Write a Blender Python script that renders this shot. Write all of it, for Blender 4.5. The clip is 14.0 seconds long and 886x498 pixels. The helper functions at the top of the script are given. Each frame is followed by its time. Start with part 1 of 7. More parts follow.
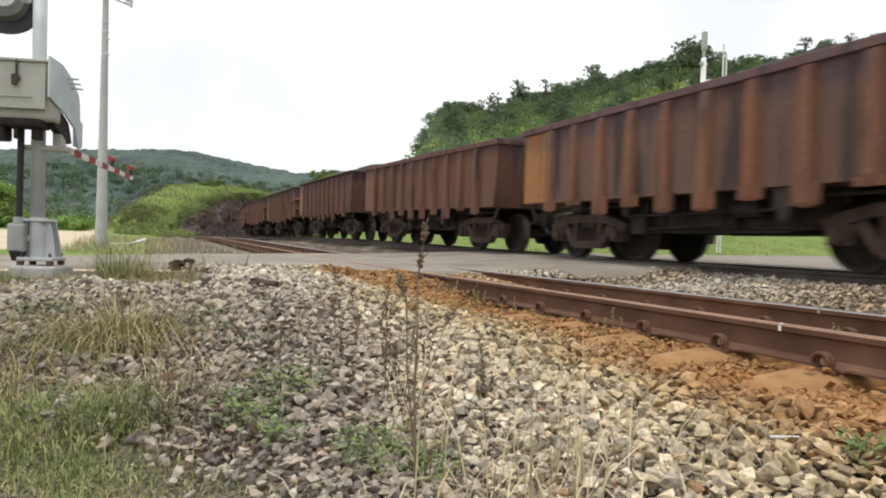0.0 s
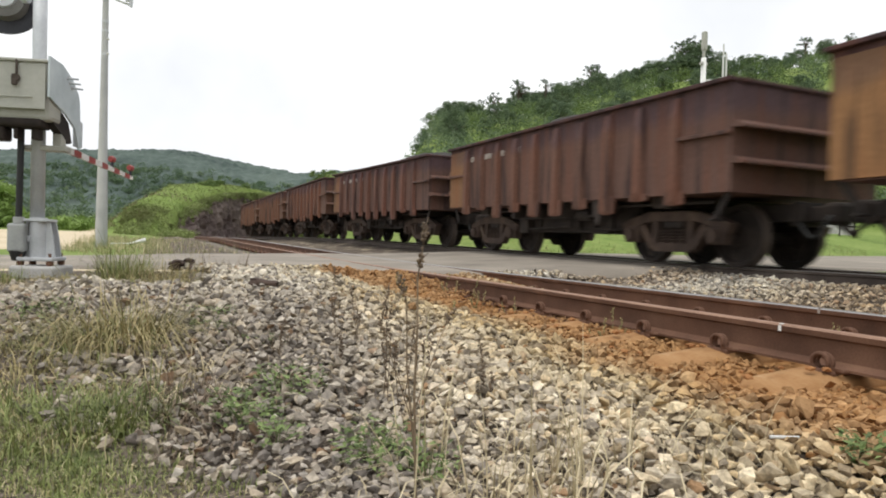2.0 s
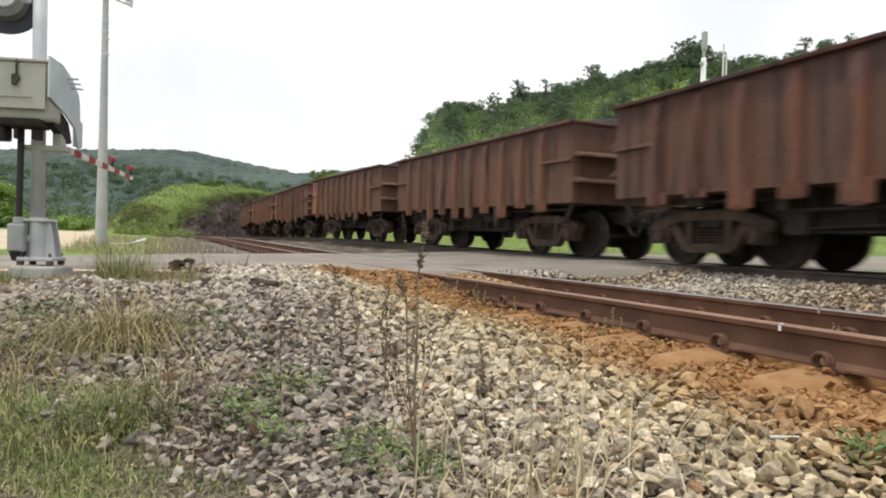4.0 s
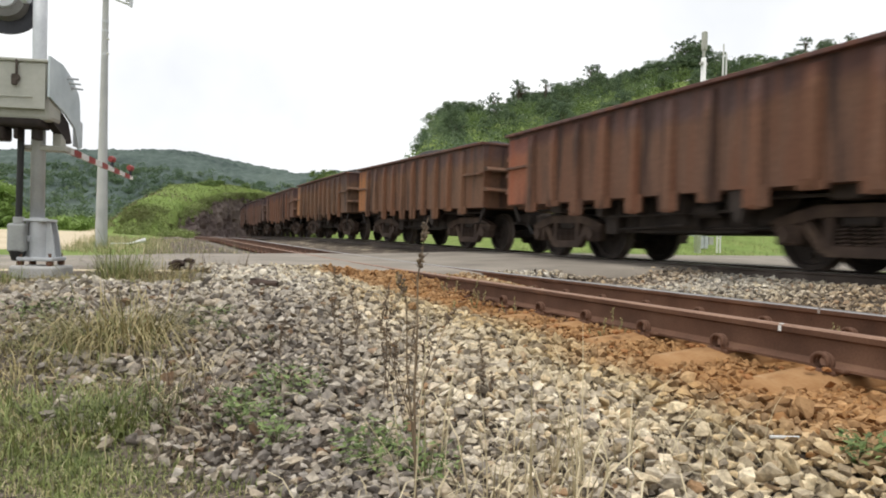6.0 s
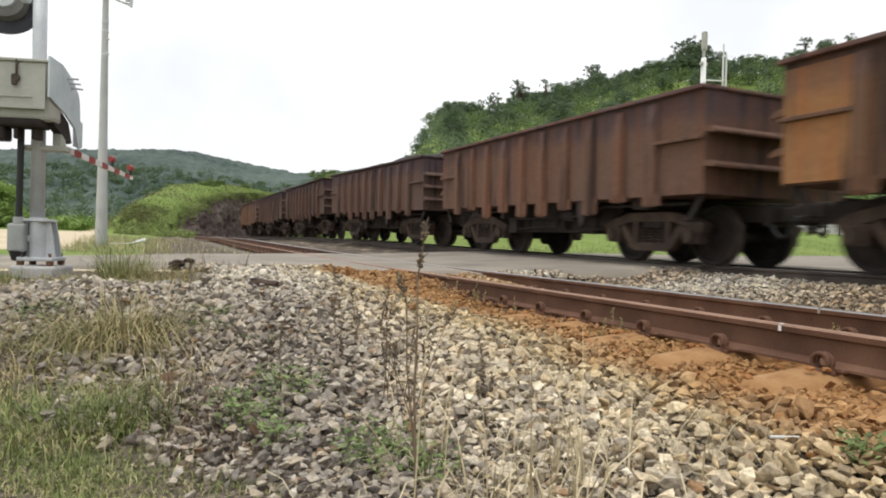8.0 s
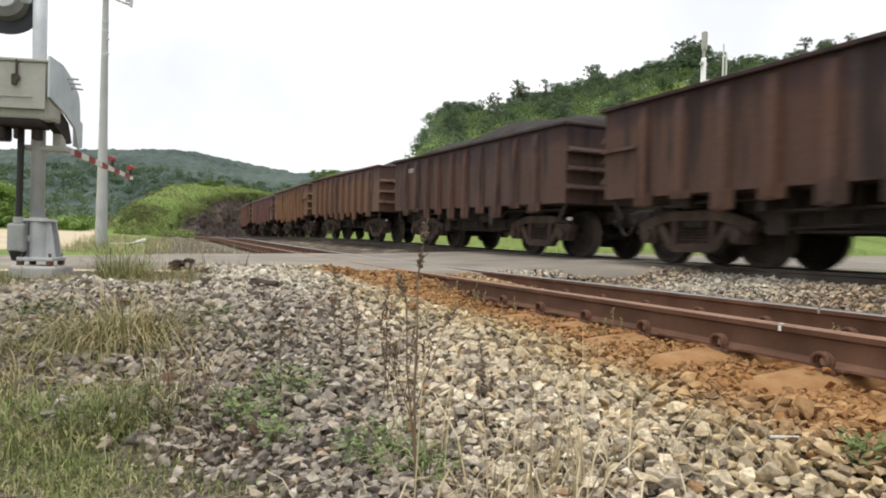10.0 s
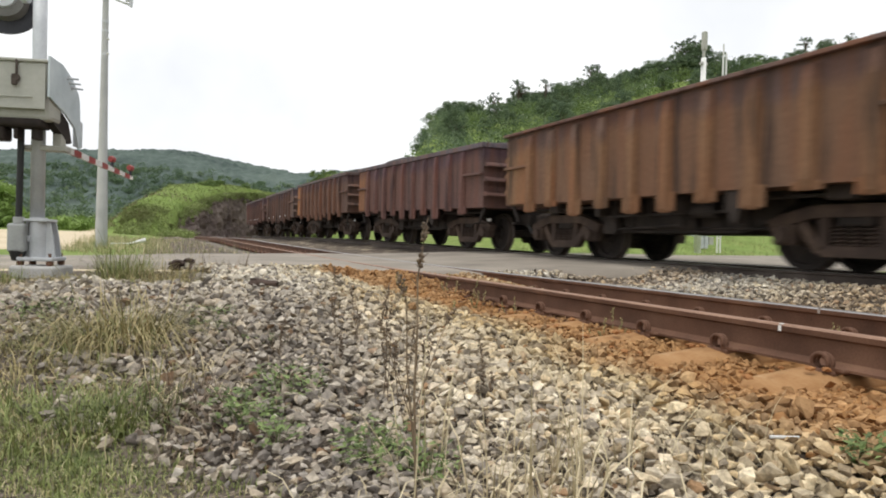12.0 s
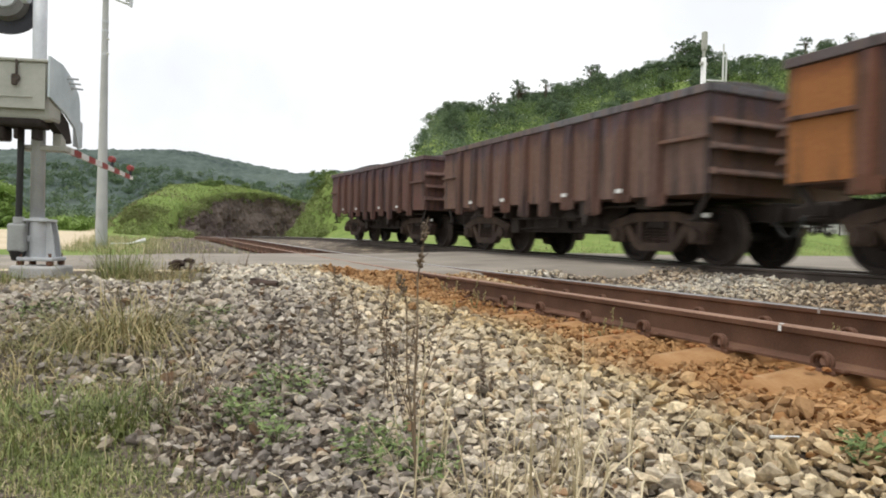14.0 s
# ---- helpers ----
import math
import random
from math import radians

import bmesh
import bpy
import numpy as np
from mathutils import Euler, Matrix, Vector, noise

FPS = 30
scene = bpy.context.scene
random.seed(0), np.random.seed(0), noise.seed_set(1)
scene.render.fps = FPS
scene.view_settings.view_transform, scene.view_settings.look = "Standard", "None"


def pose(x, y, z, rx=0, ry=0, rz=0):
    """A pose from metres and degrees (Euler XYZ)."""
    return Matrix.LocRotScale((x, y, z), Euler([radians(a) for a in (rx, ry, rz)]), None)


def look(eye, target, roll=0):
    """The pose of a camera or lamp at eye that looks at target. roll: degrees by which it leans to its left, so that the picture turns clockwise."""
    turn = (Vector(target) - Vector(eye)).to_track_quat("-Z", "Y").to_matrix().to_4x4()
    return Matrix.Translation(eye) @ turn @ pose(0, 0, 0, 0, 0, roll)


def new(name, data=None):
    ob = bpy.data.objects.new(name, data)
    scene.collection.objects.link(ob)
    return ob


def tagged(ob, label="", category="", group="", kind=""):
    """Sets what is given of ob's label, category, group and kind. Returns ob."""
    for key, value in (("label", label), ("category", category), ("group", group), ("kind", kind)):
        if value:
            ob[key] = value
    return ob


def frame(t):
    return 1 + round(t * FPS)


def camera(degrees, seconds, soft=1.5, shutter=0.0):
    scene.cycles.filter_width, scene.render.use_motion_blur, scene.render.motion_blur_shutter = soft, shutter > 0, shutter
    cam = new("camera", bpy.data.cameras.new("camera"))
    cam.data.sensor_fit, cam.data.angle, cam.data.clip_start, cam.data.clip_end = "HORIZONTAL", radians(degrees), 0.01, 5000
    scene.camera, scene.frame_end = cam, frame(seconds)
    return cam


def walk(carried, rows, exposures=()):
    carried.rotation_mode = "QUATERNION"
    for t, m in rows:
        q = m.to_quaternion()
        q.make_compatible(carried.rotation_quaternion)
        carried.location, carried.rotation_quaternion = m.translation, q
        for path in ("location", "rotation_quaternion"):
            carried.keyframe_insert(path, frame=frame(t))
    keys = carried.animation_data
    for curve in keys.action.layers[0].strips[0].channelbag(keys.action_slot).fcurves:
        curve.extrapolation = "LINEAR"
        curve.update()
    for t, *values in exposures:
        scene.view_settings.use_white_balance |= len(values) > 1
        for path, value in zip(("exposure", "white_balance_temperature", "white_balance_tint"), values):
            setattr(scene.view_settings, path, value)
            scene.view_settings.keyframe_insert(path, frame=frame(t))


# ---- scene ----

# ---------------------------------------------------------------- camera
cam = camera(68.65, 14.0, soft=1.9, shutter=0.32)
EYE = (0.0, 0.0, 0.372)
VIEW = look(EYE, (EYE[0] + 0.40427, EYE[1] + 0.91457, EYE[2] - 0.01163), 1.44)
walk(cam, [(0.0, VIEW), (14.0, VIEW)])

# ---------------------------------------------------------------- plan
Z2 = 0.125                     # rail level of the far track, the near one is at 0
X1, X2 = 3.446, 7.798          # centre lines of the two tracks
GAUGE = 1.07                   # rail head to rail head
PITCH, SPEED, BODY = 9.4, 12.5, 8.21
WAGONS = 22
BEND, RADIUS = 46.0, 100.0


def smooth(a, b, v):
    k = np.clip((v - a) / (b - a), 0.0, 1.0)
    return k * k * (3 - 2 * k)


def line_at(s, x0):
    """Place and heading of a track whose straight part lies at x0, s metres along."""
    drift = -0.45 * smooth(11.0, 26.0, s)
    if s <= BEND:
        return x0 + drift, s, 0.0
    a = (s - BEND) / RADIUS
    if a <= 1.1:
        r = RADIUS + (X2 - x0)
        return x0 + drift + r * (1 - math.cos(a)), BEND + r * math.sin(a), a
    r = RADIUS + (X2 - x0)
    e = s - BEND - 1.1 * RADIUS
    return (x0 + drift + r * (1 - math.cos(1.1)) + e * math.sin(1.1), BEND + r * math.sin(1.1) + e * math.cos(1.1), 1.1)


def rail_z(s):
    return Z2 + 0.28 * float(smooth(6.0, 30.0, s))


# ---------------------------------------------------------------- world and sun
world = bpy.data.worlds.new("world")
scene.world = world
world.use_nodes = True
wn = world.node_tree
for n in list(wn.nodes):
    wn.nodes.remove(n)
w_out = wn.nodes.new("ShaderNodeOutputWorld")
w_bg = wn.nodes.new("ShaderNodeBackground")
w_sky = wn.nodes.new("ShaderNodeTexSky")
w_sky.sky_type, w_sky.sun_disc, w_sky.sun_elevation, w_sky.sun_rotation = "NISHITA", False, radians(75), radians(240.3)
w_dim = wn.nodes.new("ShaderNodeVectorMath")
w_dim.operation = "SCALE"
w_dim.inputs["Scale"].default_value = 0.10
w_co = wn.nodes.new("ShaderNodeTexCoord")
w_noise = wn.nodes.new("ShaderNodeTexNoise")
w_noise.inputs["Scale"].default_value, w_noise.inputs["Detail"].default_value = 2.2, 5
w_ramp = wn.nodes.new("ShaderNodeValToRGB")
w_ramp.color_ramp.elements[0].position, w_ramp.color_ramp.elements[0].color = 0.33, (0.755, 0.77, 0.79, 1)
w_ramp.color_ramp.elements[1].position, w_ramp.color_ramp.elements[1].color = 0.62, (1.02, 1.02, 1.02, 1)
w_mix = wn.nodes.new("ShaderNodeMixRGB")
w_mix.inputs[0].default_value = 0.93
wn.links.new(w_sky.outputs[0], w_dim.inputs[0])
wn.links.new(w_co.outputs["Generated"], w_noise.inputs["Vector"])
wn.links.new(w_noise.outputs["Fac"], w_ramp.inputs[0])
wn.links.new(w_dim.outputs[0], w_mix.inputs[1])
wn.links.new(w_ramp.outputs[0], w_mix.inputs[2])
wn.links.new(w_mix.outputs[0], w_bg.inputs["Color"])
w_bg.inputs["Strength"].default_value = 1.0
wn.links.new(w_bg.outputs[0], w_out.inputs["Surface"])

sun = new("sun", bpy.data.lights.new("sun", "SUN"))
sun.data.energy, sun.data.angle, sun.data.color = 1.3, radians(20), (1.0, 0.97, 0.91)
sun.matrix_world = look((-14, -8, 60), (0, 0, 0))
scene.view_settings.exposure = 0.36


# ---------------------------------------------------------------- materials
def mat(name, colors, rough=0.8, metal=0.0, scale=6.0, fine=60.0, bump=0.3, bump_scale=None, vary=0.0, island=0.0, tint=False, stretch=(1, 1, 1), spec=0.4, depth=0.02):
    """A worn surface: two scales of noise between the colours, fine relief, and per-piece variation."""
    m = bpy.data.materials.new(name)
    m.use_nodes = True
    t = m.node_tree
    b = t.nodes["Principled BSDF"]
    b.inputs["Roughness"].default_value, b.inputs["Metallic"].default_value = rough, metal
    b.inputs["Specular IOR Level"].default_value = spec
    co = t.nodes.new("ShaderNodeTexCoord")
    mp = t.nodes.new("ShaderNodeMapping")
    mp.inputs["Scale"].default_value = stretch
    t.links.new(co.outputs["Object"], mp.inputs["Vector"])
    big = t.nodes.new("ShaderNodeTexNoise")
    big.inputs["Scale"].default_value, big.inputs["Detail"].default_value = scale, 6
    t.links.new(mp.outputs[0], big.inputs["Vector"])
    small = t.nodes.new("ShaderNodeTexNoise")
    small.inputs["Scale"].default_value, small.inputs["Detail"].default_value = fine, 4
    t.links.new(mp.outputs[0], small.inputs["Vector"])
    add = t.nodes.new("ShaderNodeMath")
    add.operation = "MULTIPLY_ADD"
    add.inputs[1].default_value = 0.35
    t.links.new(small.outputs["Fac"], add.inputs[0])
    t.links.new(big.outputs["Fac"], add.inputs[2])
    fac = add.outputs[0]
    if vary or island:
        if island:
            src = t.nodes.new("ShaderNodeNewGeometry").outputs["Random Per Island"]
        else:
            src = t.nodes.new("ShaderNodeObjectInfo").outputs["Random"]
        av = t.nodes.new("ShaderNodeMath")
        av.operation = "MULTIPLY_ADD"
        av.inputs[1].default_value = vary or island
        t.links.new(src, av.inputs[0])
        t.links.new(fac, av.inputs[2])
        sb = t.nodes.new("ShaderNodeMath")
        sb.operation = "SUBTRACT"
        sb.inputs[1].default_value = 0.5 * (vary or island)
        t.links.new(av.outputs[0], sb.inputs[0])
        fac = sb.outputs[0]
    ramp = t.nodes.new("ShaderNodeValToRGB")
    els = ramp.color_ramp.elements
    n = len(colors)
    while len(els) < n:
        els.new(0.5)
    for i, c in enumerate(colors):
        els[i].position = 0.42 + 0.5 * i / max(1, n - 1) - 0.0
        els[i].color = (*c, 1)
    t.links.new(fac, ramp.inputs[0])
    out = ramp.outputs[0]
    if tint:
        oi = t.nodes.new("ShaderNodeObjectInfo")
        mx = t.nodes.new("ShaderNodeMixRGB")
        mx.blend_type = "MULTIPLY"
        mx.inputs[0].default_value = 1.0
        t.links.new(out, mx.inputs[1])
        t.links.new(oi.outputs["Color"], mx.inputs[2])
        out = mx.outputs[0]
    t.links.new(out, b.inputs["Base Color"])
    if bump:
        bp = t.nodes.new("ShaderNodeBump")
        bp.inputs["Strength"].default_value, bp.inputs["Distance"].default_value = bump, depth
        t.links.new(small.outputs["Fac"], bp.inputs["Height"])
        t.links.new(bp.outputs[0], b.inputs["Normal"])
    return m


M_STEEL_RUST = mat("rusted_rail_steel", [(0.072, 0.034, 0.020), (0.122, 0.060, 0.036), (0.178, 0.094, 0.057)], 0.85, 0.05, 3, 90, 0.25, depth=0.004)
M_RAIL_TOP = mat("rolled_rail_head", [(0.21, 0.12, 0.08), (0.31, 0.185, 0.125)], 0.6, 0.1, 5, 80, 0.1, depth=0.002)
M_RAIL_BRIGHT = mat("bright_rail_head", [(0.3, 0.28, 0.27), (0.45, 0.43, 0.42)], 0.3, 0.8, 5, 80, 0.1, depth=0.002)
M_RAIL_GREY = mat("grimy_rail_steel", [(0.045, 0.034, 0.028), (0.085, 0.066, 0.055), (0.13, 0.105, 0.088)], 0.8, 0.1, 3, 70, 0.25, depth=0.004)
M_ORE_DIRT = mat("ochre_ore_dust", [(0.20, 0.085, 0.03), (0.31, 0.14, 0.05), (0.40, 0.21, 0.09)], 0.95, 0, 4, 45, 0.6, depth=0.01)
M_SLEEPER = mat("dusted_sleeper", [(0.22, 0.105, 0.040), (0.29, 0.150, 0.060), (0.34, 0.190, 0.082), (0.40, 0.255, 0.135)], 0.95, 0, 5, 35, 0.5, depth=0.01)
M_CONCRETE_DARK = mat("grimy_concrete", [(0.10, 0.085, 0.07), (0.17, 0.145, 0.12), (0.23, 0.20, 0.17)], 0.95, 0, 3, 40, 0.4, depth=0.006)
M_CONCRETE = mat("old_concrete", [(0.30, 0.292, 0.28), (0.42, 0.41, 0.39), (0.52, 0.51, 0.49)], 0.9, 0, 3, 50, 0.3, depth=0.005)
M_ASPHALT = mat("worn_dusty_asphalt", [(0.16, 0.138, 0.115), (0.245, 0.215, 0.178), (0.325, 0.285, 0.235)], 0.9, 0, 0.9, 120, 0.35, depth=0.006)
M_GALV = mat("galvanised_steel", [(0.40, 0.42, 0.44), (0.50, 0.52, 0.54), (0.60, 0.62, 0.63)], 0.45, 0.25, 5, 60, 0.06, depth=0.002)
M_POLE = mat("smooth_grey_pole", [(0.34, 0.345, 0.345), (0.43, 0.435, 0.435), (0.50, 0.505, 0.50)], 0.8, 0, 1.5, 40, 0.1, depth=0.003)
M_PLATE = mat("pale_blue_grey_plate", [(0.40, 0.46, 0.49), (0.50, 0.56, 0.59), (0.58, 0.63, 0.65)], 0.5, 0.1, 4, 50, 0.06, depth=0.002)
M_CASE = mat("grey_painted_casting", [(0.32, 0.32, 0.285), (0.39, 0.388, 0.345), (0.45, 0.447, 0.405)], 0.5, 0.0, 3, 40, 0.08, depth=0.002)
M_HOOD = mat("weathered_grey_hood", [(0.10, 0.098, 0.09), (0.15, 0.145, 0.135), (0.21, 0.20, 0.19)], 0.5, 0.0, 4, 40, 0.06, depth=0.002)
M_BOX = mat("dull_grey_casting", [(0.28, 0.29, 0.285), (0.36, 0.37, 0.36), (0.43, 0.44, 0.43)], 0.55, 0.1, 4, 50, 0.08, depth=0.002)
M_CASTING = mat("grey_galvanised_casting", [(0.40, 0.415, 0.43), (0.50, 0.515, 0.53), (0.58, 0.59, 0.60)], 0.55, 0.2, 5, 60, 0.08, depth=0.002)
M_BLACK = mat("black_enamel", [(0.012, 0.012, 0.018), (0.03, 0.03, 0.04)], 0.4, 0, 5, 40, 0.05, depth=0.002)
M_CABLE = mat("black_rubber", [(0.015, 0.015, 0.015), (0.035, 0.035, 0.035)], 0.6, 0, 5, 60, 0.1, depth=0.002)
M_RED = mat("red_plastic", [(0.22, 0.03, 0.03), (0.33, 0.065, 0.06)], 0.5, 0, 5, 60, 0.05, depth=0.002)
M_WHITE = mat("white_paint", [(0.6, 0.6, 0.58), (0.75, 0.75, 0.73)], 0.6, 0, 4, 50, 0.08, depth=0.002)
M_FADED = mat("worn_pale_lettering", [(0.16, 0.12, 0.10), (0.30, 0.26, 0.23), (0.48, 0.44, 0.40)], 0.85, 0, 6, 40, 0.1, depth=0.003)


def wagon_plate():
    """Rusted plate, ore-stained lower down: grey-brown and rust patches, vertical runs, darker towards the top, each
    piece a little different.
    """
    m = bpy.data.materials.new("rusted_wagon_plate")
    m.use_nodes = True
    t = m.node_tree
    b = t.nodes["Principled BSDF"]
    b.inputs["Roughness"].default_value, b.inputs["Specular IOR Level"].default_value = 0.8, 0.3
    co, oi = t.nodes.new("ShaderNodeTexCoord"), t.nodes.new("ShaderNodeObjectInfo")
    shift = t.nodes.new("ShaderNodeVectorMath")
    shift.operation = "MULTIPLY_ADD"
    shift.inputs[1].default_value = (13.0, 29.0, 0.0)
    t.links.new(oi.outputs["Random"], shift.inputs[0])
    t.links.new(co.outputs["Object"], shift.inputs[2])

    def n(scale, stretch, detail=5, rough=0.55):
        mp = t.nodes.new("ShaderNodeMapping")
        mp.inputs["Scale"].default_value = stretch
        t.links.new(shift.outputs[0], mp.inputs["Vector"])
        k = t.nodes.new("ShaderNodeTexNoise")
        k.inputs["Scale"].default_value, k.inputs["Detail"].default_value, k.inputs["Roughness"].default_value = scale, detail, rough
        t.links.new(mp.outputs[0], k.inputs["Vector"])
        return k.outputs["Fac"]

    def span(v, lo, hi):
        r = t.nodes.new("ShaderNodeMapRange")
        r.interpolation_type = "SMOOTHSTEP"
        r.inputs["From Min"].default_value, r.inputs["From Max"].default_value = lo, hi
        t.links.new(v, r.inputs["Value"])
        return r.outputs[0]

    def mix(f, a, c, kind="MIX"):
        k = t.nodes.new("ShaderNodeMixRGB")
        k.blend_type = kind
        for sock, v in zip(k.inputs, (f, a, c)):
            if isinstance(v, float):
                sock.default_value = v
            elif isinstance(v, tuple):
                sock.default_value = (*v, 1)
            else:
                t.links.new(v, sock)
        return k.outputs[0]

    patch, runs, fine = n(0.55, (1, 1, 0.6)), n(5.0, (1, 1, 0.09), 4), n(28.0, (1, 1, 0.6), 6)
    col = mix(span(patch, 0.38, 0.62), (0.112, 0.066, 0.057), (0.130, 0.099, 0.096))
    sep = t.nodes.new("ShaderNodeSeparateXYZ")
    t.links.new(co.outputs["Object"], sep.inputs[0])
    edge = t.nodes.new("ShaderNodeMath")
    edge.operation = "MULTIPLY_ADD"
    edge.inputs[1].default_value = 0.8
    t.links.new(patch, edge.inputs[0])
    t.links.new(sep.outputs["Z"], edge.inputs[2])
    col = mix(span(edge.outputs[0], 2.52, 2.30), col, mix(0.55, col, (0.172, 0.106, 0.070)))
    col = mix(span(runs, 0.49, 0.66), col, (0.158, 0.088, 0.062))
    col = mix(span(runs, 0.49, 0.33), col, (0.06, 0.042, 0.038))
    # darker, slightly purple band towards the top, with a broken lower edge
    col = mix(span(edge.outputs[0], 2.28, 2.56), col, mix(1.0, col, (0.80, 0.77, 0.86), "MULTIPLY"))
    col = mix(span(fine, 0.35, 0.75), mix(1.0, col, (0.86, 0.84, 0.83), "MULTIPLY"), mix(1.0, col, (1.12, 1.11, 1.1), "MULTIPLY"))
    col = mix(1.0, col, oi.outputs["Color"], "MULTIPLY")
    t.links.new(col, b.inputs["Base Color"])
    bp = t.nodes.new("ShaderNodeBump")
    bp.inputs["Strength"].default_value, bp.inputs["Distance"].default_value = 0.3, 0.012
    t.links.new(fine, bp.inputs["Height"])
    t.links.new(bp.outputs[0], b.inputs["Normal"])
    return m


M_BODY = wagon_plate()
M_UNDER = mat("grimy_underframe_steel", [(0.014, 0.011, 0.010), (0.030, 0.023, 0.020), (0.055, 0.041, 0.034)], 0.85, 0.1, 3, 30, 0.3, depth=0.006)
M_BOGIE = mat("dusty_cast_bogie_steel", [(0.030, 0.021, 0.017), (0.062, 0.041, 0.032), (0.108, 0.072, 0.052)], 0.85, 0.1, 3, 30, 0.3, depth=0.006)
M_LOAD = mat("iron_ore_fines", [(0.012, 0.011, 0.010), (0.026, 0.021, 0.019), (0.045, 0.034, 0.029)], 0.95, 0, 2, 30, 0.6, depth=0.02)
M_ROCK = mat("dark_cut_rock", [(0.050, 0.036, 0.033), (0.098, 0.071, 0.066), (0.148, 0.112, 0.10), (0.23, 0.185, 0.163)], 0.95, 0, 0.35, 2.2, 0.8, stretch=(0.55, 0.55, 1.3), depth=0.25)
# distance haze is mixed into this canopy's blue-grey greens
M_FAR_HAZED = mat("hazed_far_canopy", [(0.031, 0.049, 0.045), (0.054, 0.079, 0.068), (0.080, 0.110, 0.094), (0.107, 0.137, 0.116)], 0.95, 0, 0.012, 0.10, 0.6, depth=2.0)
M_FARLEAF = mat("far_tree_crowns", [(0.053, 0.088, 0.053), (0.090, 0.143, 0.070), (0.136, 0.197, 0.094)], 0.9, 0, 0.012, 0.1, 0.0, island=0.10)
M_BARK = mat("grey_brown_bark", [(0.07, 0.055, 0.04), (0.14, 0.11, 0.085)], 0.95, 0, 3, 30, 0.5)
M_LEAF = mat("tropical_leaves", [(0.046, 0.073, 0.047), (0.094, 0.142, 0.080), (0.155, 0.215, 0.110), (0.215, 0.28, 0.145)], 0.65, 0, 0.16, 0.9, 0.0, island=0.16)
M_LEAF3 = mat("pale_slope_grass", [(0.132, 0.136, 0.053), (0.155, 0.187, 0.062), (0.215, 0.272, 0.09), (0.315, 0.362, 0.142)], 0.8, 0, 0.22, 1.1, 0.0, island=0.16)
M_BRIGHT = mat("bright_bush_leaves", [(0.12, 0.185, 0.045), (0.19, 0.285, 0.068), (0.27, 0.37, 0.11)], 0.7, 0, 0.12, 1.2, 0.0, island=0.1)
M_LEAF2 = mat("bright_scrub_leaves", [(0.088, 0.138, 0.042), (0.135, 0.198, 0.058), (0.19, 0.262, 0.085)], 0.7, 0, 0.12, 1.2, 0.0, island=0.08)


# ---------------------------------------------------------------- mesh helpers
def let_light_through(m, share):
    """Leaves and blades pass part of the light on."""
    t = m.node_tree
    p, out = t.nodes["Principled BSDF"], t.nodes["Material Output"]
    tr, mx = t.nodes.new("ShaderNodeBsdfTranslucent"), t.nodes.new("ShaderNodeMixShader")
    mx.inputs[0].default_value = share
    t.links.new(p.inputs["Base Color"].links[0].from_socket, tr.inputs["Color"])
    t.links.new(p.outputs[0], mx.inputs[1])
    t.links.new(tr.outputs[0], mx.inputs[2])
    t.links.new(mx.outputs[0], out.inputs["Surface"])


for m in (M_LEAF, M_LEAF2, M_LEAF3, M_FARLEAF, M_BRIGHT):
    let_light_through(m, 0.32)


def mesh_of(name, verts, faces, material=None, shade=False):
    me = bpy.data.meshes.new(name)
    me.from_pydata([tuple(v) for v in verts], [], [tuple(f) for f in faces])
    me.update()
    if material:
        me.materials.append(material)
    if shade:
        me.polygons.foreach_set("use_smooth", [True] * len(me.polygons))
    return me


def bm_mesh(name, bm, material, shade=False):
    me = bpy.data.meshes.new(name)
    bmesh.ops.recalc_face_normals(bm, faces=bm.faces)
    bm.to_mesh(me)
    bm.free()
    if material:
        me.materials.append(material)
    if shade:
        me.polygons.foreach_set("use_smooth", [True] * len(me.polygons))
    return me


def part(name, data, parent, m=None, label=""):
    ob = new(name, data)
    ob.parent = parent
    if m is not None:
        ob.matrix_basis = m
    return tagged(ob, label)


def thing(name, data, label, category, m=None, group="", kind=""):
    ob = new(name, data)
    if m is not None:
        ob.matrix_basis = m
    return tagged(ob, label, category, group, kind)


def box(bm, x0, y0, z0, x1, y1, z1, bevel=0.0):
    r = bmesh.ops.create_cube(bm, size=1.0, matrix=Matrix.Translation(((x0 + x1) / 2, (y0 + y1) / 2, (z0 + z1) / 2)) @ Matrix.Diagonal((x1 - x0, y1 - y0, z1 - z0, 1)))
    if bevel:
        es = list({e for v in r["verts"] for e in v.link_edges})
        bmesh.ops.bevel(bm, geom=es, offset=bevel, segments=2, affect="EDGES", profile=0.5)


def rod(bm, a, b, r0, r1=None, seg=10, caps=True):
    a, b = Vector(a), Vector(b)
    d = b - a
    m = Matrix.Translation((a + b) / 2) @ d.to_track_quat("Z", "Y").to_matrix().to_4x4()
    bmesh.ops.create_cone(bm, cap_ends=caps, segments=seg, radius1=r0, radius2=r0 if r1 is None else r1, depth=d.length, matrix=m)


def extrude_outline(bm, pts, x0, x1):
    """A plate whose outline in the y-z plane is pts, from x0 to x1."""
    a = [bm.verts.new((x0, y, z)) for y, z in pts]
    b = [bm.verts.new((x1, y, z)) for y, z in pts]
    n = len(pts)
    bm.faces.new(a)
    bm.faces.new(b[::-1])
    for i in range(n):
        bm.faces.new((a[i], b[i], b[(i + 1) % n], a[(i + 1) % n]))


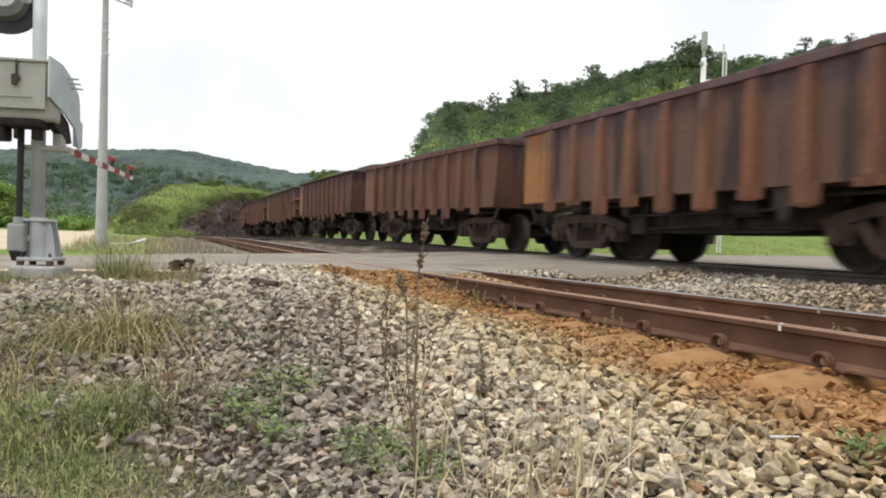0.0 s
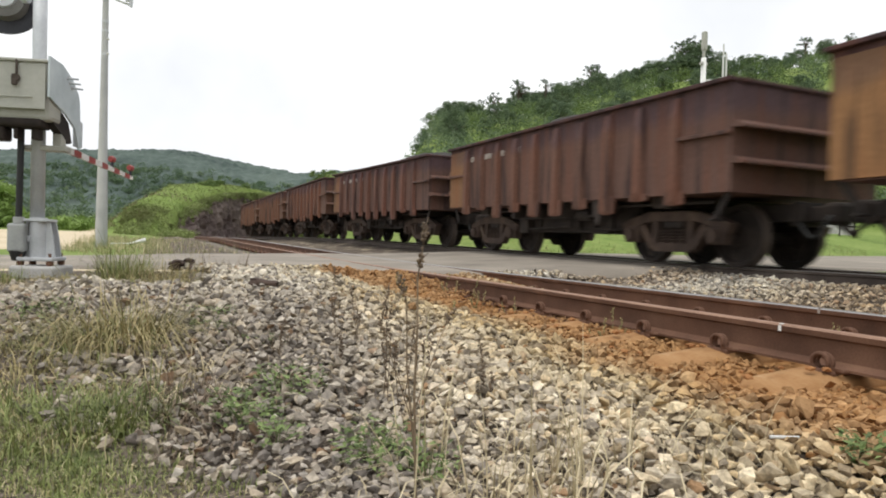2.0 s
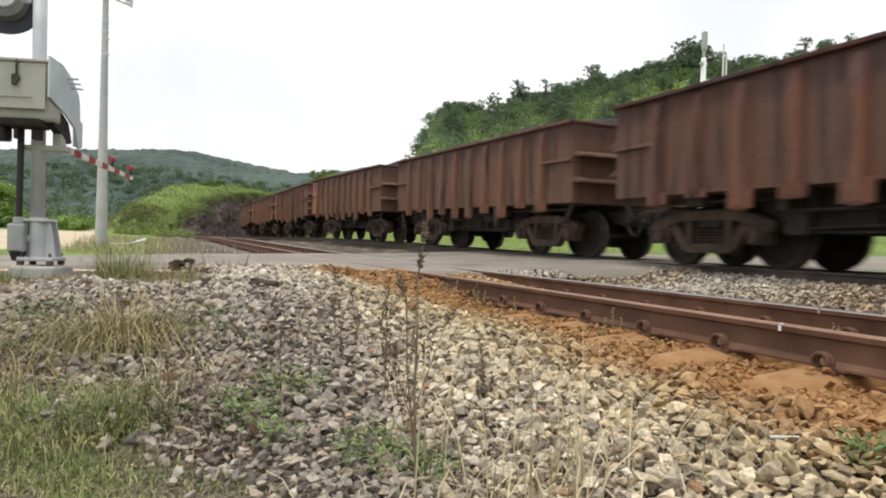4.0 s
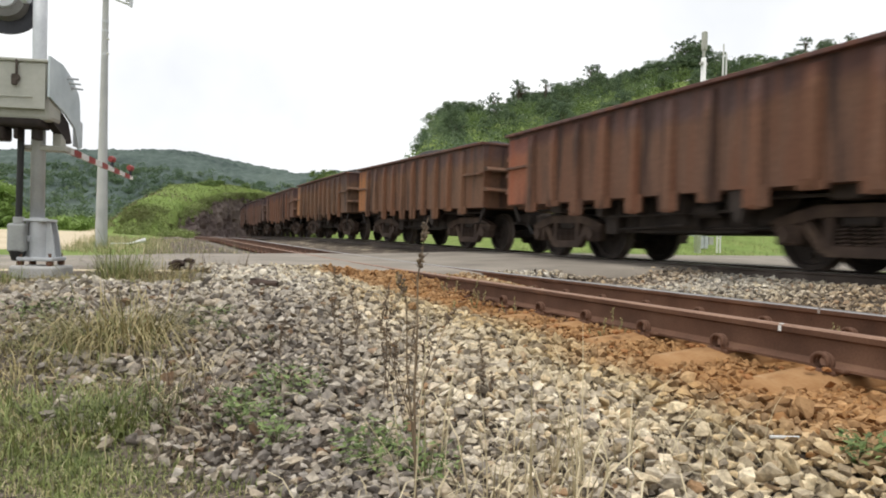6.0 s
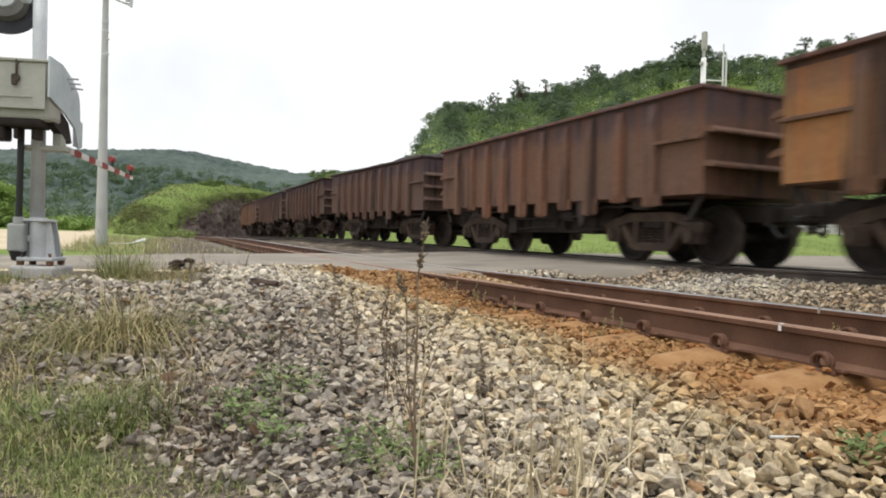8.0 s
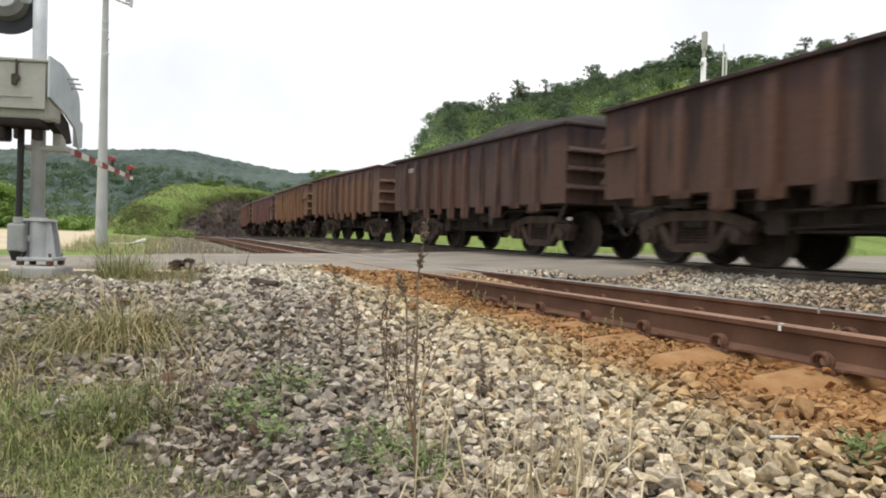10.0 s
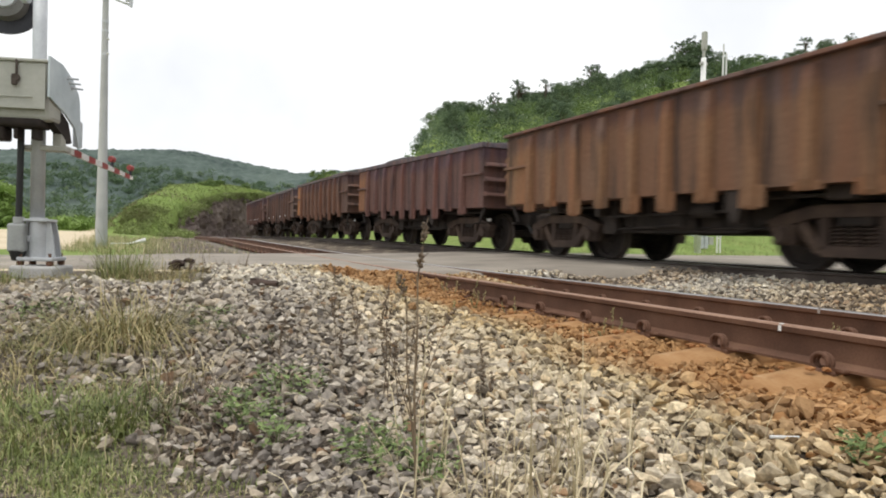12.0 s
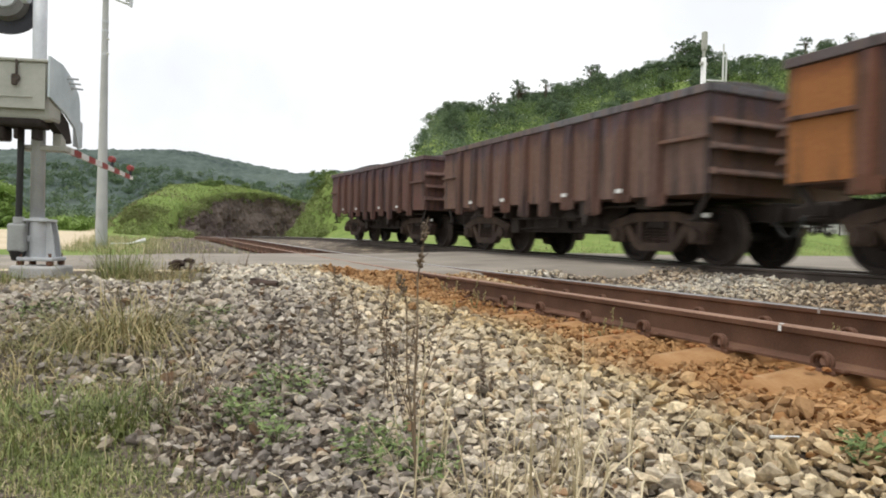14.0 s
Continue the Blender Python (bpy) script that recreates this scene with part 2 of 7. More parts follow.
def sweep(profile, path, closed=True):
    """Verts and faces of a profile (x, z) swept along a path of (x, y, z, heading)."""
    vs, fs, n = [], [], len(profile)
    for px, py, pz, h in path:
        c, s = math.cos(h), math.sin(h)
        vs += [(px + u * c, py - u * s, pz + w) for u, w in profile]
    for i in range(len(path) - 1):
        for k in range(n if closed else n - 1):
            a, b = i * n + k, i * n + (k + 1) % n
            fs.append((a, b, b + n, a + n))
    if closed:
        fs += [tuple(range(n)), tuple(range((len(path) - 1) * n, len(path) * n))[::-1]]
    return vs, fs


# ---------------------------------------------------------------- lie of the land
CREST = np.array([(-40, 0), (0, 1), (11, 2), (13, 7), (15, 13), (17, 17), (20, 18.5), (25, 19), (35, 21), (52, 26.5), (70, 32.5), (85, 36), (100, 40), (115, 43), (200, 50), (420, 40), (700, 20)], float)


def path_gap(x, y):
    """Signed distance to the far track's centre line beyond the bend's start (positive on its inner side)."""
    cx, cy = X2 - 0.45 + RADIUS, BEND
    d = RADIUS - np.hypot(x - cx, y - cy)
    ang = np.arctan2(y - cy, -(x - cx))
    straight = x - (X2 - 0.45)
    ex, ey = cx - RADIUS * math.cos(1.1), cy + RADIUS * math.sin(1.1)
    after = (x - ex) * math.cos(1.1) - (y - ey) * math.sin(1.1)
    g = np.where(y < BEND, straight, -0.0 + d * 1.0)
    g = np.where((y >= BEND) & (ang > 1.1), after, g)
    return g


def near_ground(x, y):
    """Height of the loose ground near the tracks."""
    rise = -0.27 + 0.24 * smooth(1.8, 6.8, y)
    left = rise - 0.05 * smooth(0.4, -0.4, x) * smooth(4.0, 2.0, y)
    k = smooth(1.5, 2.35, x)
    z = left * (1 - k) + (-0.222) * k
    k2 = smooth(4.4, 6.6, x)
    z = z * (1 - k2) + (Z2 - 0.2 + 0.075 * smooth(5.8, 6.9, x) * smooth(8.8, 8.3, x)) * k2
    k3 = smooth(8.9, 10.5, x)
    z = z * (1 - k3) + 0.06 * k3
    up = 0.28 * smooth(8, 32, y) * smooth(0.5, 3.0, x)
    z = z + up
    # ballast piled against the rails where they meet the road
    bury = smooth(4.2, 8.0, y) * smooth(1.9, 2.5, x) * smooth(4.7, 4.2, x) * (y < 16)
    z = z * (1 - bury) - 0.05 * bury
    # made-up ground along the road's edges
    k4 = smooth(road_near(x) - 0.45, road_near(x) - 0.05, y) * smooth(road_far(x) + 2.5, road_far(x), y) * (x > -30) * (x < 40)
    k4 = k4 * np.where(y < road_near(x) + 0.05, 1 - 0.5 * smooth(4.8, 5.8, x) * smooth(9.2, 8.8, x), 1)
    return z * (1 - k4) + np.maximum(z, road_z(x) - 0.035) * k4


def land(x, y):
    x, y = np.asarray(x, float), np.asarray(y, float)
    z = near_ground(x, y)
    # the wooded hill beyond the far track
    s = (x - 38) * 0.913 - (y - 137) * 0.408
    t = -(x - 38) * 0.408 - (y - 137) * 0.913
    hill = np.interp(s, CREST[:, 0], CREST[:, 1], left=0.0)
    fall = np.where(t > 0, smooth(88, 0, t), 0.35 + 0.65 * smooth(-260, 0, t))
    z = z + hill * fall
    # the grassy bank on the inner side of the bend
    g = path_gap(x, y)
    bank = 4.5 * smooth(2.7, 6.4, g) * smooth(38, 58, y) * smooth(70, 24, g)
    z = z + bank
    # the cut mound on its outer side
    reach = smooth(-7.0, 3.0, x) * smooth(56, 71, y + 0.5 * np.minimum(x - 3, 0)) * smooth(-75, -30, g)
    total = reach * (6.4 + 1.5 * smooth(1, 8, x)) * smooth(62, 28, x) * (1 - 0.42 * smooth(100, 128, y))
    step = np.minimum(0.93 * total, np.interp(y, [60, 70, 78, 86, 94, 101, 125], [0.9, 2.6, 4.0, 5.2, 6.2, 6.7, 6.4]))
    total = total * (1 + 0.025 * np.sin(0.55 * x + 1.5 * np.sin(0.31 * y)) * np.sin(0.43 * y + 0.8 * np.sin(0.7 * x)))
    z = z + step * smooth(-7.7, -8.7, g) + (total - step) * smooth(-8.4, -16.0, g)
    inside = (g > -7.8) & (g < 2.6) & (y > 40)
    z = np.where(inside, np.minimum(z, 0.14), z)
    # the meadow rises gently beyond the road
    z = z + 1.4 * smooth(0.0, 13.0, y - road_far(x)) * smooth(9.8, 14.0, x) * smooth(70.0, 46.0, y)
    # the flat to the left rises a little towards the far woods
    z = z + 3.2 * smooth(75, 240, y) * smooth(-2, -25, x) + 0.45 * smooth(24, 70, y) * smooth(6, -4, x)
    return z


def grid_axis(lo, hi, step, far, grow=1.16):
    mid = list(np.arange(lo, hi, step))
    a, d = [], step
    v = lo
    while v > -far:
        d *= grow
        v -= d
        a.append(v)
    b, d, v = [], step, mid[-1]
    while v < far:
        d = min(d * grow, 120)
        v += d
        b.append(v)
    return np.array(a[::-1] + mid + b)


def ground_material():
    """Grass, stony earth, ochre dust and pale sand, blended by zone with broken edges."""
    m = bpy.data.materials.new("mixed_ground")
    m.use_nodes = True
    t = m.node_tree
    b = t.nodes["Principled BSDF"]
    b.inputs["Roughness"].default_value, b.inputs["Specular IOR Level"].default_value = 0.95, 0.2
    geo = t.nodes.new("ShaderNodeNewGeometry")

    def noise_at(scale, detail=5):
        n = t.nodes.new("ShaderNodeTexNoise")
        n.inputs["Scale"].default_value, n.inputs["Detail"].default_value = scale, detail
        t.links.new(geo.outputs["Position"], n.inputs["Vector"])
        return n.outputs["Fac"]

    def ramp(fac, cols):
        r = t.nodes.new("ShaderNodeValToRGB")
        while len(r.color_ramp.elements) < len(cols):
            r.color_ramp.elements.new(0.5)
        for i, c in enumerate(cols):
            r.color_ramp.elements[i].position = 0.3 + 0.4 * i / (len(cols) - 1)
            r.color_ramp.elements[i].color = (*c, 1)
        t.links.new(fac, r.inputs[0])
        return r.outputs[0]

    wide, mid, fine = noise_at(0.12), noise_at(2.5), noise_at(40)
    mm = t.nodes.new("ShaderNodeMath")
    mm.operation = "MULTIPLY_ADD"
    mm.inputs[1].default_value = 0.5
    t.links.new(mid, mm.inputs[0])
    half = t.nodes.new("ShaderNodeMath")
    half.operation = "MULTIPLY"
    half.inputs[1].default_value = 0.5
    t.links.new(wide, half.inputs[0])
    t.links.new(half.outputs[0], mm.inputs[2])
    grass = ramp(mm.outputs[0], [(0.075, 0.115, 0.025), (0.14, 0.205, 0.045), (0.20, 0.26, 0.07), (0.27, 0.28, 0.12)])
    # earth tone includes painted shade, deepening the gaps between the ballast stones
    earth = ramp(fine, [(0.035, 0.028, 0.023), (0.105, 0.084, 0.066), (0.22, 0.18, 0.145)])
    ochre = ramp(fine, [(0.22, 0.105, 0.038), (0.31, 0.155, 0.056), (0.38, 0.21, 0.085)])
    sand = ramp(mm.outputs[0], [(0.44, 0.35, 0.23), (0.56, 0.47, 0.33), (0.64, 0.55, 0.42)])
    at = t.nodes.new("ShaderNodeAttribute")
    at.attribute_name = "zones"
    sep = t.nodes.new("ShaderNodeSeparateColor")
    t.links.new(at.outputs["Color"], sep.inputs[0])
    col = grass
    for k, layer in (("Green", earth), ("Red", ochre), ("Blue", sand)):
        ad = t.nodes.new("ShaderNodeMath")
        ad.operation = "ADD"
        t.links.new(sep.outputs[k], ad.inputs[0])
        t.links.new(mid, ad.inputs[1])
        mr = t.nodes.new("ShaderNodeMapRange")
        mr.inputs["From Min"].default_value, mr.inputs["From Max"].default_value = 0.9, 1.1
        t.links.new(ad.outputs[0], mr.inputs["Value"])
        mx = t.nodes.new("ShaderNodeMixRGB")
        t.links.new(mr.outputs[0], mx.inputs[0])
        t.links.new(col, mx.inputs[1])
        t.links.new(layer, mx.inputs[2])
        col = mx.outputs[0]
    t.links.new(col, b.inputs["Base Color"])
    bp = t.nodes.new("ShaderNodeBump")
    bp.inputs["Strength"].default_value, bp.inputs["Distance"].default_value = 0.6, 0.02
    t.links.new(fine, bp.inputs["Height"])
    t.links.new(bp.outputs[0], b.inputs["Normal"])
    return m


def build_ground():
    gx = grid_axis(-4.0, 12.0, 0.2, 2500, 1.05)
    gy = grid_axis(-1.0, 14.0, 0.22, 2500, 1.035)
    X, Y = np.meshgrid(gx, gy)
    Z = land(X, Y) - 0.02
    on_road = (Y > road_near(X) - 0.15) & (Y < road_far(X) + 0.15) & (np.abs(X) < 60)
    Z = np.where(on_road, np.minimum(Z, road_z(X) - 0.06), Z)
    n, m = X.shape
    v = np.stack([X, Y, Z], -1).reshape(-1, 3)
    idx = np.arange(n * m).reshape(n, m)
    f = np.stack([idx[:-1, :-1], idx[:-1, 1:], idx[1:, 1:], idx[1:, :-1]], -1).reshape(-1, 4)
    me = mesh_of("ground", v.tolist(), f.tolist(), ground_material(), True)
    g = path_gap(X, Y)
    earth = np.where(Y < BEND, np.where(Y < 12, smooth(-4.5, -2.5, X), smooth(-1.4, 0.9, X)) * smooth(10.0, 8.6, X), smooth(-7.8, -6.6, g) * smooth(3.4, 1.8, g))
    earth = earth * np.where((X < 0.4) & (Y < 3), 1 - 0.38 * smooth(2.6, 1.9, Y + 2.2 * (X + 0.05)), 1)
    ochre = smooth(1.5, 1.95, X - 0.2 * np.minimum(Y, 5.5) + 0.35 * np.clip(Y - 3.3, 0, 2.2)) * smooth(4.6, 4.1, X) * smooth(13, 9, Y)
    sand = smooth(-0.5, -2.5, X + 0.05 * Y - 0.6) * smooth(16.0, 18.5, Y) * smooth(96, 88, Y) * smooth(-70, -60, X)
    bed = np.where(Y < BEND, smooth(1.0, 2.0, X) * smooth(11.0, 9.6, X), smooth(-7.8, -6.6, g) * smooth(3.2, 2.0, g)) * smooth(13.5, 15.0, Y)
    sand = np.maximum(sand, 0.37 * bed)
    edge = road_near(X)
    sand = np.maximum(sand, 1.0 * smooth(edge - 0.9, edge - 0.4, Y) * (Y < edge + 0.3) * smooth(2.4, 1.4, X) * smooth(-6, -4, X))
    zones = np.stack([ochre, earth, sand, np.ones_like(X)], -1).reshape(-1, 4).astype(np.float32)
    me.color_attributes.new("zones", "FLOAT_COLOR", "POINT").data.foreach_set("color", zones.ravel())
    thing("ground", me, "uneven grassy and gravelly ground around the tracks", "ground", kind="structure")


def road_near(x):
    return np.interp(x, [-60, -1, 1.2, 2.4, 5.4, 9, 40, 90], [10.5, 8.7, 8.7, 8.0, 7.3, 7.0, 6.0, 4.0])


def road_far(x):
    return np.interp(x, [-60, -1.5, 0.3, 4, 8, 14, 25, 90], [14.5, 12.6, 14.0, 14.6, 14.3, 14.2, 17, 32])


def road_z(x):
    return np.interp(x, [-60, 1.5, 2.5, 4.3, 7.2, 9.0, 90], [-0.01, -0.01, -0.014, -0.014, Z2 - 0.012, Z2 - 0.012, 0.1])


def build_road():
    xs = np.concatenate([np.arange(-60, -4, 2.0), np.arange(-4, 12, 0.25), np.arange(12, 90, 2.0)])
    vs, fs, cols = [], [], 25
    for x in xs:
        a, b = float(road_near(x)), float(road_far(x))
        a += 0.06 * noise.noise((x * 1.7, 3.1, 0)) + 0.04 * noise.noise((x * 5, 1, 0))
        z = float(road_z(x))
        lift = float(smooth(-2.0, 3.5, x))
        vs.append((x, a - 0.1, z - 0.12))
        for k in range(cols):
            y = a + (b - a) * k / (cols - 1)
            up = lift * 0.28 * float(smooth(7, 31, y))
            vs.append((x, y, z + up + 0.008 * noise.noise((x * 0.8, y * 0.8, 2)) - 0.02 * (abs(2 * k / (cols - 1) - 1) ** 6)))
        vs.append((x, b + 0.1, z + up - 0.12))
    w = cols + 2
    for i in range(len(xs) - 1):
        for k in range(w - 1):
            a = i * w + k
            fs.append((a, a + w, a + w + 1, a + 1))
    thing("road", mesh_of("road", vs, fs, M_ASPHALT, True), "grey dusty asphalt road over the level crossing", "road", kind="structure")


build_ground()
build_road()


# ---------------------------------------------------------------- tracks
RAIL_PROFILE = [(-0.065, -0.172), (0.065, -0.172), (0.065, -0.160), (0.012, -0.138), (0.009, -0.045), (0.034, -0.034), (0.036, -0.008), (0.026, 0.0), (-0.026, 0.0), (-0.036, -0.008), (-0.034, -0.034), (-0.009, -0.045), (-0.012, -0.138), (-0.065, -0.160)]


def track_path(x0, z_of, offset, s0, s1, step):
    out = []
    for s in np.arange(s0, s1 + step, step):
        x, y, h = line_at(float(s), x0)
        out.append((x + offset * math.cos(h), y - offset * math.sin(h), z_of(float(s)), h))
    return out


def clip_mesh():
    bm = bmesh.new()
    pts = []
    for i in range(49):
        a = math.pi * (-0.25 + 3.4 * i / 48)
        pts.append(Vector((-0.026 - 0.022 * i / 48, 0.037 * math.cos(a) + 0.016 * (i / 48 - 0.5), 0.035 + 0.034 * math.sin(a))))
    pts.append(Vector((-0.03, -0.075, 0.012)))
    pts.append(Vector((0.03, -0.085, 0.010)))
    rings = []
    for i, p in enumerate(pts):
        d = (pts[min(i + 1, len(pts) - 1)] - pts[max(i - 1, 0)]).normalized()
        u = Vector((1, 0, 0)) - d * d.x
        u.normalize()
        v = d.cross(u)
        rings.append([bm.verts.new(p + (u * math.cos(q * math.pi / 3) + v * math.sin(q * math.pi / 3)) * 0.0095) for q in range(6)])
    for a, c in zip(rings[:-1], rings[1:]):
        for i in range(6):
            bm.faces.new((a[i], a[(i + 1) % 6], c[(i + 1) % 6], c[i]))
    bm.faces.new(rings[0])
    bm.faces.new(rings[-1][::-1])
    box(bm, -0.05, -0.055, -0.012, 0.03, 0.055, 0.012)
    return bm_mesh("rail_clip", bm, M_STEEL_RUST, True)


def sleeper_mesh(material):
    bm = bmesh.new()
    box(bm, -1.07, -0.14, -0.2, 1.07, 0.14, 0.006, 0.06)
    bmesh.ops.subdivide_edges(bm, edges=bm.edges[:], cuts=3, use_grid_fill=True)
    for v in bm.verts:
        k = abs(v.co.x)
        v.co.z -= 0.42 * max(0, k - 0.80) ** 1.4 + 1.5 * v.co.y ** 2
        v.co.z += 0.034 * noise.noise(v.co * 6) + 0.014 * noise.noise(v.co * 25)
        v.co.x += 0.02 * noise.noise(v.co * 5)
    return bm_mesh("sleeper", bm, material, True)


CLIP, SLEEPER, SLEEPER_GREY = clip_mesh(), sleeper_mesh(M_SLEEPER), sleeper_mesh(M_CONCRETE_DARK)


def add_spill(root, x0, phase):
    """Clods of ore dirt lying on the near ends of the sleepers."""
    rnd = random.Random(4)
    clods = []
    for i in range(5):
        bm = bmesh.new()
        bmesh.ops.create_icosphere(bm, subdivisions=1, radius=0.02)
        for v in bm.verts:
            v.co = Vector((v.co.x * 1.3, v.co.y, v.co.z * 0.6)) * (1 + 0.5 * noise.noise(v.co * 40 + Vector((i * 5, 0, 0))))
        clods.append(bm_mesh("dirt_clod", bm, M_ORE_DIRT))
    for k in range(-6, 8):
        for i in range(7):
            x, y = x0 - rnd.uniform(0.64, 1.1), phase + 0.6 * k + rnd.gauss(0, 0.09)
            z = -0.166 - 0.10 * max(0, x0 - x - 0.85) - 0.9 * (y - phase - 0.6 * k) ** 2
            size = rnd.uniform(0.4, 1.3)
            part("dirt_clod", clods[i % 5], root, pose(x, y, max(z, -0.21) + 0.004, 0, 0, rnd.uniform(0, 360)) @ Matrix.Scale(size, 4))


def build_track(x0, z_of, s0, s1, label, head, phase, web):
    root = thing("railway_track", None, label, "railway track", pose(0, 0, 0))
    for side in (-1, 1):
        for sa, sb in ((s0, BEND), (BEND, s1)):
            vs, fs = sweep(RAIL_PROFILE, track_path(x0, z_of, side * GAUGE / 2, sa, sb, 2.0))
            me = mesh_of("rail", vs, fs, web)
            # on the disused track the right head's pale metal paints in a sky reflection
            me.materials.append(M_RAIL_BRIGHT if side > 0 else head)
            n = len(RAIL_PROFILE)
            me.polygons.foreach_set("material_index", [1 if (i % n) in (6, 7, 8) and i < len(fs) - 2 else 0 for i in range(len(fs))])
            part("rail", me, root, label="rust-brown steel rail with a worn head or painted sheen")
    k0, k1 = -40, 50
    for k in range(k0, k1):
        s = phase + 0.6 * k
        x, y, h = line_at(s, x0)
        if float(road_near(x)) - 0.2 < y < float(road_far(x)) + 0.2:
            continue
        z = z_of(s) - 0.166 - 0.05 * float(smooth(4.2, 5.4, y))
        part("sleeper", SLEEPER if x0 < 5 and y < 9 else SLEEPER_GREY, root, pose(x, y, z))
        if x0 < 5:
            for side in (-1, 1):
                for f in (-1, 1):
                    part("rail_clip", CLIP, root, pose(x + side * GAUGE / 2 + f * 0.055, y - 0.02, z_of(s) - 0.182, 0, 0, 0 if f < 0 else 180) @ Matrix.Scale(1.2, 4))
    if x0 < 5:
        add_spill(root, x0, phase)
        for y, side in ((2.29, -1), (2.86, 1)):
            bm = bmesh.new()
            box(bm, -0.040, -0.008, -0.034, -0.0365, 0.008, -0.006)
            box(bm, -0.036, -0.008, -0.002, -0.012, 0.008, 0.0025)
            part("paint_mark", bm_mesh("paint_mark", bm, M_WHITE if side < 0 else M_FADED), root, pose(x0 + side * GAUGE / 2, y, 0), "white paint mark across the rail head")
    return root


build_track(X1, lambda s: 0.28 * float(smooth(8, 32, s)), -60, 200, "disused rusty metre-gauge track in ochre-stained ballast", M_RAIL_TOP, 4.433, M_STEEL_RUST)
build_track(X2, rail_z, -220, 230, "busy metre-gauge track with worn steel rails", M_RAIL_BRIGHT, 4.2, M_RAIL_GREY)


# ---------------------------------------------------------------- ore wagons
HW, TOP, LOW = 1.41, 2.34, 0.96
YB = BODY / 2
BOGIE_Y, WHEELBASE, WHEEL_R = 2.70, 1.66, 0.42


def body_mesh(stepped):
    """The open box: outer skin, inner skin, sloped ends."""
    bm = bmesh.new()
    cut = 0.0 if stepped else 0.16
    lip = 0.05

    def ring(hw, ya, yb, z):
        return [bm.verts.new((sx * hw, y, z)) for sx, y in ((-1, -ya), (1, -ya), (1, yb), (-1, yb))]

    lo = ring(HW - 0.02, YB - cut, YB - cut, LOW)
    hi = ring(HW, YB, YB, TOP)
    ih = ring(HW - lip, YB - lip, YB - lip, TOP)
    il = ring(HW - lip, YB - lip - cut, YB - lip - cut, LOW + 0.25)
    for a, b in ((lo, hi), (hi, ih), (ih, il)):
        for i in range(4):
            bm.faces.new((a[i], a[(i + 1) % 4], b[(i + 1) % 4], b[i]))
    bm.faces.new(lo[::-1])
    bm.faces.new(il)
    bmesh.ops.subdivide_edges(bm, edges=bm.edges[:], cuts=3, use_grid_fill=True)
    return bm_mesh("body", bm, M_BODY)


def rim_mesh(deep, out):
    """The top chord: a flange round the body's upper edge."""
    bm = bmesh.new()
    for sx in (-1, 1):
        box(bm, sx * HW - out, -YB - 0.04, TOP - deep, sx * HW + out, YB + 0.04, TOP + 0.02, 0.012)
    for sy in (-1, 1):
        box(bm, -HW + out + 0.01, sy * YB - 0.05, TOP - deep + 0.002, HW - out - 0.01, sy * YB + 0.05, TOP + 0.018, 0.012)
    return bm_mesh("top_rim", bm, M_BODY)


def rib_mesh(foot):
    """A pressed side post, with its foot below the side sheet."""
    bm = bmesh.new()
    prof = [(0.0, -0.11), (-0.085, -0.075), (-0.085, 0.075), (0.0, 0.11)]
    lv = []
    for z, k in ((LOW - foot, 0.55), (LOW - foot + 0.05, 0.8), (LOW + 0.05, 1.0), (TOP - 0.35, 1.0), (TOP - 0.1, 0.6)):
        lv.append([bm.verts.new((x * k, y, z)) for x, y in prof])
    for a, b in zip(lv[:-1], lv[1:]):
        for i in range(4):
            bm.faces.new((a[i], a[(i + 1) % 4], b[(i + 1) % 4], b[i]))
    bm.faces.new(lv[0][::-1])
    bm.faces.new(lv[-1])
    box(bm, -0.034, -0.175, LOW - foot * 0.92, 0.012, 0.175, LOW + 0.03, 0.006)
    return bm_mesh("side_rib", bm, M_BODY)


def end_rib_mesh(wide):
    bm = bmesh.new()
    w = 0.17 if wide else 0.12
    pts = [(0.0, 0.10), (-w * 0.5, 0.085), (-w, 0.03), (-w, 0.0), (-w + 0.02, -0.005), (0.0, 0.02)]
    extrude_outline(bm, pts, -HW + 0.02, HW - 0.02)
    return bm_mesh("end_rib", bm, M_BODY)


def shelf_mesh():
    bm = bmesh.new()
    box(bm, -0.07, -0.5, -0.02, 0.0, 0.5, 0.03, 0.01)
    return bm_mesh("panel_strip", bm, M_BODY)


def sill_mesh():
    bm = bmesh.new()
    # straight over the bogies, deeper between them
    pts = [(-YB - 0.15, 0.85), (YB + 0.15, 0.85), (YB + 0.15, 0.63), (1.75, 0.63), (1.35, 0.44), (-1.35, 0.44), (-1.75, 0.63), (-YB - 0.15, 0.63)]
    extrude_outline(bm, pts, -0.28, 0.28)
    return bm_mesh("centre_sill", bm, M_UNDER)


def brake_mesh():
    bm = bmesh.new()
    rod(bm, (-0.85, -0.5, 0.62), (-0.85, 0.3, 0.62), 0.17, seg=16)
    rod(bm, (-0.7, 0.55, 0.6), (-0.7, 0.95, 0.6), 0.12, seg=12)
    rod(bm, (-0.9, -1.6, 0.5), (-0.9, 1.6, 0.52), 0.02, seg=6)
    box(bm, -1.05, 1.15, 0.42, -0.9, 1.45, 0.88, 0.02)
    box(bm, -0.95, -0.42, 0.6, -0.8, -0.36, 0.9)
    box(bm, -0.95, 0.16, 0.6, -0.8, 0.22, 0.9)
    return bm_mesh("brake_gear", bm, M_UNDER)


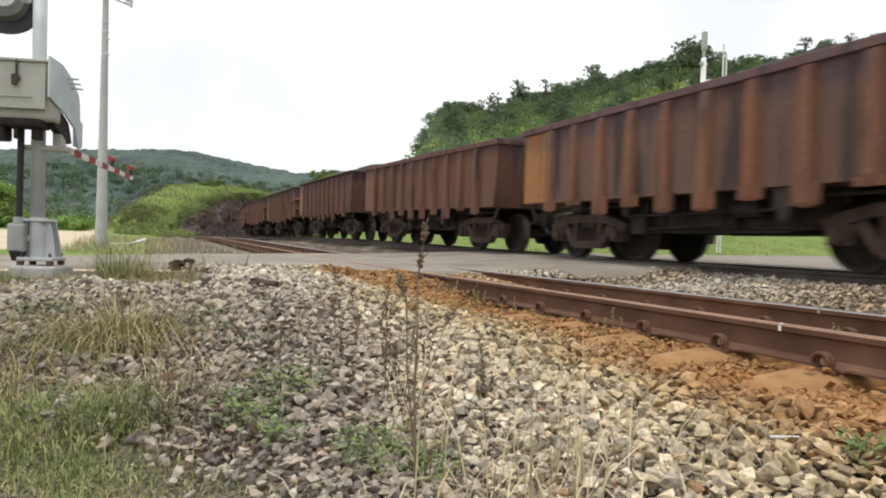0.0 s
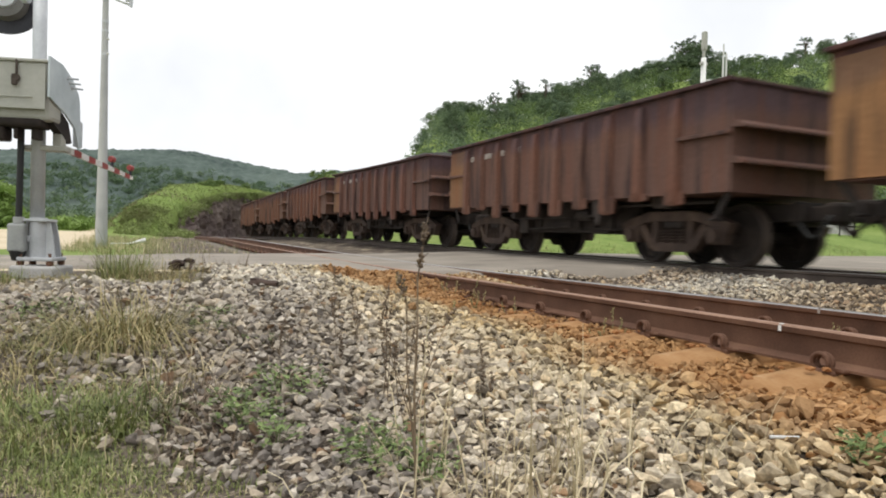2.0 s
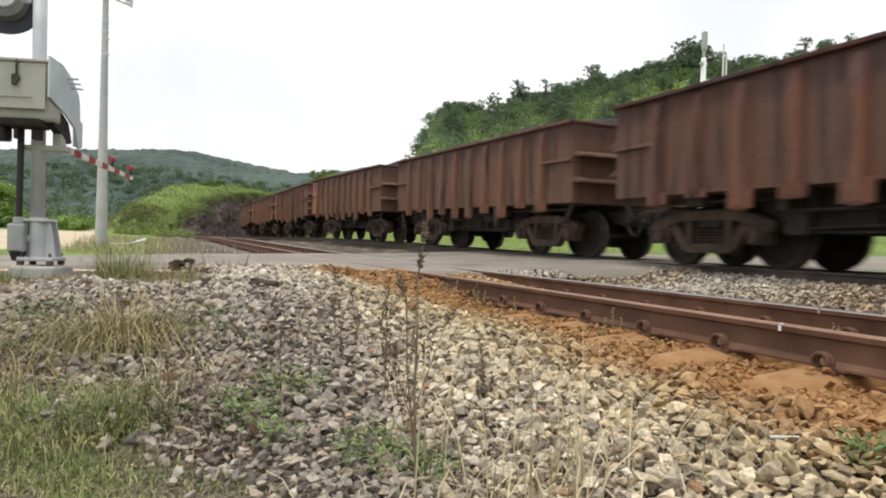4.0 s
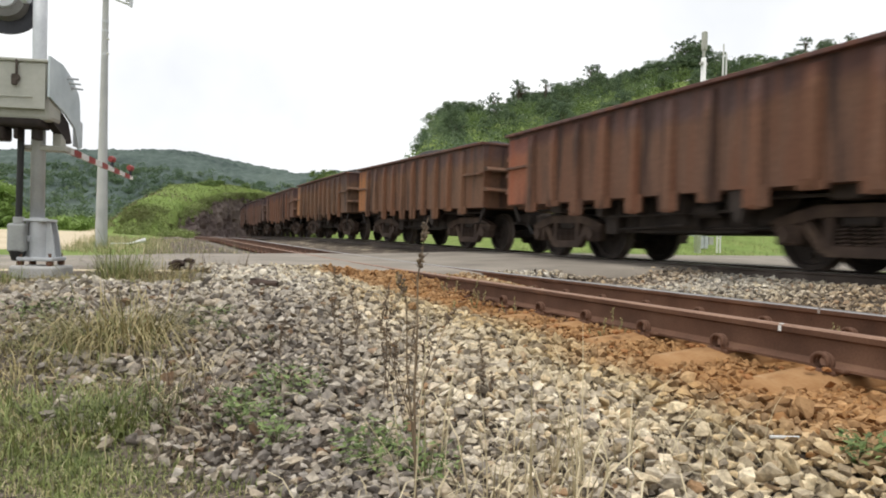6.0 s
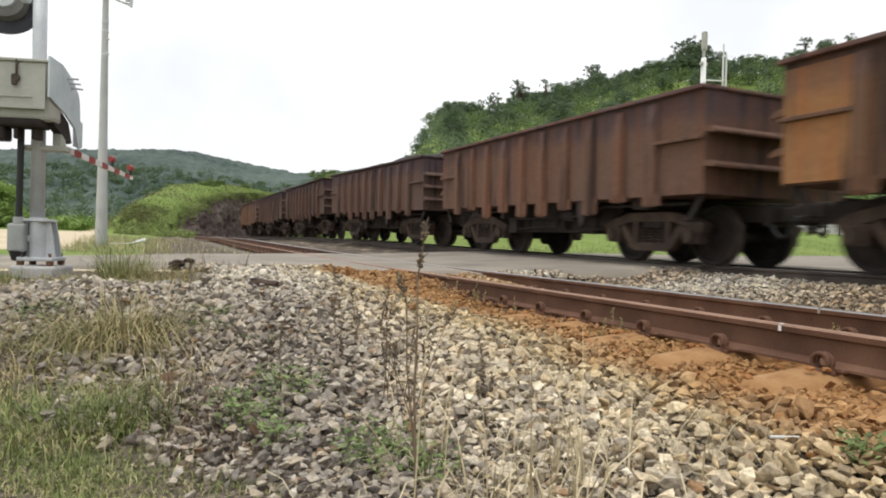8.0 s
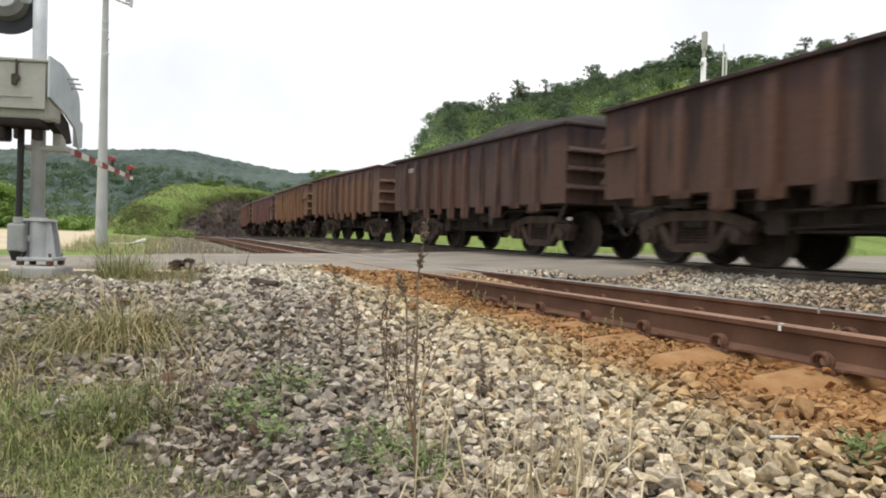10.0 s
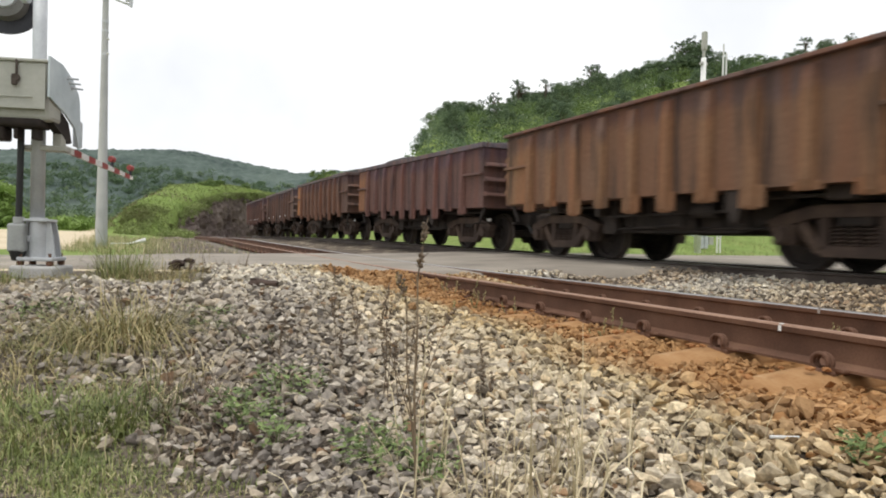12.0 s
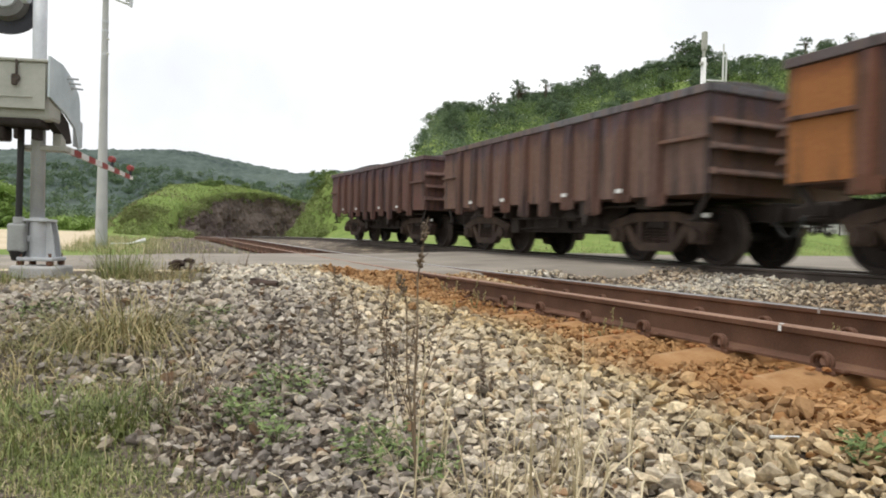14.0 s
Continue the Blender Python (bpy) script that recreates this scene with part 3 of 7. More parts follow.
def coupler_mesh():
    bm = bmesh.new()
    box(bm, -0.11, 0.0, -0.1, 0.11, 0.42, 0.1, 0.02)
    box(bm, -0.17, 0.34, -0.14, 0.17, 0.56, 0.14, 0.05)
    box(bm, -0.28, -0.02, -0.16, 0.28, 0.05, 0.16, 0.02)
    rod(bm, (-0.3, 0.1, -0.05), (-0.32, 0.45, -0.28), 0.025, seg=8)
    rod(bm, (-0.32, 0.45, -0.28), (-0.2, 0.56, -0.2), 0.025, seg=8)
    return bm_mesh("coupler", bm, M_UNDER)


HEAP = (0.78, 0.86, 0.80, 1.05, 0.70)


def tube(bm, pts, r, seg=6):
    """One bent round bar through the points."""
    rings = []
    for i, p in enumerate(pts):
        d = (pts[min(i + 1, len(pts) - 1)] - pts[max(i - 1, 0)]).normalized()
        u = Vector((1, 0, 0)) - d * d.x
        u.normalize()
        v = d.cross(u)
        rings.append([bm.verts.new(p + (u * math.cos(2 * math.pi * k / seg) + v * math.sin(2 * math.pi * k / seg)) * r) for k in range(seg)])
    for a, c in zip(rings[:-1], rings[1:]):
        for k in range(seg):
            bm.faces.new((a[k], a[(k + 1) % seg], c[(k + 1) % seg], c[k]))
    bm.faces.new(rings[0])
    bm.faces.new(rings[-1][::-1])


def hose_mesh():
    bm = bmesh.new()
    tube(bm, [Vector((0.25, 0.05 + 0.45 * k / 12, 0.70 - 0.28 * math.sin(math.pi * k / 12))) for k in range(13)], 0.026, 8)
    return bm_mesh("brake_hose", bm, M_CABLE, True)


def load_mesh(seed):
    nx, ny = 15, 41
    vs, fs = [], []
    for j in range(ny):
        for i in range(nx):
            u, v = i / (nx - 1) * 2 - 1, j / (ny - 1) * 2 - 1
            x, y = u * (HW - 0.06), v * (YB - 0.08)
            e = max(0.0, 1 - u * u) * max(0.0, 1 - v ** 14)
            z = TOP - 0.15 + HEAP[seed] * e * (0.62 + 0.3 * noise.noise((seed * 7.1, y * 0.45, 0.2))) + 0.05 * noise.noise((x * 3, y * 3, seed))
            if seed == 4:   # a last heap tipped against the leading end
                z += 0.12 * e * math.exp(-((y + YB - 0.75) / 0.7) ** 2)
            vs.append((x, y, z))
    for j in range(ny - 1):
        for i in range(nx - 1):
            a = j * nx + i
            fs.append((a, a + 1, a + nx + 1, a + nx))
    return mesh_of("ore_load", vs, fs, M_LOAD, True)


def side_frame_mesh():
    """Cast side frame of a three-piece bogie, as an outline with two windows and a spring nest."""
    bm = bmesh.new()
    w = WHEELBASE / 2

    def bar(pts, t, x0, x1):
        for (ya, za), (yb, zb) in zip(pts[:-1], pts[1:]):
            d = Vector((yb - ya, zb - za)).normalized()
            n = Vector((-d.y, d.x)) * t / 2
            q = [(ya + n.x, za + n.y), (yb + n.x, zb + n.y), (yb - n.x, zb - n.y), (ya - n.x, za - n.y)]
            extrude_outline(bm, q, x0, x1)

    bar([(-w - 0.2, 0.52), (-w - 0.05, 0.585), (-0.45, 0.69), (0.45, 0.69), (w + 0.05, 0.585), (w + 0.2, 0.52)], 0.14, -0.09, 0.07)
    bar([(-w + 0.2, 0.56), (-0.38, 0.24), (0.38, 0.24), (w - 0.2, 0.56)], 0.12, -0.075, 0.06)
    bar([(-0.34, 0.24), (-0.34, 0.68)], 0.11, -0.07, 0.055)
    bar([(0.34, 0.24), (0.34, 0.68)], 0.11, -0.07, 0.055)
    for sy in (-1, 1):
        box(bm, -0.11, sy * w - 0.15, 0.30, 0.075, sy * w + 0.15, 0.55, 0.03)
        rod(bm, (-0.17, sy * w, WHEEL_R), (-0.05, sy * w, WHEEL_R), 0.095, seg=14)
    return bm_mesh("side_frame", bm, M_BOGIE)


def spring_mesh():
    """One coil spring of the nest under the bolster's end."""
    bm = bmesh.new()
    rings, n = [], 66
    for k in range(n + 1):
        a = 2 * math.pi * 5.5 * k / n
        c, s = math.cos(a), math.sin(a)
        z = 0.29 + 0.24 * k / n
        rings.append([bm.verts.new(((0.066 + 0.016 * math.cos(q)) * c, (0.066 + 0.016 * math.cos(q)) * s, z + 0.016 * math.sin(q))) for q in (0, 1.257, 2.513, 3.77, 5.027)])
    for a, c in zip(rings[:-1], rings[1:]):
        for i in range(5):
            bm.faces.new((a[i], a[(i + 1) % 5], c[(i + 1) % 5], c[i]))
    bm.faces.new(rings[0])
    bm.faces.new(rings[-1][::-1])
    return bm_mesh("spring", bm, M_BOGIE, True)


def bolster_mesh():
    bm = bmesh.new()
    box(bm, -0.96, -0.2, 0.52, 0.96, 0.2, 0.70, 0.03)
    box(bm, -0.25, -0.25, 0.7, 0.25, 0.25, 0.8, 0.03)
    box(bm, -0.7, -0.75, 0.38, 0.7, -0.66, 0.46)
    box(bm, -0.7, 0.66, 0.38, 0.7, 0.75, 0.46)
    return bm_mesh("bolster", bm, M_UNDER)


def lathe(bm, prof, x0, seg=32):
    """A body of revolution round the x axis: prof is (x, radius)."""
    rings = []
    for x, r in prof:
        rings.append([bm.verts.new((x0 + x, r * math.cos(2 * math.pi * i / seg), r * math.sin(2 * math.pi * i / seg))) for i in range(seg)])
    for a, b in zip(rings[:-1], rings[1:]):
        for i in range(seg):
            bm.faces.new((a[i], a[(i + 1) % seg], b[(i + 1) % seg], b[i]))
    bm.faces.new(rings[0][::-1])
    bm.faces.new(rings[-1])


def wheelset_mesh():
    bm = bmesh.new()
    for s in (-1, 1):
        p = [(-0.07, 0.07), (-0.07, 0.14), (-0.03, 0.16), (-0.01, 0.33), (-0.065, 0.35), (-0.065, WHEEL_R - 0.005), (0.03, WHEEL_R), (0.045, WHEEL_R + 0.03), (0.068, WHEEL_R + 0.028), (0.068, 0.35), (0.02, 0.33), (0.0, 0.16), (0.06, 0.13), (0.06, 0.08)]
        if s > 0:
            p = [(-x, r) for x, r in p]
        lathe(bm, p, s * GAUGE / 2)
        # lifting holes and chalk-worn marks
        for k in range(3):
            a = k * 2.1
            box(bm, s * GAUGE / 2 - 0.034, 0.24 * math.cos(a) - 0.03, 0.24 * math.sin(a) - 0.03, s * GAUGE / 2 + 0.034, 0.24 * math.cos(a) + 0.03, 0.24 * math.sin(a) + 0.03, 0.01)
    rod(bm, (-0.86, 0, 0), (0.86, 0, 0), 0.075, seg=14)
    for f in bm.faces:
        c = f.calc_center_median()
        if math.hypot(c.y, c.z) > 0.40 and abs(abs(c.x) - GAUGE / 2) < 0.06:
            f.material_index = 1
    me = bm_mesh("wheelset", bm, M_UNDER)
    me.materials.append(M_RAIL_GREY)
    return me


def slab(name, x0, y0, z0, x1, y1, z1, m, bevel=0.0):
    bm = bmesh.new()
    box(bm, x0, y0, z0, x1, y1, z1, bevel)
    return bm_mesh(name, bm, m)


def side_sill_mesh():
    """Fish-bellied longitudinal under the floor, with stiffeners."""
    bm = bmesh.new()
    extrude_outline(bm, [(-1.95, LOW + 0.005), (1.95, LOW + 0.005), (1.95, 0.80), (1.45, 0.50), (1.2, 0.46), (-1.2, 0.46), (-1.45, 0.50), (-1.95, 0.80)], -0.02, 0.02)
    extrude_outline(bm, [(-1.22, 0.475), (1.22, 0.475), (1.22, 0.445), (-1.22, 0.445)], -0.07, 0.07)
    for y in (-1.3, -0.87, -0.43, 0.0, 0.43, 0.87, 1.3):
        box(bm, -0.06, y - 0.015, 0.5, 0.06, y + 0.015, LOW)
    return bm_mesh("side_sill", bm, M_UNDER)


def rigging_mesh():
    """Brake pipe, levers and hangers seen under the side sheet."""
    bm = bmesh.new()
    tube(bm, [Vector((-1.12, -3.6, 0.86)), Vector((-1.12, -1.7, 0.86)), Vector((-1.14, -1.5, 0.72)), Vector((-1.14, 1.2, 0.70)), Vector((-1.12, 1.5, 0.86)), Vector((-1.12, 3.6, 0.86))], 0.022, 8)
    for y in (-1.35, -0.6, 0.25, 1.0):
        box(bm, -1.16, y - 0.02, 0.66, -1.12, y + 0.02, LOW)
    rod(bm, (-1.06, -0.95, 0.74), (-1.06, -0.55, 0.74), 0.10, seg=14)
    rod(bm, (-1.06, -0.55, 0.74), (-1.06, -0.35, 0.74), 0.03, seg=8)
    extrude_outline(bm, [(-0.36, 0.92), (-0.30, 0.92), (-0.28, 0.52), (-0.34, 0.52)], -1.09, -1.06)
    tube(bm, [Vector((-1.075, -0.31, 0.55)), Vector((-1.0, 1.1, 0.50)), Vector((-0.7, 2.0, 0.46))], 0.018, 6)
    extrude_outline(bm, [(-1.62, LOW), (-1.34, LOW), (-1.40, 0.60), (-1.50, 0.55), (-1.54, 0.66)], -1.36, -1.20)
    return bm_mesh("brake_rigging", bm, M_UNDER)


def brace_mesh():
    """Corner step iron and strut under the end of the side sheet."""
    bm = bmesh.new()
    extrude_outline(bm, [(-0.10, LOW + 0.02), (0.0, LOW + 0.02), (0.20, 0.66), (0.14, 0.62)], -0.015, 0.015)
    box(bm, -0.12, 0.12, 0.60, 0.12, 0.2, 0.63, 0.008)
    return bm_mesh("end_brace", bm, M_UNDER)


W_MESH = {
    "bearer_wide": slab("body_bolster", -1.2, -0.17, 0.80, 1.2, 0.17, LOW + 0.01, M_UNDER, 0.02), "bearer": slab("cross_bearer", -1.3, -0.05, 0.7, 1.3, 0.05, LOW + 0.01, M_UNDER, 0.005),
    "side_sill": side_sill_mesh(),
    "hose": hose_mesh(), "rigging": rigging_mesh(), "brace": brace_mesh(),
    "panel": slab("end_panel", -0.012, -0.46, LOW + 0.02, 0.004, 0.50, TOP - 0.1, M_BODY, 0.003),
    "reflector": slab("reflector", -0.004, -0.07, -0.03, 0.006, 0.07, 0.03, M_WHITE), "mark": slab("faded_mark", 0, -0.5, -0.055, 0.004, 0.5, 0.055, M_FADED),
    "plain": body_mesh(False), "stepped": body_mesh(True), "rim": rim_mesh(0.09, 0.05), "rim_thin": rim_mesh(0.035, 0.085), "rib": rib_mesh(0.15), "rib_long": rib_mesh(0.25), "rib_short": rib_mesh(0.07),
    "end": end_rib_mesh(False), "end_wide": end_rib_mesh(True), "strip": shelf_mesh(), "sill": sill_mesh(), "brake": brake_mesh(), "coupler": coupler_mesh(),
    "frame": side_frame_mesh(), "spring": spring_mesh(), "bolster": bolster_mesh(), "wheels": wheelset_mesh(),
}
LOADS = [load_mesh(i) for i in range(5)]
# tint of each wagon's plates and, where set, of the panels at its far end
TINT = [(0.95, 0.85, 0.8), (0.98, 0.93, 0.98), (0.96, 0.80, 0.75), (0.90, 0.76, 0.77), (0.90, 0.77, 0.77), (0.86, 0.75, 0.77), (0.92, 0.80, 0.77), (0.98, 0.86, 0.78), (1.02, 0.90, 0.78), (1.0, 0.86, 0.76), (1.02, 0.89, 0.74),
        (0.98, 0.88, 0.74), (0.97, 0.86, 0.79), (0.78, 0.74, 0.76), (0.62, 0.59, 0.61), (0.58, 0.57, 0.60), (0.94, 0.87, 0.80), (1.20, 1.07, 0.88), (0.90, 0.80, 0.90), (0.88, 0.80, 0.80), (1.10, 1.10, 1.15), (0.90, 0.80, 0.88)]
PANEL = {1: (2.1, 1.55, 0.75), 2: (1.3, 1.15, 0.9), 3: (1.9, 1.5, 0.85), 4: (1.4, 1.15, 0.75), 5: (1.35, 1.1, 0.74), 8: (1.9, 1.25, 0.9), 9: (1.75, 1.05, 0.78), 10: (2.2, 1.55, 0.8), 11: (2.0, 1.5, 0.8), 17: (1.5, 1.25, 0.85), 18: (1.6, 1.2, 0.8), 19: (2.2, 1.55, 0.75)}
# tint of the side posts relative to the sheets
RIB = {0: (1.3, 1.15, 1.0), 1: (1.38, 1.12, 0.85), 2: (1.12, 1.05, 1.0), 5: (1.18, 1.06, 1.02), 6: (1.25, 1.1, 1.0), 11: (1.05, 1.02, 0.95), 15: (1.15, 1.05, 1.0), 16: (1.15, 1.08, 0.98), 17: (1.2, 1.12, 0.96), 18: (1.1, 1.0, 0.98), 19: (1.2, 1.06, 0.93), 20: (0.72, 0.66, 0.65), 21: (0.85, 0.8, 0.78)}
wagons, wheels = [], []


def build_wagon(k):
    stepped = k >= 4
    root = thing("ore_wagon", None, "rust-brown open ore wagon with ribbed sides and a heaped load" if not stepped else "rust-brown open ore wagon with ribbed sides and ledged ends", "railway wagon", group="wagons of the ore train")
    root.empty_display_size = 0.3
    tint = (*TINT[k], 1)
    rib = (*(c * w for c, w in zip(TINT[k], RIB.get(k, (1.12, 1.05, 0.98)))), 1)

    def put(name, key, m=None, label="", col=tint, parent=root):
        ob = part(name, W_MESH[key] if isinstance(key, str) else key, parent, m, label)
        ob.color = col
        return ob

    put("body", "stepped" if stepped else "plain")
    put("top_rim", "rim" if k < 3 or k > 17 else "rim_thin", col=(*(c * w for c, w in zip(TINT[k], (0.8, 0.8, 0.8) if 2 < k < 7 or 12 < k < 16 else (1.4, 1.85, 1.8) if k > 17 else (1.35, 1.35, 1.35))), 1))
    put("ore_load", LOADS[{15: 3, 16: 4, 20: 4}.get(k, k % 3)], pose(0, 0, 0, 0, 0, 0 if k > 14 else 180 * (k % 2)), "dark iron ore fines heaped in the wagon")
    for i in range(10):
        y = -3.19 + i * 0.709
        for sx in (-1, 1):
            put("side_rib", ("rib", "rib_short", "rib_long", "rib", "rib_long", "rib_long", "rib", "rib_long", "rib_short", "rib")[i], pose(sx * (HW - 0.005), y, 0, 0, 0, 0 if sx < 0 else 180), col=rib)
    if stepped:
        two = k in (4, 5, 6, 7, 8, 10, 11, 12)
        for z in ((1.30, 1.74) if two else (1.20, 1.52, 1.84)):
            put("end_rib", "end_wide" if two else "end", pose(0, -YB, z))
            put("end_rib", "end_wide" if two else "end", pose(0, YB, z, 0, 0, 180))
        for sx in (-1, 1) if k not in (15, 16) else ():
            for sy in (-1, 1):
                put("panel_strip", "strip", pose(sx * HW, sy * (YB - 0.5), 1.68, 0, 0, 0 if sx < 0 else 180))
    if k in PANEL:
        for sx in (-1, 1):
            put("end_panel", "panel", pose(sx * HW, YB - 0.53, 0, 0, 0, 0 if sx < 0 else 180), "orange rusted end panel of the side", (*PANEL[k], 1))
    if k in (20, 21):
        for y in (3.19 - 0.709, 3.19 - 3 * 0.709, -3.19 + 3 * 0.709, -3.19 + 0.709):
            put("reflector", "reflector", pose(-HW - 0.088, y, 1.06), "small pale reflector plate")
    if k in (4, 5, 15):
        for i, w in enumerate((0.45,) if k == 15 else (0.14, 0.5, 0.34, 0.3)):
            put("faded_mark", "mark", pose(-HW - 0.006, 2.95 - 0.62 * i, 2.02) @ Matrix.Diagonal((1, w, 1, 1)), "faded pale lettering worn to bars")
    if k > 14:
        put("pale_tag", "reflector", pose(-0.98, -YB + 0.42, 0.70), "small white tag beside the bogie")
    put("centre_sill", "sill")
    for sx in (-1, 1):
        put("side_sill", "side_sill", pose(sx * 0.86, 0, 0))
    for y in (-BOGIE_Y, BOGIE_Y):
        put("body_bolster", "bearer_wide", pose(0, y, 0))
    for y in (-1.3, -0.45, 0.45, 1.3):
        put("cross_bearer", "bearer", pose(0, y, 0))
    put("brake_gear", "brake", label="grimy brake reservoir, cylinder and rods")
    put("brake_rigging", "rigging", label="dusty brake pipe, lever and hanger irons")
    put("brake_hose", "hose", pose(0, YB, 0))
    put("brake_hose", "hose", pose(0, -YB, 0, 0, 0, 180))
    for sx in (-1, 1):
        for sy in (-1, 1):
            put("end_brace", "brace", pose(sx * (HW - 0.12), sy * (YB - 0.14), 0, 0, 0, 0 if sy < 0 else 180))
    put("coupler", "coupler", pose(0, YB, 0.73))
    put("coupler", "coupler", pose(0, -YB, 0.73, 0, 0, 180))
    for sy in (-1, 1):
        bogie = put("bogie", "bolster", pose(0, sy * BOGIE_Y, 0), "dusty cast-steel two-axle bogie")
        for sx in (-1, 1):
            put("side_frame", "frame", pose(sx * 0.90, 0, 0, 0, 0, 0 if sx < 0 else 180), parent=bogie)
            for y in (-0.18, 0.0, 0.18):
                put("spring", "spring", pose(sx * 0.90, y, 0), parent=bogie)
        for f in (-1, 1):
            wheels.append((f, put("wheelset", "wheels", pose(0, f * WHEELBASE / 2, WHEEL_R), parent=bogie)))
    wagons.append(root)


for k in range(WAGONS):
    build_wagon(k)

# ---------------------------------------------------------------- loose stones
def stone_shapes(n, seed):
    rnd = random.Random(seed)
    out = []
    for _ in range(n):
        bm = bmesh.new()
        sx, sy, sz = rnd.uniform(0.8, 1.25), rnd.uniform(0.6, 0.95), rnd.uniform(0.42, 0.75)
        for _ in range(11):
            v = Vector((rnd.gauss(0, 1), rnd.gauss(0, 1), rnd.gauss(0, 1))).normalized() * rnd.uniform(0.80, 1.15)
            bm.verts.new((v.x * sx, v.y * sy, v.z * sz))
        r = bmesh.ops.convex_hull(bm, input=bm.verts[:])
        bmesh.ops.delete(bm, geom=[g for g in r["geom_interior"] if isinstance(g, bmesh.types.BMVert)], context="VERTS")
        bmesh.ops.triangulate(bm, faces=bm.faces[:])
        bm.verts.index_update()
        out.append((np.array([v.co[:] for v in bm.verts]), np.array([[v.index for v in f.verts] for f in bm.faces])))
        bm.free()
    return out


STONES = stone_shapes(40, 5)


def turn_matrices(rng, n, tilt):
    a, b, c = rng.uniform(0, 2 * np.pi, n), rng.normal(0, tilt, n), rng.normal(0, tilt, n)
    ca, sa, cb, sb, cc, sc = np.cos(a), np.sin(a), np.cos(b), np.sin(b), np.cos(c), np.sin(c)
    o, l = np.zeros(n), np.ones(n)
    rz = np.stack([ca, -sa, o, sa, ca, o, o, o, l], -1).reshape(-1, 3, 3)
    rx = np.stack([l, o, o, o, cb, -sb, o, sb, cb], -1).reshape(-1, 3, 3)
    ry = np.stack([cc, o, sc, o, l, o, -sc, o, cc], -1).reshape(-1, 3, 3)
    return rz @ rx @ ry


def scatter_stones(name, x, y, z, size, seed, material, tilt=0.5):
    """All stones of one spread as a single mesh."""
    rng = np.random.default_rng(seed)
    n = len(x)
    kind = rng.integers(0, len(STONES), n)
    R = turn_matrices(rng, n, tilt)
    V, F, base = [], [], 0
    for k, (sv, sf) in enumerate(STONES):
        i = np.nonzero(kind == k)[0]
        if not len(i):
            continue
        P = np.einsum("nij,vj->nvi", R[i], sv) * size[i, None, None] + np.stack([x[i], y[i], z[i]], -1)[:, None, :]
        m = len(sv)
        V.append(P.reshape(-1, 3))
        F.append((sf[None] + (base + m * np.arange(len(i)))[:, None, None]).reshape(-1, 3))
        base += m * len(i)
    return mesh_of(name, np.concatenate(V).tolist(), np.concatenate(F).tolist(), material)


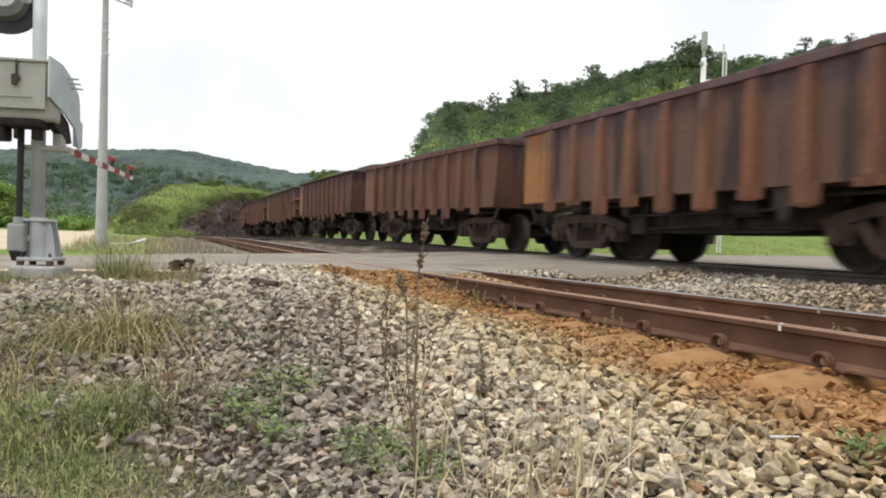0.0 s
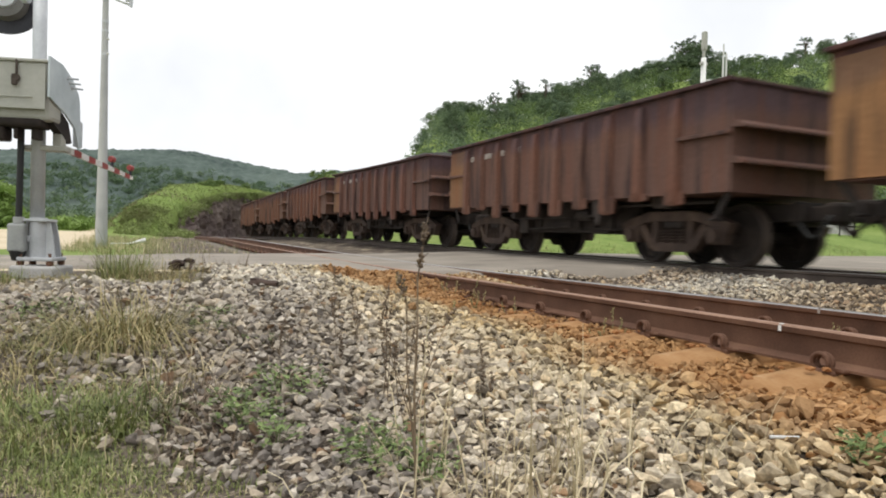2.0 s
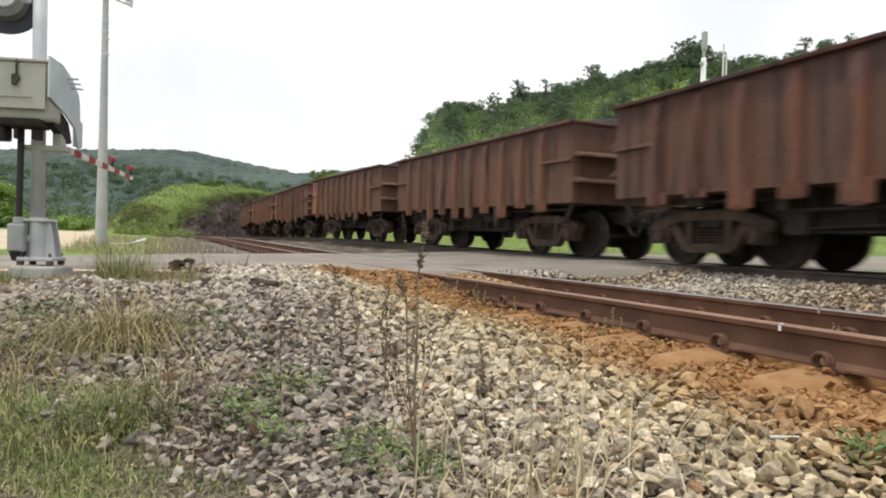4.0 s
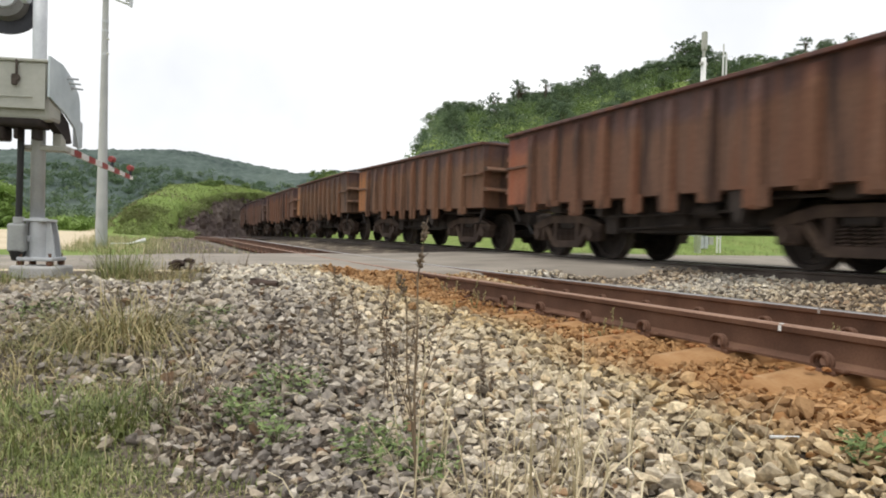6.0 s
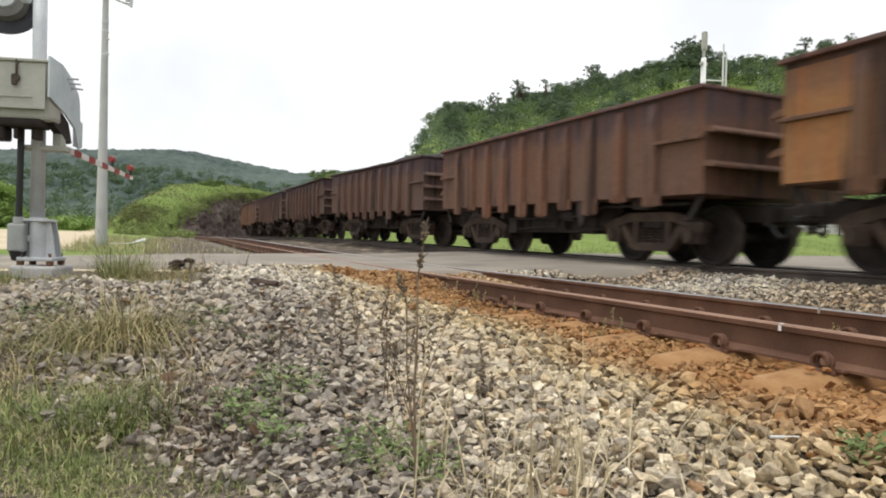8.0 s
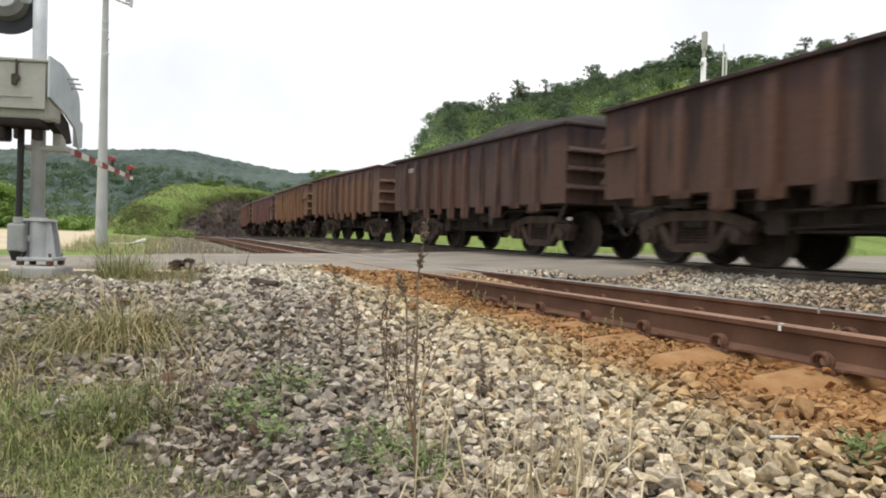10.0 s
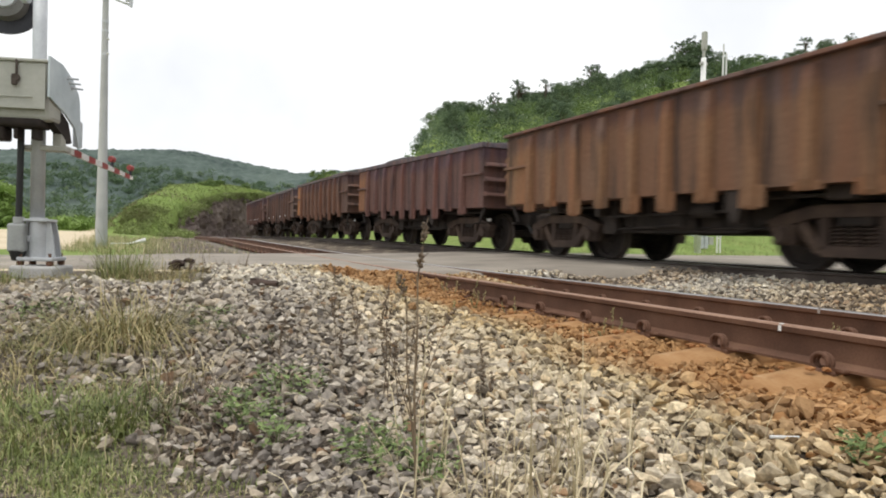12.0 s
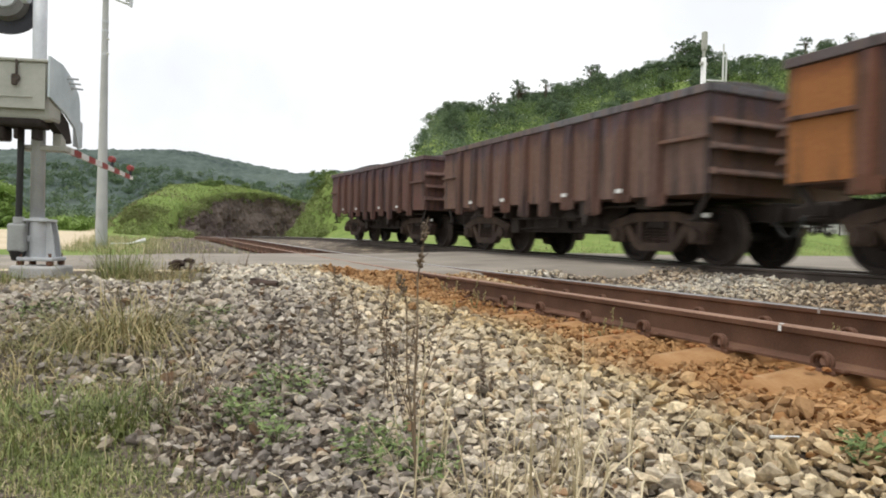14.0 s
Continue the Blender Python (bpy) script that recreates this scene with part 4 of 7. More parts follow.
def stone_material(name):
    """Crushed stone: each one of its own grey, buff or brown, dusted ochre beside the near track."""
    m = bpy.data.materials.new(name)
    m.use_nodes = True
    t = m.node_tree
    b = t.nodes["Principled BSDF"]
    b.inputs["Roughness"].default_value, b.inputs["Specular IOR Level"].default_value = 0.88, 0.25
    geo = t.nodes.new("ShaderNodeNewGeometry")
    ramp = t.nodes.new("ShaderNodeValToRGB")
    els = ramp.color_ramp.elements
    cols = [(0.0, (0.15, 0.138, 0.128)), (0.13, (0.235, 0.222, 0.208)), (0.28, (0.37, 0.348, 0.312)), (0.46, (0.48, 0.445, 0.38)), (0.58, (0.31, 0.295, 0.28)), (0.71, (0.58, 0.555, 0.50)), (0.86, (0.45, 0.385, 0.285)), (0.93, (0.70, 0.685, 0.64)), (0.985, (0.25, 0.17, 0.11))]
    while len(els) < len(cols):
        els.new(0.5)
    for e, (p, c) in zip(els, cols):
        e.position, e.color = p, (*c, 1)
    t.links.new(geo.outputs["Random Per Island"], ramp.inputs[0])
    sep = t.nodes.new("ShaderNodeSeparateXYZ")
    t.links.new(geo.outputs["Position"], sep.inputs[0])
    n1 = t.nodes.new("ShaderNodeTexNoise")
    n1.inputs["Scale"].default_value, n1.inputs["Detail"].default_value = 1.6, 4
    n2 = t.nodes.new("ShaderNodeTexNoise")
    n2.inputs["Scale"].default_value, n2.inputs["Detail"].default_value = 55, 5
    for n in (n1, n2):
        t.links.new(geo.outputs["Position"], n.inputs["Vector"])

    def mix(kind, fac, a, c):
        k = t.nodes.new("ShaderNodeMixRGB")
        k.blend_type = kind
        for sock, v in zip(k.inputs, (fac, a, c)):
            if isinstance(v, (int, float)):
                sock.default_value = v
            elif isinstance(v, tuple):
                sock.default_value = (*v, 1)
            else:
                t.links.new(v, sock)
        return k.outputs[0]

    def band(value, lo, hi, wob):
        ad = t.nodes.new("ShaderNodeMath")
        ad.operation = "MULTIPLY_ADD"
        ad.inputs[1].default_value = wob
        t.links.new(n1.outputs["Fac"], ad.inputs[0])
        t.links.new(value, ad.inputs[2])
        mr = t.nodes.new("ShaderNodeMapRange")
        mr.interpolation_type = "SMOOTHSTEP"
        mr.inputs["From Min"].default_value, mr.inputs["From Max"].default_value = lo + wob / 2, hi + wob / 2
        t.links.new(ad.outputs[0], mr.inputs["Value"])
        return mr.outputs[0]

    grain = t.nodes.new("ShaderNodeMapRange")
    grain.inputs["From Min"].default_value, grain.inputs["From Max"].default_value = 0.25, 0.75
    grain.inputs["To Min"].default_value, grain.inputs["To Max"].default_value = 0.54, 1.32
    t.links.new(n2.outputs["Fac"], grain.inputs["Value"])
    col = mix("MULTIPLY", 1.0, mix("MULTIPLY", 1.0, ramp.outputs[0], (1.23, 1.125, 0.945)), grain.outputs[0])
    # old grimy stone towards the verge
    slant = t.nodes.new("ShaderNodeMath")
    slant.operation = "MULTIPLY_ADD"
    slant.inputs[1].default_value = -0.14
    t.links.new(sep.outputs["Y"], slant.inputs[0])
    t.links.new(sep.outputs["X"], slant.inputs[2])
    verge = t.nodes.new("ShaderNodeMath")
    verge.operation = "MULTIPLY"
    t.links.new(band(slant.outputs[0], 0.80, 0.30, 0.6), verge.inputs[0])
    t.links.new(band(sep.outputs["Y"], 6.4, 4.6, 0.8), verge.inputs[1])
    col = mix("MIX", verge.outputs[0], col, mix("MULTIPLY", 1.0, col, (0.67, 0.68, 0.735)))
    # fresh pale stone tipped at the foot of the bed
    col = mix("MIX", band(sep.outputs["Y"], 2.3, 1.7, 0.4), col, mix("MULTIPLY", 1.0, col, (1.08, 1.09, 1.12)))
    # pale washed stone on the far crest of the bed
    col = mix("MIX", band(sep.outputs["Y"], 4.6, 6.2, 0.8), col, mix("MULTIPLY", 1.0, col, (1.0, 1.05, 1.14)))
    # clean pale stone between the tracks
    clean = band(sep.outputs["X"], 4.2, 4.9, 0.3)
    open_bed = t.nodes.new("ShaderNodeMath")
    open_bed.operation = "MULTIPLY"
    t.links.new(clean, open_bed.inputs[0])
    stretch = t.nodes.new("ShaderNodeMath")
    stretch.operation = "MULTIPLY"
    t.links.new(band(sep.outputs["Y"], 3.9, 5.2, 1.2), stretch.inputs[0])
    t.links.new(band(sep.outputs["Y"], 6.9, 6.0, 0.5), stretch.inputs[1])
    t.links.new(stretch.outputs[0], open_bed.inputs[1])
    col = mix("MIX", band(sep.outputs["X"], 4.6, 5.2, 0.4), col, mix("MULTIPLY", 1.0, col, (0.76, 0.69, 0.63)))
    col = mix("MIX", open_bed.outputs[0], col, mix("MULTIPLY", 1.0, col, (1.22, 1.36, 1.52)))
    # ochre ore dust by the near rails, thinner beyond
    low, past_bend, rim = (t.nodes.new("ShaderNodeMath") for _ in range(3))
    low.operation, past_bend.operation, rim.operation = "MINIMUM", "SUBTRACT", "MAXIMUM"
    low.inputs[1].default_value, past_bend.inputs[1].default_value, rim.inputs[1].default_value = 5.5, 3.3, 0.0
    t.links.new(sep.outputs["Y"], low.inputs[0])
    t.links.new(low.outputs[0], past_bend.inputs[0])
    t.links.new(past_bend.outputs[0], rim.inputs[0])
    first, line = (t.nodes.new("ShaderNodeMath") for _ in range(2))
    first.operation = line.operation = "MULTIPLY_ADD"
    first.inputs[1].default_value, line.inputs[1].default_value = -0.2, 0.35
    t.links.new(low.outputs[0], first.inputs[0])
    t.links.new(sep.outputs["X"], first.inputs[2])
    t.links.new(rim.outputs[0], line.inputs[0])
    t.links.new(first.outputs[0], line.inputs[2])
    tan = t.nodes.new("ShaderNodeMath")
    tan.operation = "MULTIPLY"
    t.links.new(band(line.outputs[0], 0.7, 1.6, 0.6), tan.inputs[0])
    t.links.new(band(sep.outputs["X"], 4.5, 3.8, 0.3), tan.inputs[1])
    col = mix("MIX", tan.outputs[0], col, mix("MULTIPLY", 1.0, col, (0.86, 0.79, 0.63)))
    near = band(line.outputs[0], 1.32, 2.0, 0.9)
    past = band(sep.outputs["X"], 4.4, 2.9, 0.4)
    both = t.nodes.new("ShaderNodeMath")
    both.operation = "MULTIPLY"
    t.links.new(near, both.inputs[0])
    t.links.new(past, both.inputs[1])
    dust = t.nodes.new("ShaderNodeMath")
    dust.operation = "MULTIPLY"
    dust.inputs[1].default_value = 0.82
    t.links.new(both.outputs[0], dust.inputs[0])
    tone = mix("MIX", n1.outputs["Fac"], (0.47, 0.265, 0.108), (0.40, 0.195, 0.072))
    col = mix("MIX", dust.outputs[0], col, mix("MULTIPLY", 0.55, tone, mix("ADD", 1.0, col, (0.10, 0.10, 0.10))))
    t.links.new(col, b.inputs["Base Color"])
    bp = t.nodes.new("ShaderNodeBump")
    bp.inputs["Strength"].default_value, bp.inputs["Distance"].default_value = 0.6, 0.010
    t.links.new(n2.outputs["Fac"], bp.inputs["Height"])
    t.links.new(bp.outputs[0], b.inputs["Normal"])
    return m


M_STONE = stone_material("crushed_ballast_stone")


def build_ballast():
    rng = np.random.default_rng(11)
    root = thing("ballast", None, "loose grey and buff ballast stones, ochre-stained beside the rails", "gravel", kind="stuff")

    def spread(x0, x1, y0, y1, pitch):
        gx, gy = np.meshgrid(np.arange(x0, x1, pitch), np.arange(y0, y1, pitch * 0.9))
        x = (gx + rng.uniform(-0.5, 0.5, gx.shape) * pitch * 1.1).ravel()
        y = (gy + rng.uniform(-0.5, 0.5, gx.shape) * pitch * 1.1).ravel()
        return x, y

    lots = []
    for x0, x1, y0, y1, pitch, mean in ((-2.6, 2.6, 0.35, 8.9, 0.039, 0.0225), (-2.6, 2.3, 0.35, 8.9, 0.066, 0.027), (3.05, 3.85, 0.6, 8.3, 0.045, 0.021), (4.05, 7.1, 0.6, 8.0, 0.055, 0.028), (2.15, 2.7, -0.2, 8.6, 0.036, 0.021), (-0.7, 2.15, 0.4, 3.3, 0.046, 0.023), (2.62, 2.86, 0.4, 8.3, 0.036, 0.017)):
        x, y = spread(x0, x1, y0, y1, pitch)
        size = mean * np.clip(rng.lognormal(0, 0.30, len(x)), 0.45, 1.45)
        z = near_ground(x, y) + size * rng.uniform(-0.35, 0.75, len(x)) + 0.02 * np.sin(x * 3.1 + y * 1.7) + (0.024 if mean == 0.027 else 0.018 * smooth(2.8, 4.2, y) if mean == 0.017 else 0)
        size = size * (0.80 + 0.20 * smooth(1.5, 3.4, np.hypot(x, y)) + 0.34 * smooth(3.4, 6.5, y))
        size = size * (1 + 0.2 * smooth(0.6, 1.5, x - 0.1 * y) * (x < 2.2))
        az = np.arctan2(x, y)
        keep = (az > radians(-14)) & (az < radians(62)) & (np.hypot(x, y) > 0.6) & (y < road_near(x) + 0.1)
        # grassy corner, thin cover in the weedy strip, dusty bed beside the sleepers
        g = np.array([noise.noise((float(a) * 1.3, float(c) * 1.3, 4.0)) for a, c in zip(x, y)])
        grassy = smooth(2.55, 2.0, y + 2.2 * (x + 0.05) + 0.6 * g)
        keep &= rng.uniform(0, 1, len(x)) > 0.992 * grassy
        # bare earth and grass between the bed and the road
        keep &= rng.uniform(0, 1, len(x)) > smooth(0.75, 0.3, x + 0.3 * g) * smooth(5.45, 5.95, y + 0.5 * g)
        weedy = smooth(0.55, -0.1, x + 0.35 * g) * smooth(6.0, 4.5, y) * 0.35
        keep &= rng.uniform(0, 1, len(x)) > weedy
        dusty = smooth(2.05, 2.35, x) * (x < 2.7)
        keep &= rng.uniform(0, 1, len(x)) > 0.25 * dusty
        z = z - 0.008 * dusty - 0.016 * smooth(4.8, 5.6, x) * smooth(5.6, 6.6, y)
        on_sleeper = (x > 2.36) & (x < 2.9) & (np.abs((y - 4.433 + 0.3) % 0.6 - 0.3) < 0.105)
        keep &= ~on_sleeper | (rng.uniform(0, 1, len(x)) < 0.13)
        lots.append((x[keep], y[keep], z[keep], size[keep]))
    # the same bed where the view does not reach, coarser
    x, y = spread(-2.6, 7.1, -3.5, 9.0, 0.064)
    az = np.arctan2(x, y)
    far = ((az <= radians(-14)) | (az >= radians(62)) | (np.hypot(x, y) < 0.6)) & ((np.abs(x - 3.45) > 0.9) | (np.abs(x - 3.45) < 0.4)) & (y < road_near(x)) & ((y + 2.2 * (x + 0.05) > 2.4) | ((y < 0.7) & (x > 0.4)))
    x, y = x[far], y[far]
    lots.append((x, y, near_ground(x, y) + 0.01, 0.034 * rng.lognormal(0, 0.3, len(x))))
    x, y, z, size = (np.concatenate([l[i] for l in lots]) for i in range(4))
    # the nearest stones one by one
    d = np.hypot(x - 0.75, y - 1.2)
    order = np.argsort(d)
    one, rest = order[:280], order[280:]
    me = scatter_stones("stones", x[rest], y[rest], z[rest], size[rest], 3, M_STONE)
    tagged(part("stones", me, root), kind="stuff")
    # rust scale and brown clods shed along the near rail
    n = 420
    fx, fy = X1 - GAUGE / 2 - np.abs(rng.normal(0.07, 0.10, n)) - 0.02, rng.uniform(3.6, 7.2, n)
    fs = rng.uniform(0.008, 0.022, n)
    tagged(part("rust_scale", scatter_stones("rust_scale", fx, fy, near_ground(fx, fy) + 0.03 * smooth(0.3, 0.0, X1 - GAUGE / 2 - fx) + 0.008, fs, 19, M_STEEL_RUST, 0.25), root, label="brown rust scale and clods by the rail"), kind="stuff")
    shapes = [mesh_of("stone", v.tolist(), f.tolist(), M_STONE_ONE) for v, f in STONES]
    R = turn_matrices(rng, len(one), 0.5)
    for i, j in enumerate(one):
        m = Matrix.Translation((x[j], y[j], z[j])) @ Matrix(R[i].tolist()).to_4x4() @ Matrix.Diagonal((size[j], size[j], size[j], 1))
        part("stone", shapes[i % len(shapes)], root, m)


def single_stone_material():
    m = M_STONE.copy()
    m.name = "single_ballast_stone"
    t = m.node_tree
    oi = t.nodes.new("ShaderNodeObjectInfo")
    for l in list(t.links):
        if l.from_socket.name == "Random Per Island":
            to = l.to_socket
            t.links.remove(l)
            t.links.new(oi.outputs["Random"], to)
    return m


M_STONE_ONE = single_stone_material()
build_ballast()


# ---------------------------------------------------------------- grass and weeds
def leaf_mat(name, cols, rough=0.7):
    return mat(name, cols, rough, 0, 2.0, 30, 0.0, island=0.45)


M_GRASS = leaf_mat("green_grass", [(0.095, 0.115, 0.034), (0.175, 0.215, 0.06), (0.26, 0.285, 0.10), (0.39, 0.34, 0.17)])
M_STRAW = leaf_mat("dry_straw", [(0.30, 0.25, 0.14), (0.48, 0.40, 0.25), (0.62, 0.54, 0.36)])
M_STALK = leaf_mat("brown_dry_stalk", [(0.08, 0.055, 0.035), (0.14, 0.10, 0.065), (0.22, 0.16, 0.10)])
M_DARKGRASS = leaf_mat("dark_green_grass", [(0.075, 0.095, 0.028), (0.125, 0.155, 0.046), (0.19, 0.215, 0.07)])
M_SERE = leaf_mat("half_dry_grass", [(0.13, 0.125, 0.05), (0.22, 0.20, 0.085), (0.33, 0.27, 0.125), (0.44, 0.36, 0.19)])
M_WEED = leaf_mat("fresh_weed_leaves", [(0.075, 0.105, 0.034), (0.135, 0.19, 0.056), (0.215, 0.275, 0.095)])


def blades(name, x, y, z, length, width, lean, seed, material, seg=4, curl=0.9, yaw=None):
    """Grass blades as bent, tapering strips, one mesh."""
    rng = np.random.default_rng(seed)
    n = len(x)
    a = rng.uniform(0, 2 * np.pi, n) if yaw is None else yaw
    out = np.stack([np.cos(a), np.sin(a), np.zeros(n)], -1)
    side = np.stack([-np.sin(a), np.cos(a), np.zeros(n)], -1)
    base = np.stack([x, y, z], -1)
    V = np.zeros((n, (seg + 1) * 2, 3))
    for k in range(seg + 1):
        u = k / seg
        th = lean + curl * lean * u * 1.2
        p = base + (out * np.sin(th * u + 0.3 * lean)[:, None] + np.array([0, 0, 1.0]) * np.cos(th * u + 0.3 * lean)[:, None]) * (length * u)[:, None]
        w = (width * (1 - u) ** 0.7 + 0.0006)[:, None] * side * 0.5
        V[:, 2 * k], V[:, 2 * k + 1] = p - w, p + w
    f = np.array([[2 * k, 2 * k + 1, 2 * k + 3, 2 * k + 2] for k in range(seg)])
    F = (f[None] + ((seg + 1) * 2 * np.arange(n))[:, None, None]).reshape(-1, 4)
    return mesh_of(name, V.reshape(-1, 3).tolist(), F.tolist(), material)


def ground_z(x, y):
    return near_ground(np.asarray(x, float), np.asarray(y, float))


def turf(label, x0, x1, y0, y1, n, hmean, seed, material, shape=None):
    rng = np.random.default_rng(seed)
    x, y = rng.uniform(x0, x1, n), rng.uniform(y0, y1, n)
    if shape is not None:
        k = shape(x, y) > rng.uniform(0, 1, n)
        x, y = x[k], y[k]
    n = len(x)
    me = blades("grass", x, y, ground_z(x, y) - 0.02, hmean * rng.lognormal(0, 0.35, n), rng.uniform(0.002, 0.0048, n), np.abs(rng.normal(0.4, 0.3, n)), seed + 1, material)
    thing("grass", me, label, "grass", kind="stuff")


def in_grass(x, y):
    g = np.array([noise.noise((float(a) * 1.3, float(c) * 1.3, 4.0)) for a, c in zip(x, y)])
    fade = smooth(-2.8, -1.9, x + 0.6 * g) * smooth(-0.4, 0.6, y + 0.6 * g)
    return fade * smooth(2.65, 1.9, y + 2.2 * (x + 0.05) + 0.6 * g) * np.clip(0.55 + 1.1 * np.array([noise.noise((float(a) * 4, float(c) * 4, 8.0)) for a, c in zip(x, y)]), 0.1, 1)


turf("short green grass with dry blades on the verge", -2.8, 0.35, -0.4, 3.2, 170000, 0.026, 21, M_GRASS, in_grass)
turf("thin dry straw among the verge grass", -2.8, 0.45, -0.4, 3.6, 15000, 0.030, 23, M_STRAW, in_grass)


def tuft(x, y, n, radius, length, material, seed, label, name="grass_tuft", lean=0.45, width=0.006):
    rng = np.random.default_rng(seed)
    r, a = radius * np.sqrt(rng.uniform(0, 1, n)), rng.uniform(0, 2 * np.pi, n)
    px, py = r * np.cos(a), r * np.sin(a)
    z0 = float(ground_z(x, y))
    pz = ground_z(x + px, y + py) - z0 - 0.02
    yaw = a + rng.normal(0, 0.7, n)
    me = blades(name, px, py, pz, length * rng.lognormal(-0.1, 0.3, n), rng.uniform(0.6, 1.3, n) * width, np.abs(rng.normal(lean, 0.25, n)), seed + 1, material, yaw=yaw)
    return thing(name, me, label, "grass", pose(x, y, z0), kind="stuff")


tuft(-0.16, 3.75, 560, 0.27, 0.40, M_SERE, 31, "tall tuft of dry yellow grass in the ballast", lean=0.75, width=0.0048)
tuft(-0.30, 3.7, 140, 0.3, 0.22, M_GRASS, 33, "green blades under the dry tuft", lean=0.6, width=0.005)
tuft(-0.48, 3.85, 140, 0.3, 0.2, M_SERE, 34, "dry grass on the stony slope", lean=0.9, width=0.004)
tuft(-0.30, 2.6, 700, 0.32, 0.10, M_GRASS, 35, "dark green grass clump at the foot of the slope", lean=0.5, width=0.005)
tuft(-0.10, 2.55, 380, 0.20, 0.12, M_DARKGRASS, 36, "dark green grass clump beside the stones", lean=0.35, width=0.005)
tuft(0.10, 2.7, 90, 0.16, 0.16, M_STALK, 37, "withered brown grass clump", lean=0.6, width=0.004)
tuft(-0.28, 6.75, 300, 0.26, 0.32, M_GRASS, 38, "green grass tuft at the edge of the road", lean=0.3)
tuft(-0.1, 6.9, 260, 0.55, 0.16, M_SERE, 39, "dry grass at the edge of the road", lean=0.4)
tuft(-1.6, 6.7, 300, 0.35, 0.25, M_GRASS, 40, "green grass beside the gate's foundation", lean=0.3)
tuft(0.3, 7.7, 90, 0.4, 0.2, M_SERE, 41, "withered weeds at the edge of the road", lean=0.3)
tuft(0.75, 7.6, 60, 0.3, 0.22, M_STALK, 42, "withered weeds at the edge of the road", lean=0.25)


def weed(x, y, stems, height, spread, seed, label, leaves=0, lean=0.12, name="dry_weed", thick=0.0028, material=None):
    """A weed with thin branching stalks and, on top, small seed heads."""
    rnd = random.Random(seed)
    z0 = float(ground_z(x, y))
    root = thing(name, None, label, "weed", pose(x, y, z0))
    for i in range(stems):
        bm = bmesh.new()
        a = rnd.uniform(0, 6.28)
        p = Vector((rnd.uniform(-1, 1) * spread * 0.3, rnd.uniform(-1, 1) * spread * 0.3, -0.03))
        d = Vector((math.cos(a) * lean * rnd.uniform(0, 1.6), math.sin(a) * lean * rnd.uniform(0, 1.6), 1)).normalized()
        h = height * (1.0 if i == 0 else rnd.uniform(0.45, 0.78))
        seg = 7
        for k in range(seg):
            q = p + d * h / seg
            rod(bm, p, q, thick * (1 - 0.6 * k / seg), thick * (1 - 0.6 * (k + 1) / seg), 5, False)
            if k > 1 and rnd.random() < 0.6:
                t = Vector((rnd.uniform(-1, 1), rnd.uniform(-1, 1), rnd.uniform(0.3, 1.3))).normalized()
                e = q + t * h * rnd.uniform(0.03, 0.09)
                rod(bm, q, e, thick * 0.5, thick * 0.3, 4, False)
                for _ in range(4):
                    c = e + Vector((rnd.uniform(-1, 1), rnd.uniform(-1, 1), rnd.uniform(-1, 1))) * 0.008
                    bmesh.ops.create_icosphere(bm, subdivisions=1, radius=rnd.uniform(0.002, 0.005), matrix=Matrix.Translation(c))
            d = (d + Vector((rnd.uniform(-1, 1), rnd.uniform(-1, 1), 0)) * 0.06).normalized()
            p = q
        for k in range(14):
            c = p - d * 0.006 * k + Vector((rnd.uniform(-1, 1), rnd.uniform(-1, 1), 0)) * 0.007
            bmesh.ops.create_icosphere(bm, subdivisions=1, radius=rnd.uniform(0.003, 0.0065), matrix=Matrix.Translation(c))
        part("stalk", bm_mesh("stalk", bm, material or M_STALK), root)
    if leaves:
        part("leaves", leafy(leaves, spread, height * 0.35, seed), root, label="fresh green leaves")
    return root


def leafy(n, spread, height, seed):
    rng = np.random.default_rng(seed)
    a, r = rng.uniform(0, 2 * np.pi, n), spread * np.sqrt(rng.uniform(0, 1, n))
    c = np.stack([r * np.cos(a), r * np.sin(a), rng.uniform(0.0, 1, n) * height], -1)
    L, W = rng.uniform(0.016, 0.042, n), rng.uniform(0.008, 0.019, n)
    yaw, tip = rng.uniform(0, 2 * np.pi, n), rng.uniform(-0.2, 0.8, n)
    d = np.stack([np.cos(yaw) * np.cos(tip), np.sin(yaw) * np.cos(tip), np.sin(tip)], -1)
    s = np.stack([-np.sin(yaw), np.cos(yaw), rng.uniform(-0.4, 0.4, n)], -1)
    V = np.stack([c, c + d * (L * 0.5)[:, None] - s * (W * 0.5)[:, None], c + d * L[:, None] - np.array([0, 0, 0.006]), c + d * (L * 0.5)[:, None] + s * (W * 0.5)[:, None]], 1)
    F = (np.array([[0, 1, 2, 3]])[None] + (4 * np.arange(n))[:, None, None]).reshape(-1, 4)
    return mesh_of("leaves", V.reshape(-1, 3).tolist(), F.tolist(), M_WEED)


def herb(x, y, n, spread, height, seed, label="small fresh green weed among the stones"):
    z0 = float(ground_z(x, y))
    root = thing("green_weed", None, label, "weed", pose(x, y, z0))
    tagged(part("leaves", leafy(n, spread, height, seed), root), kind="stuff")
    rnd = random.Random(seed)
    bm = bmesh.new()
    for _ in range(8):
        rod(bm, (rnd.uniform(-1, 1) * spread * 0.3, rnd.uniform(-1, 1) * spread * 0.3, -0.02), (rnd.uniform(-1, 1) * spread * 0.7, rnd.uniform(-1, 1) * spread * 0.7, height), 0.0018, 0.001, 5, False)
    tagged(part("stalk", bm_mesh("stalk", bm, M_WEED), root), kind="stuff")


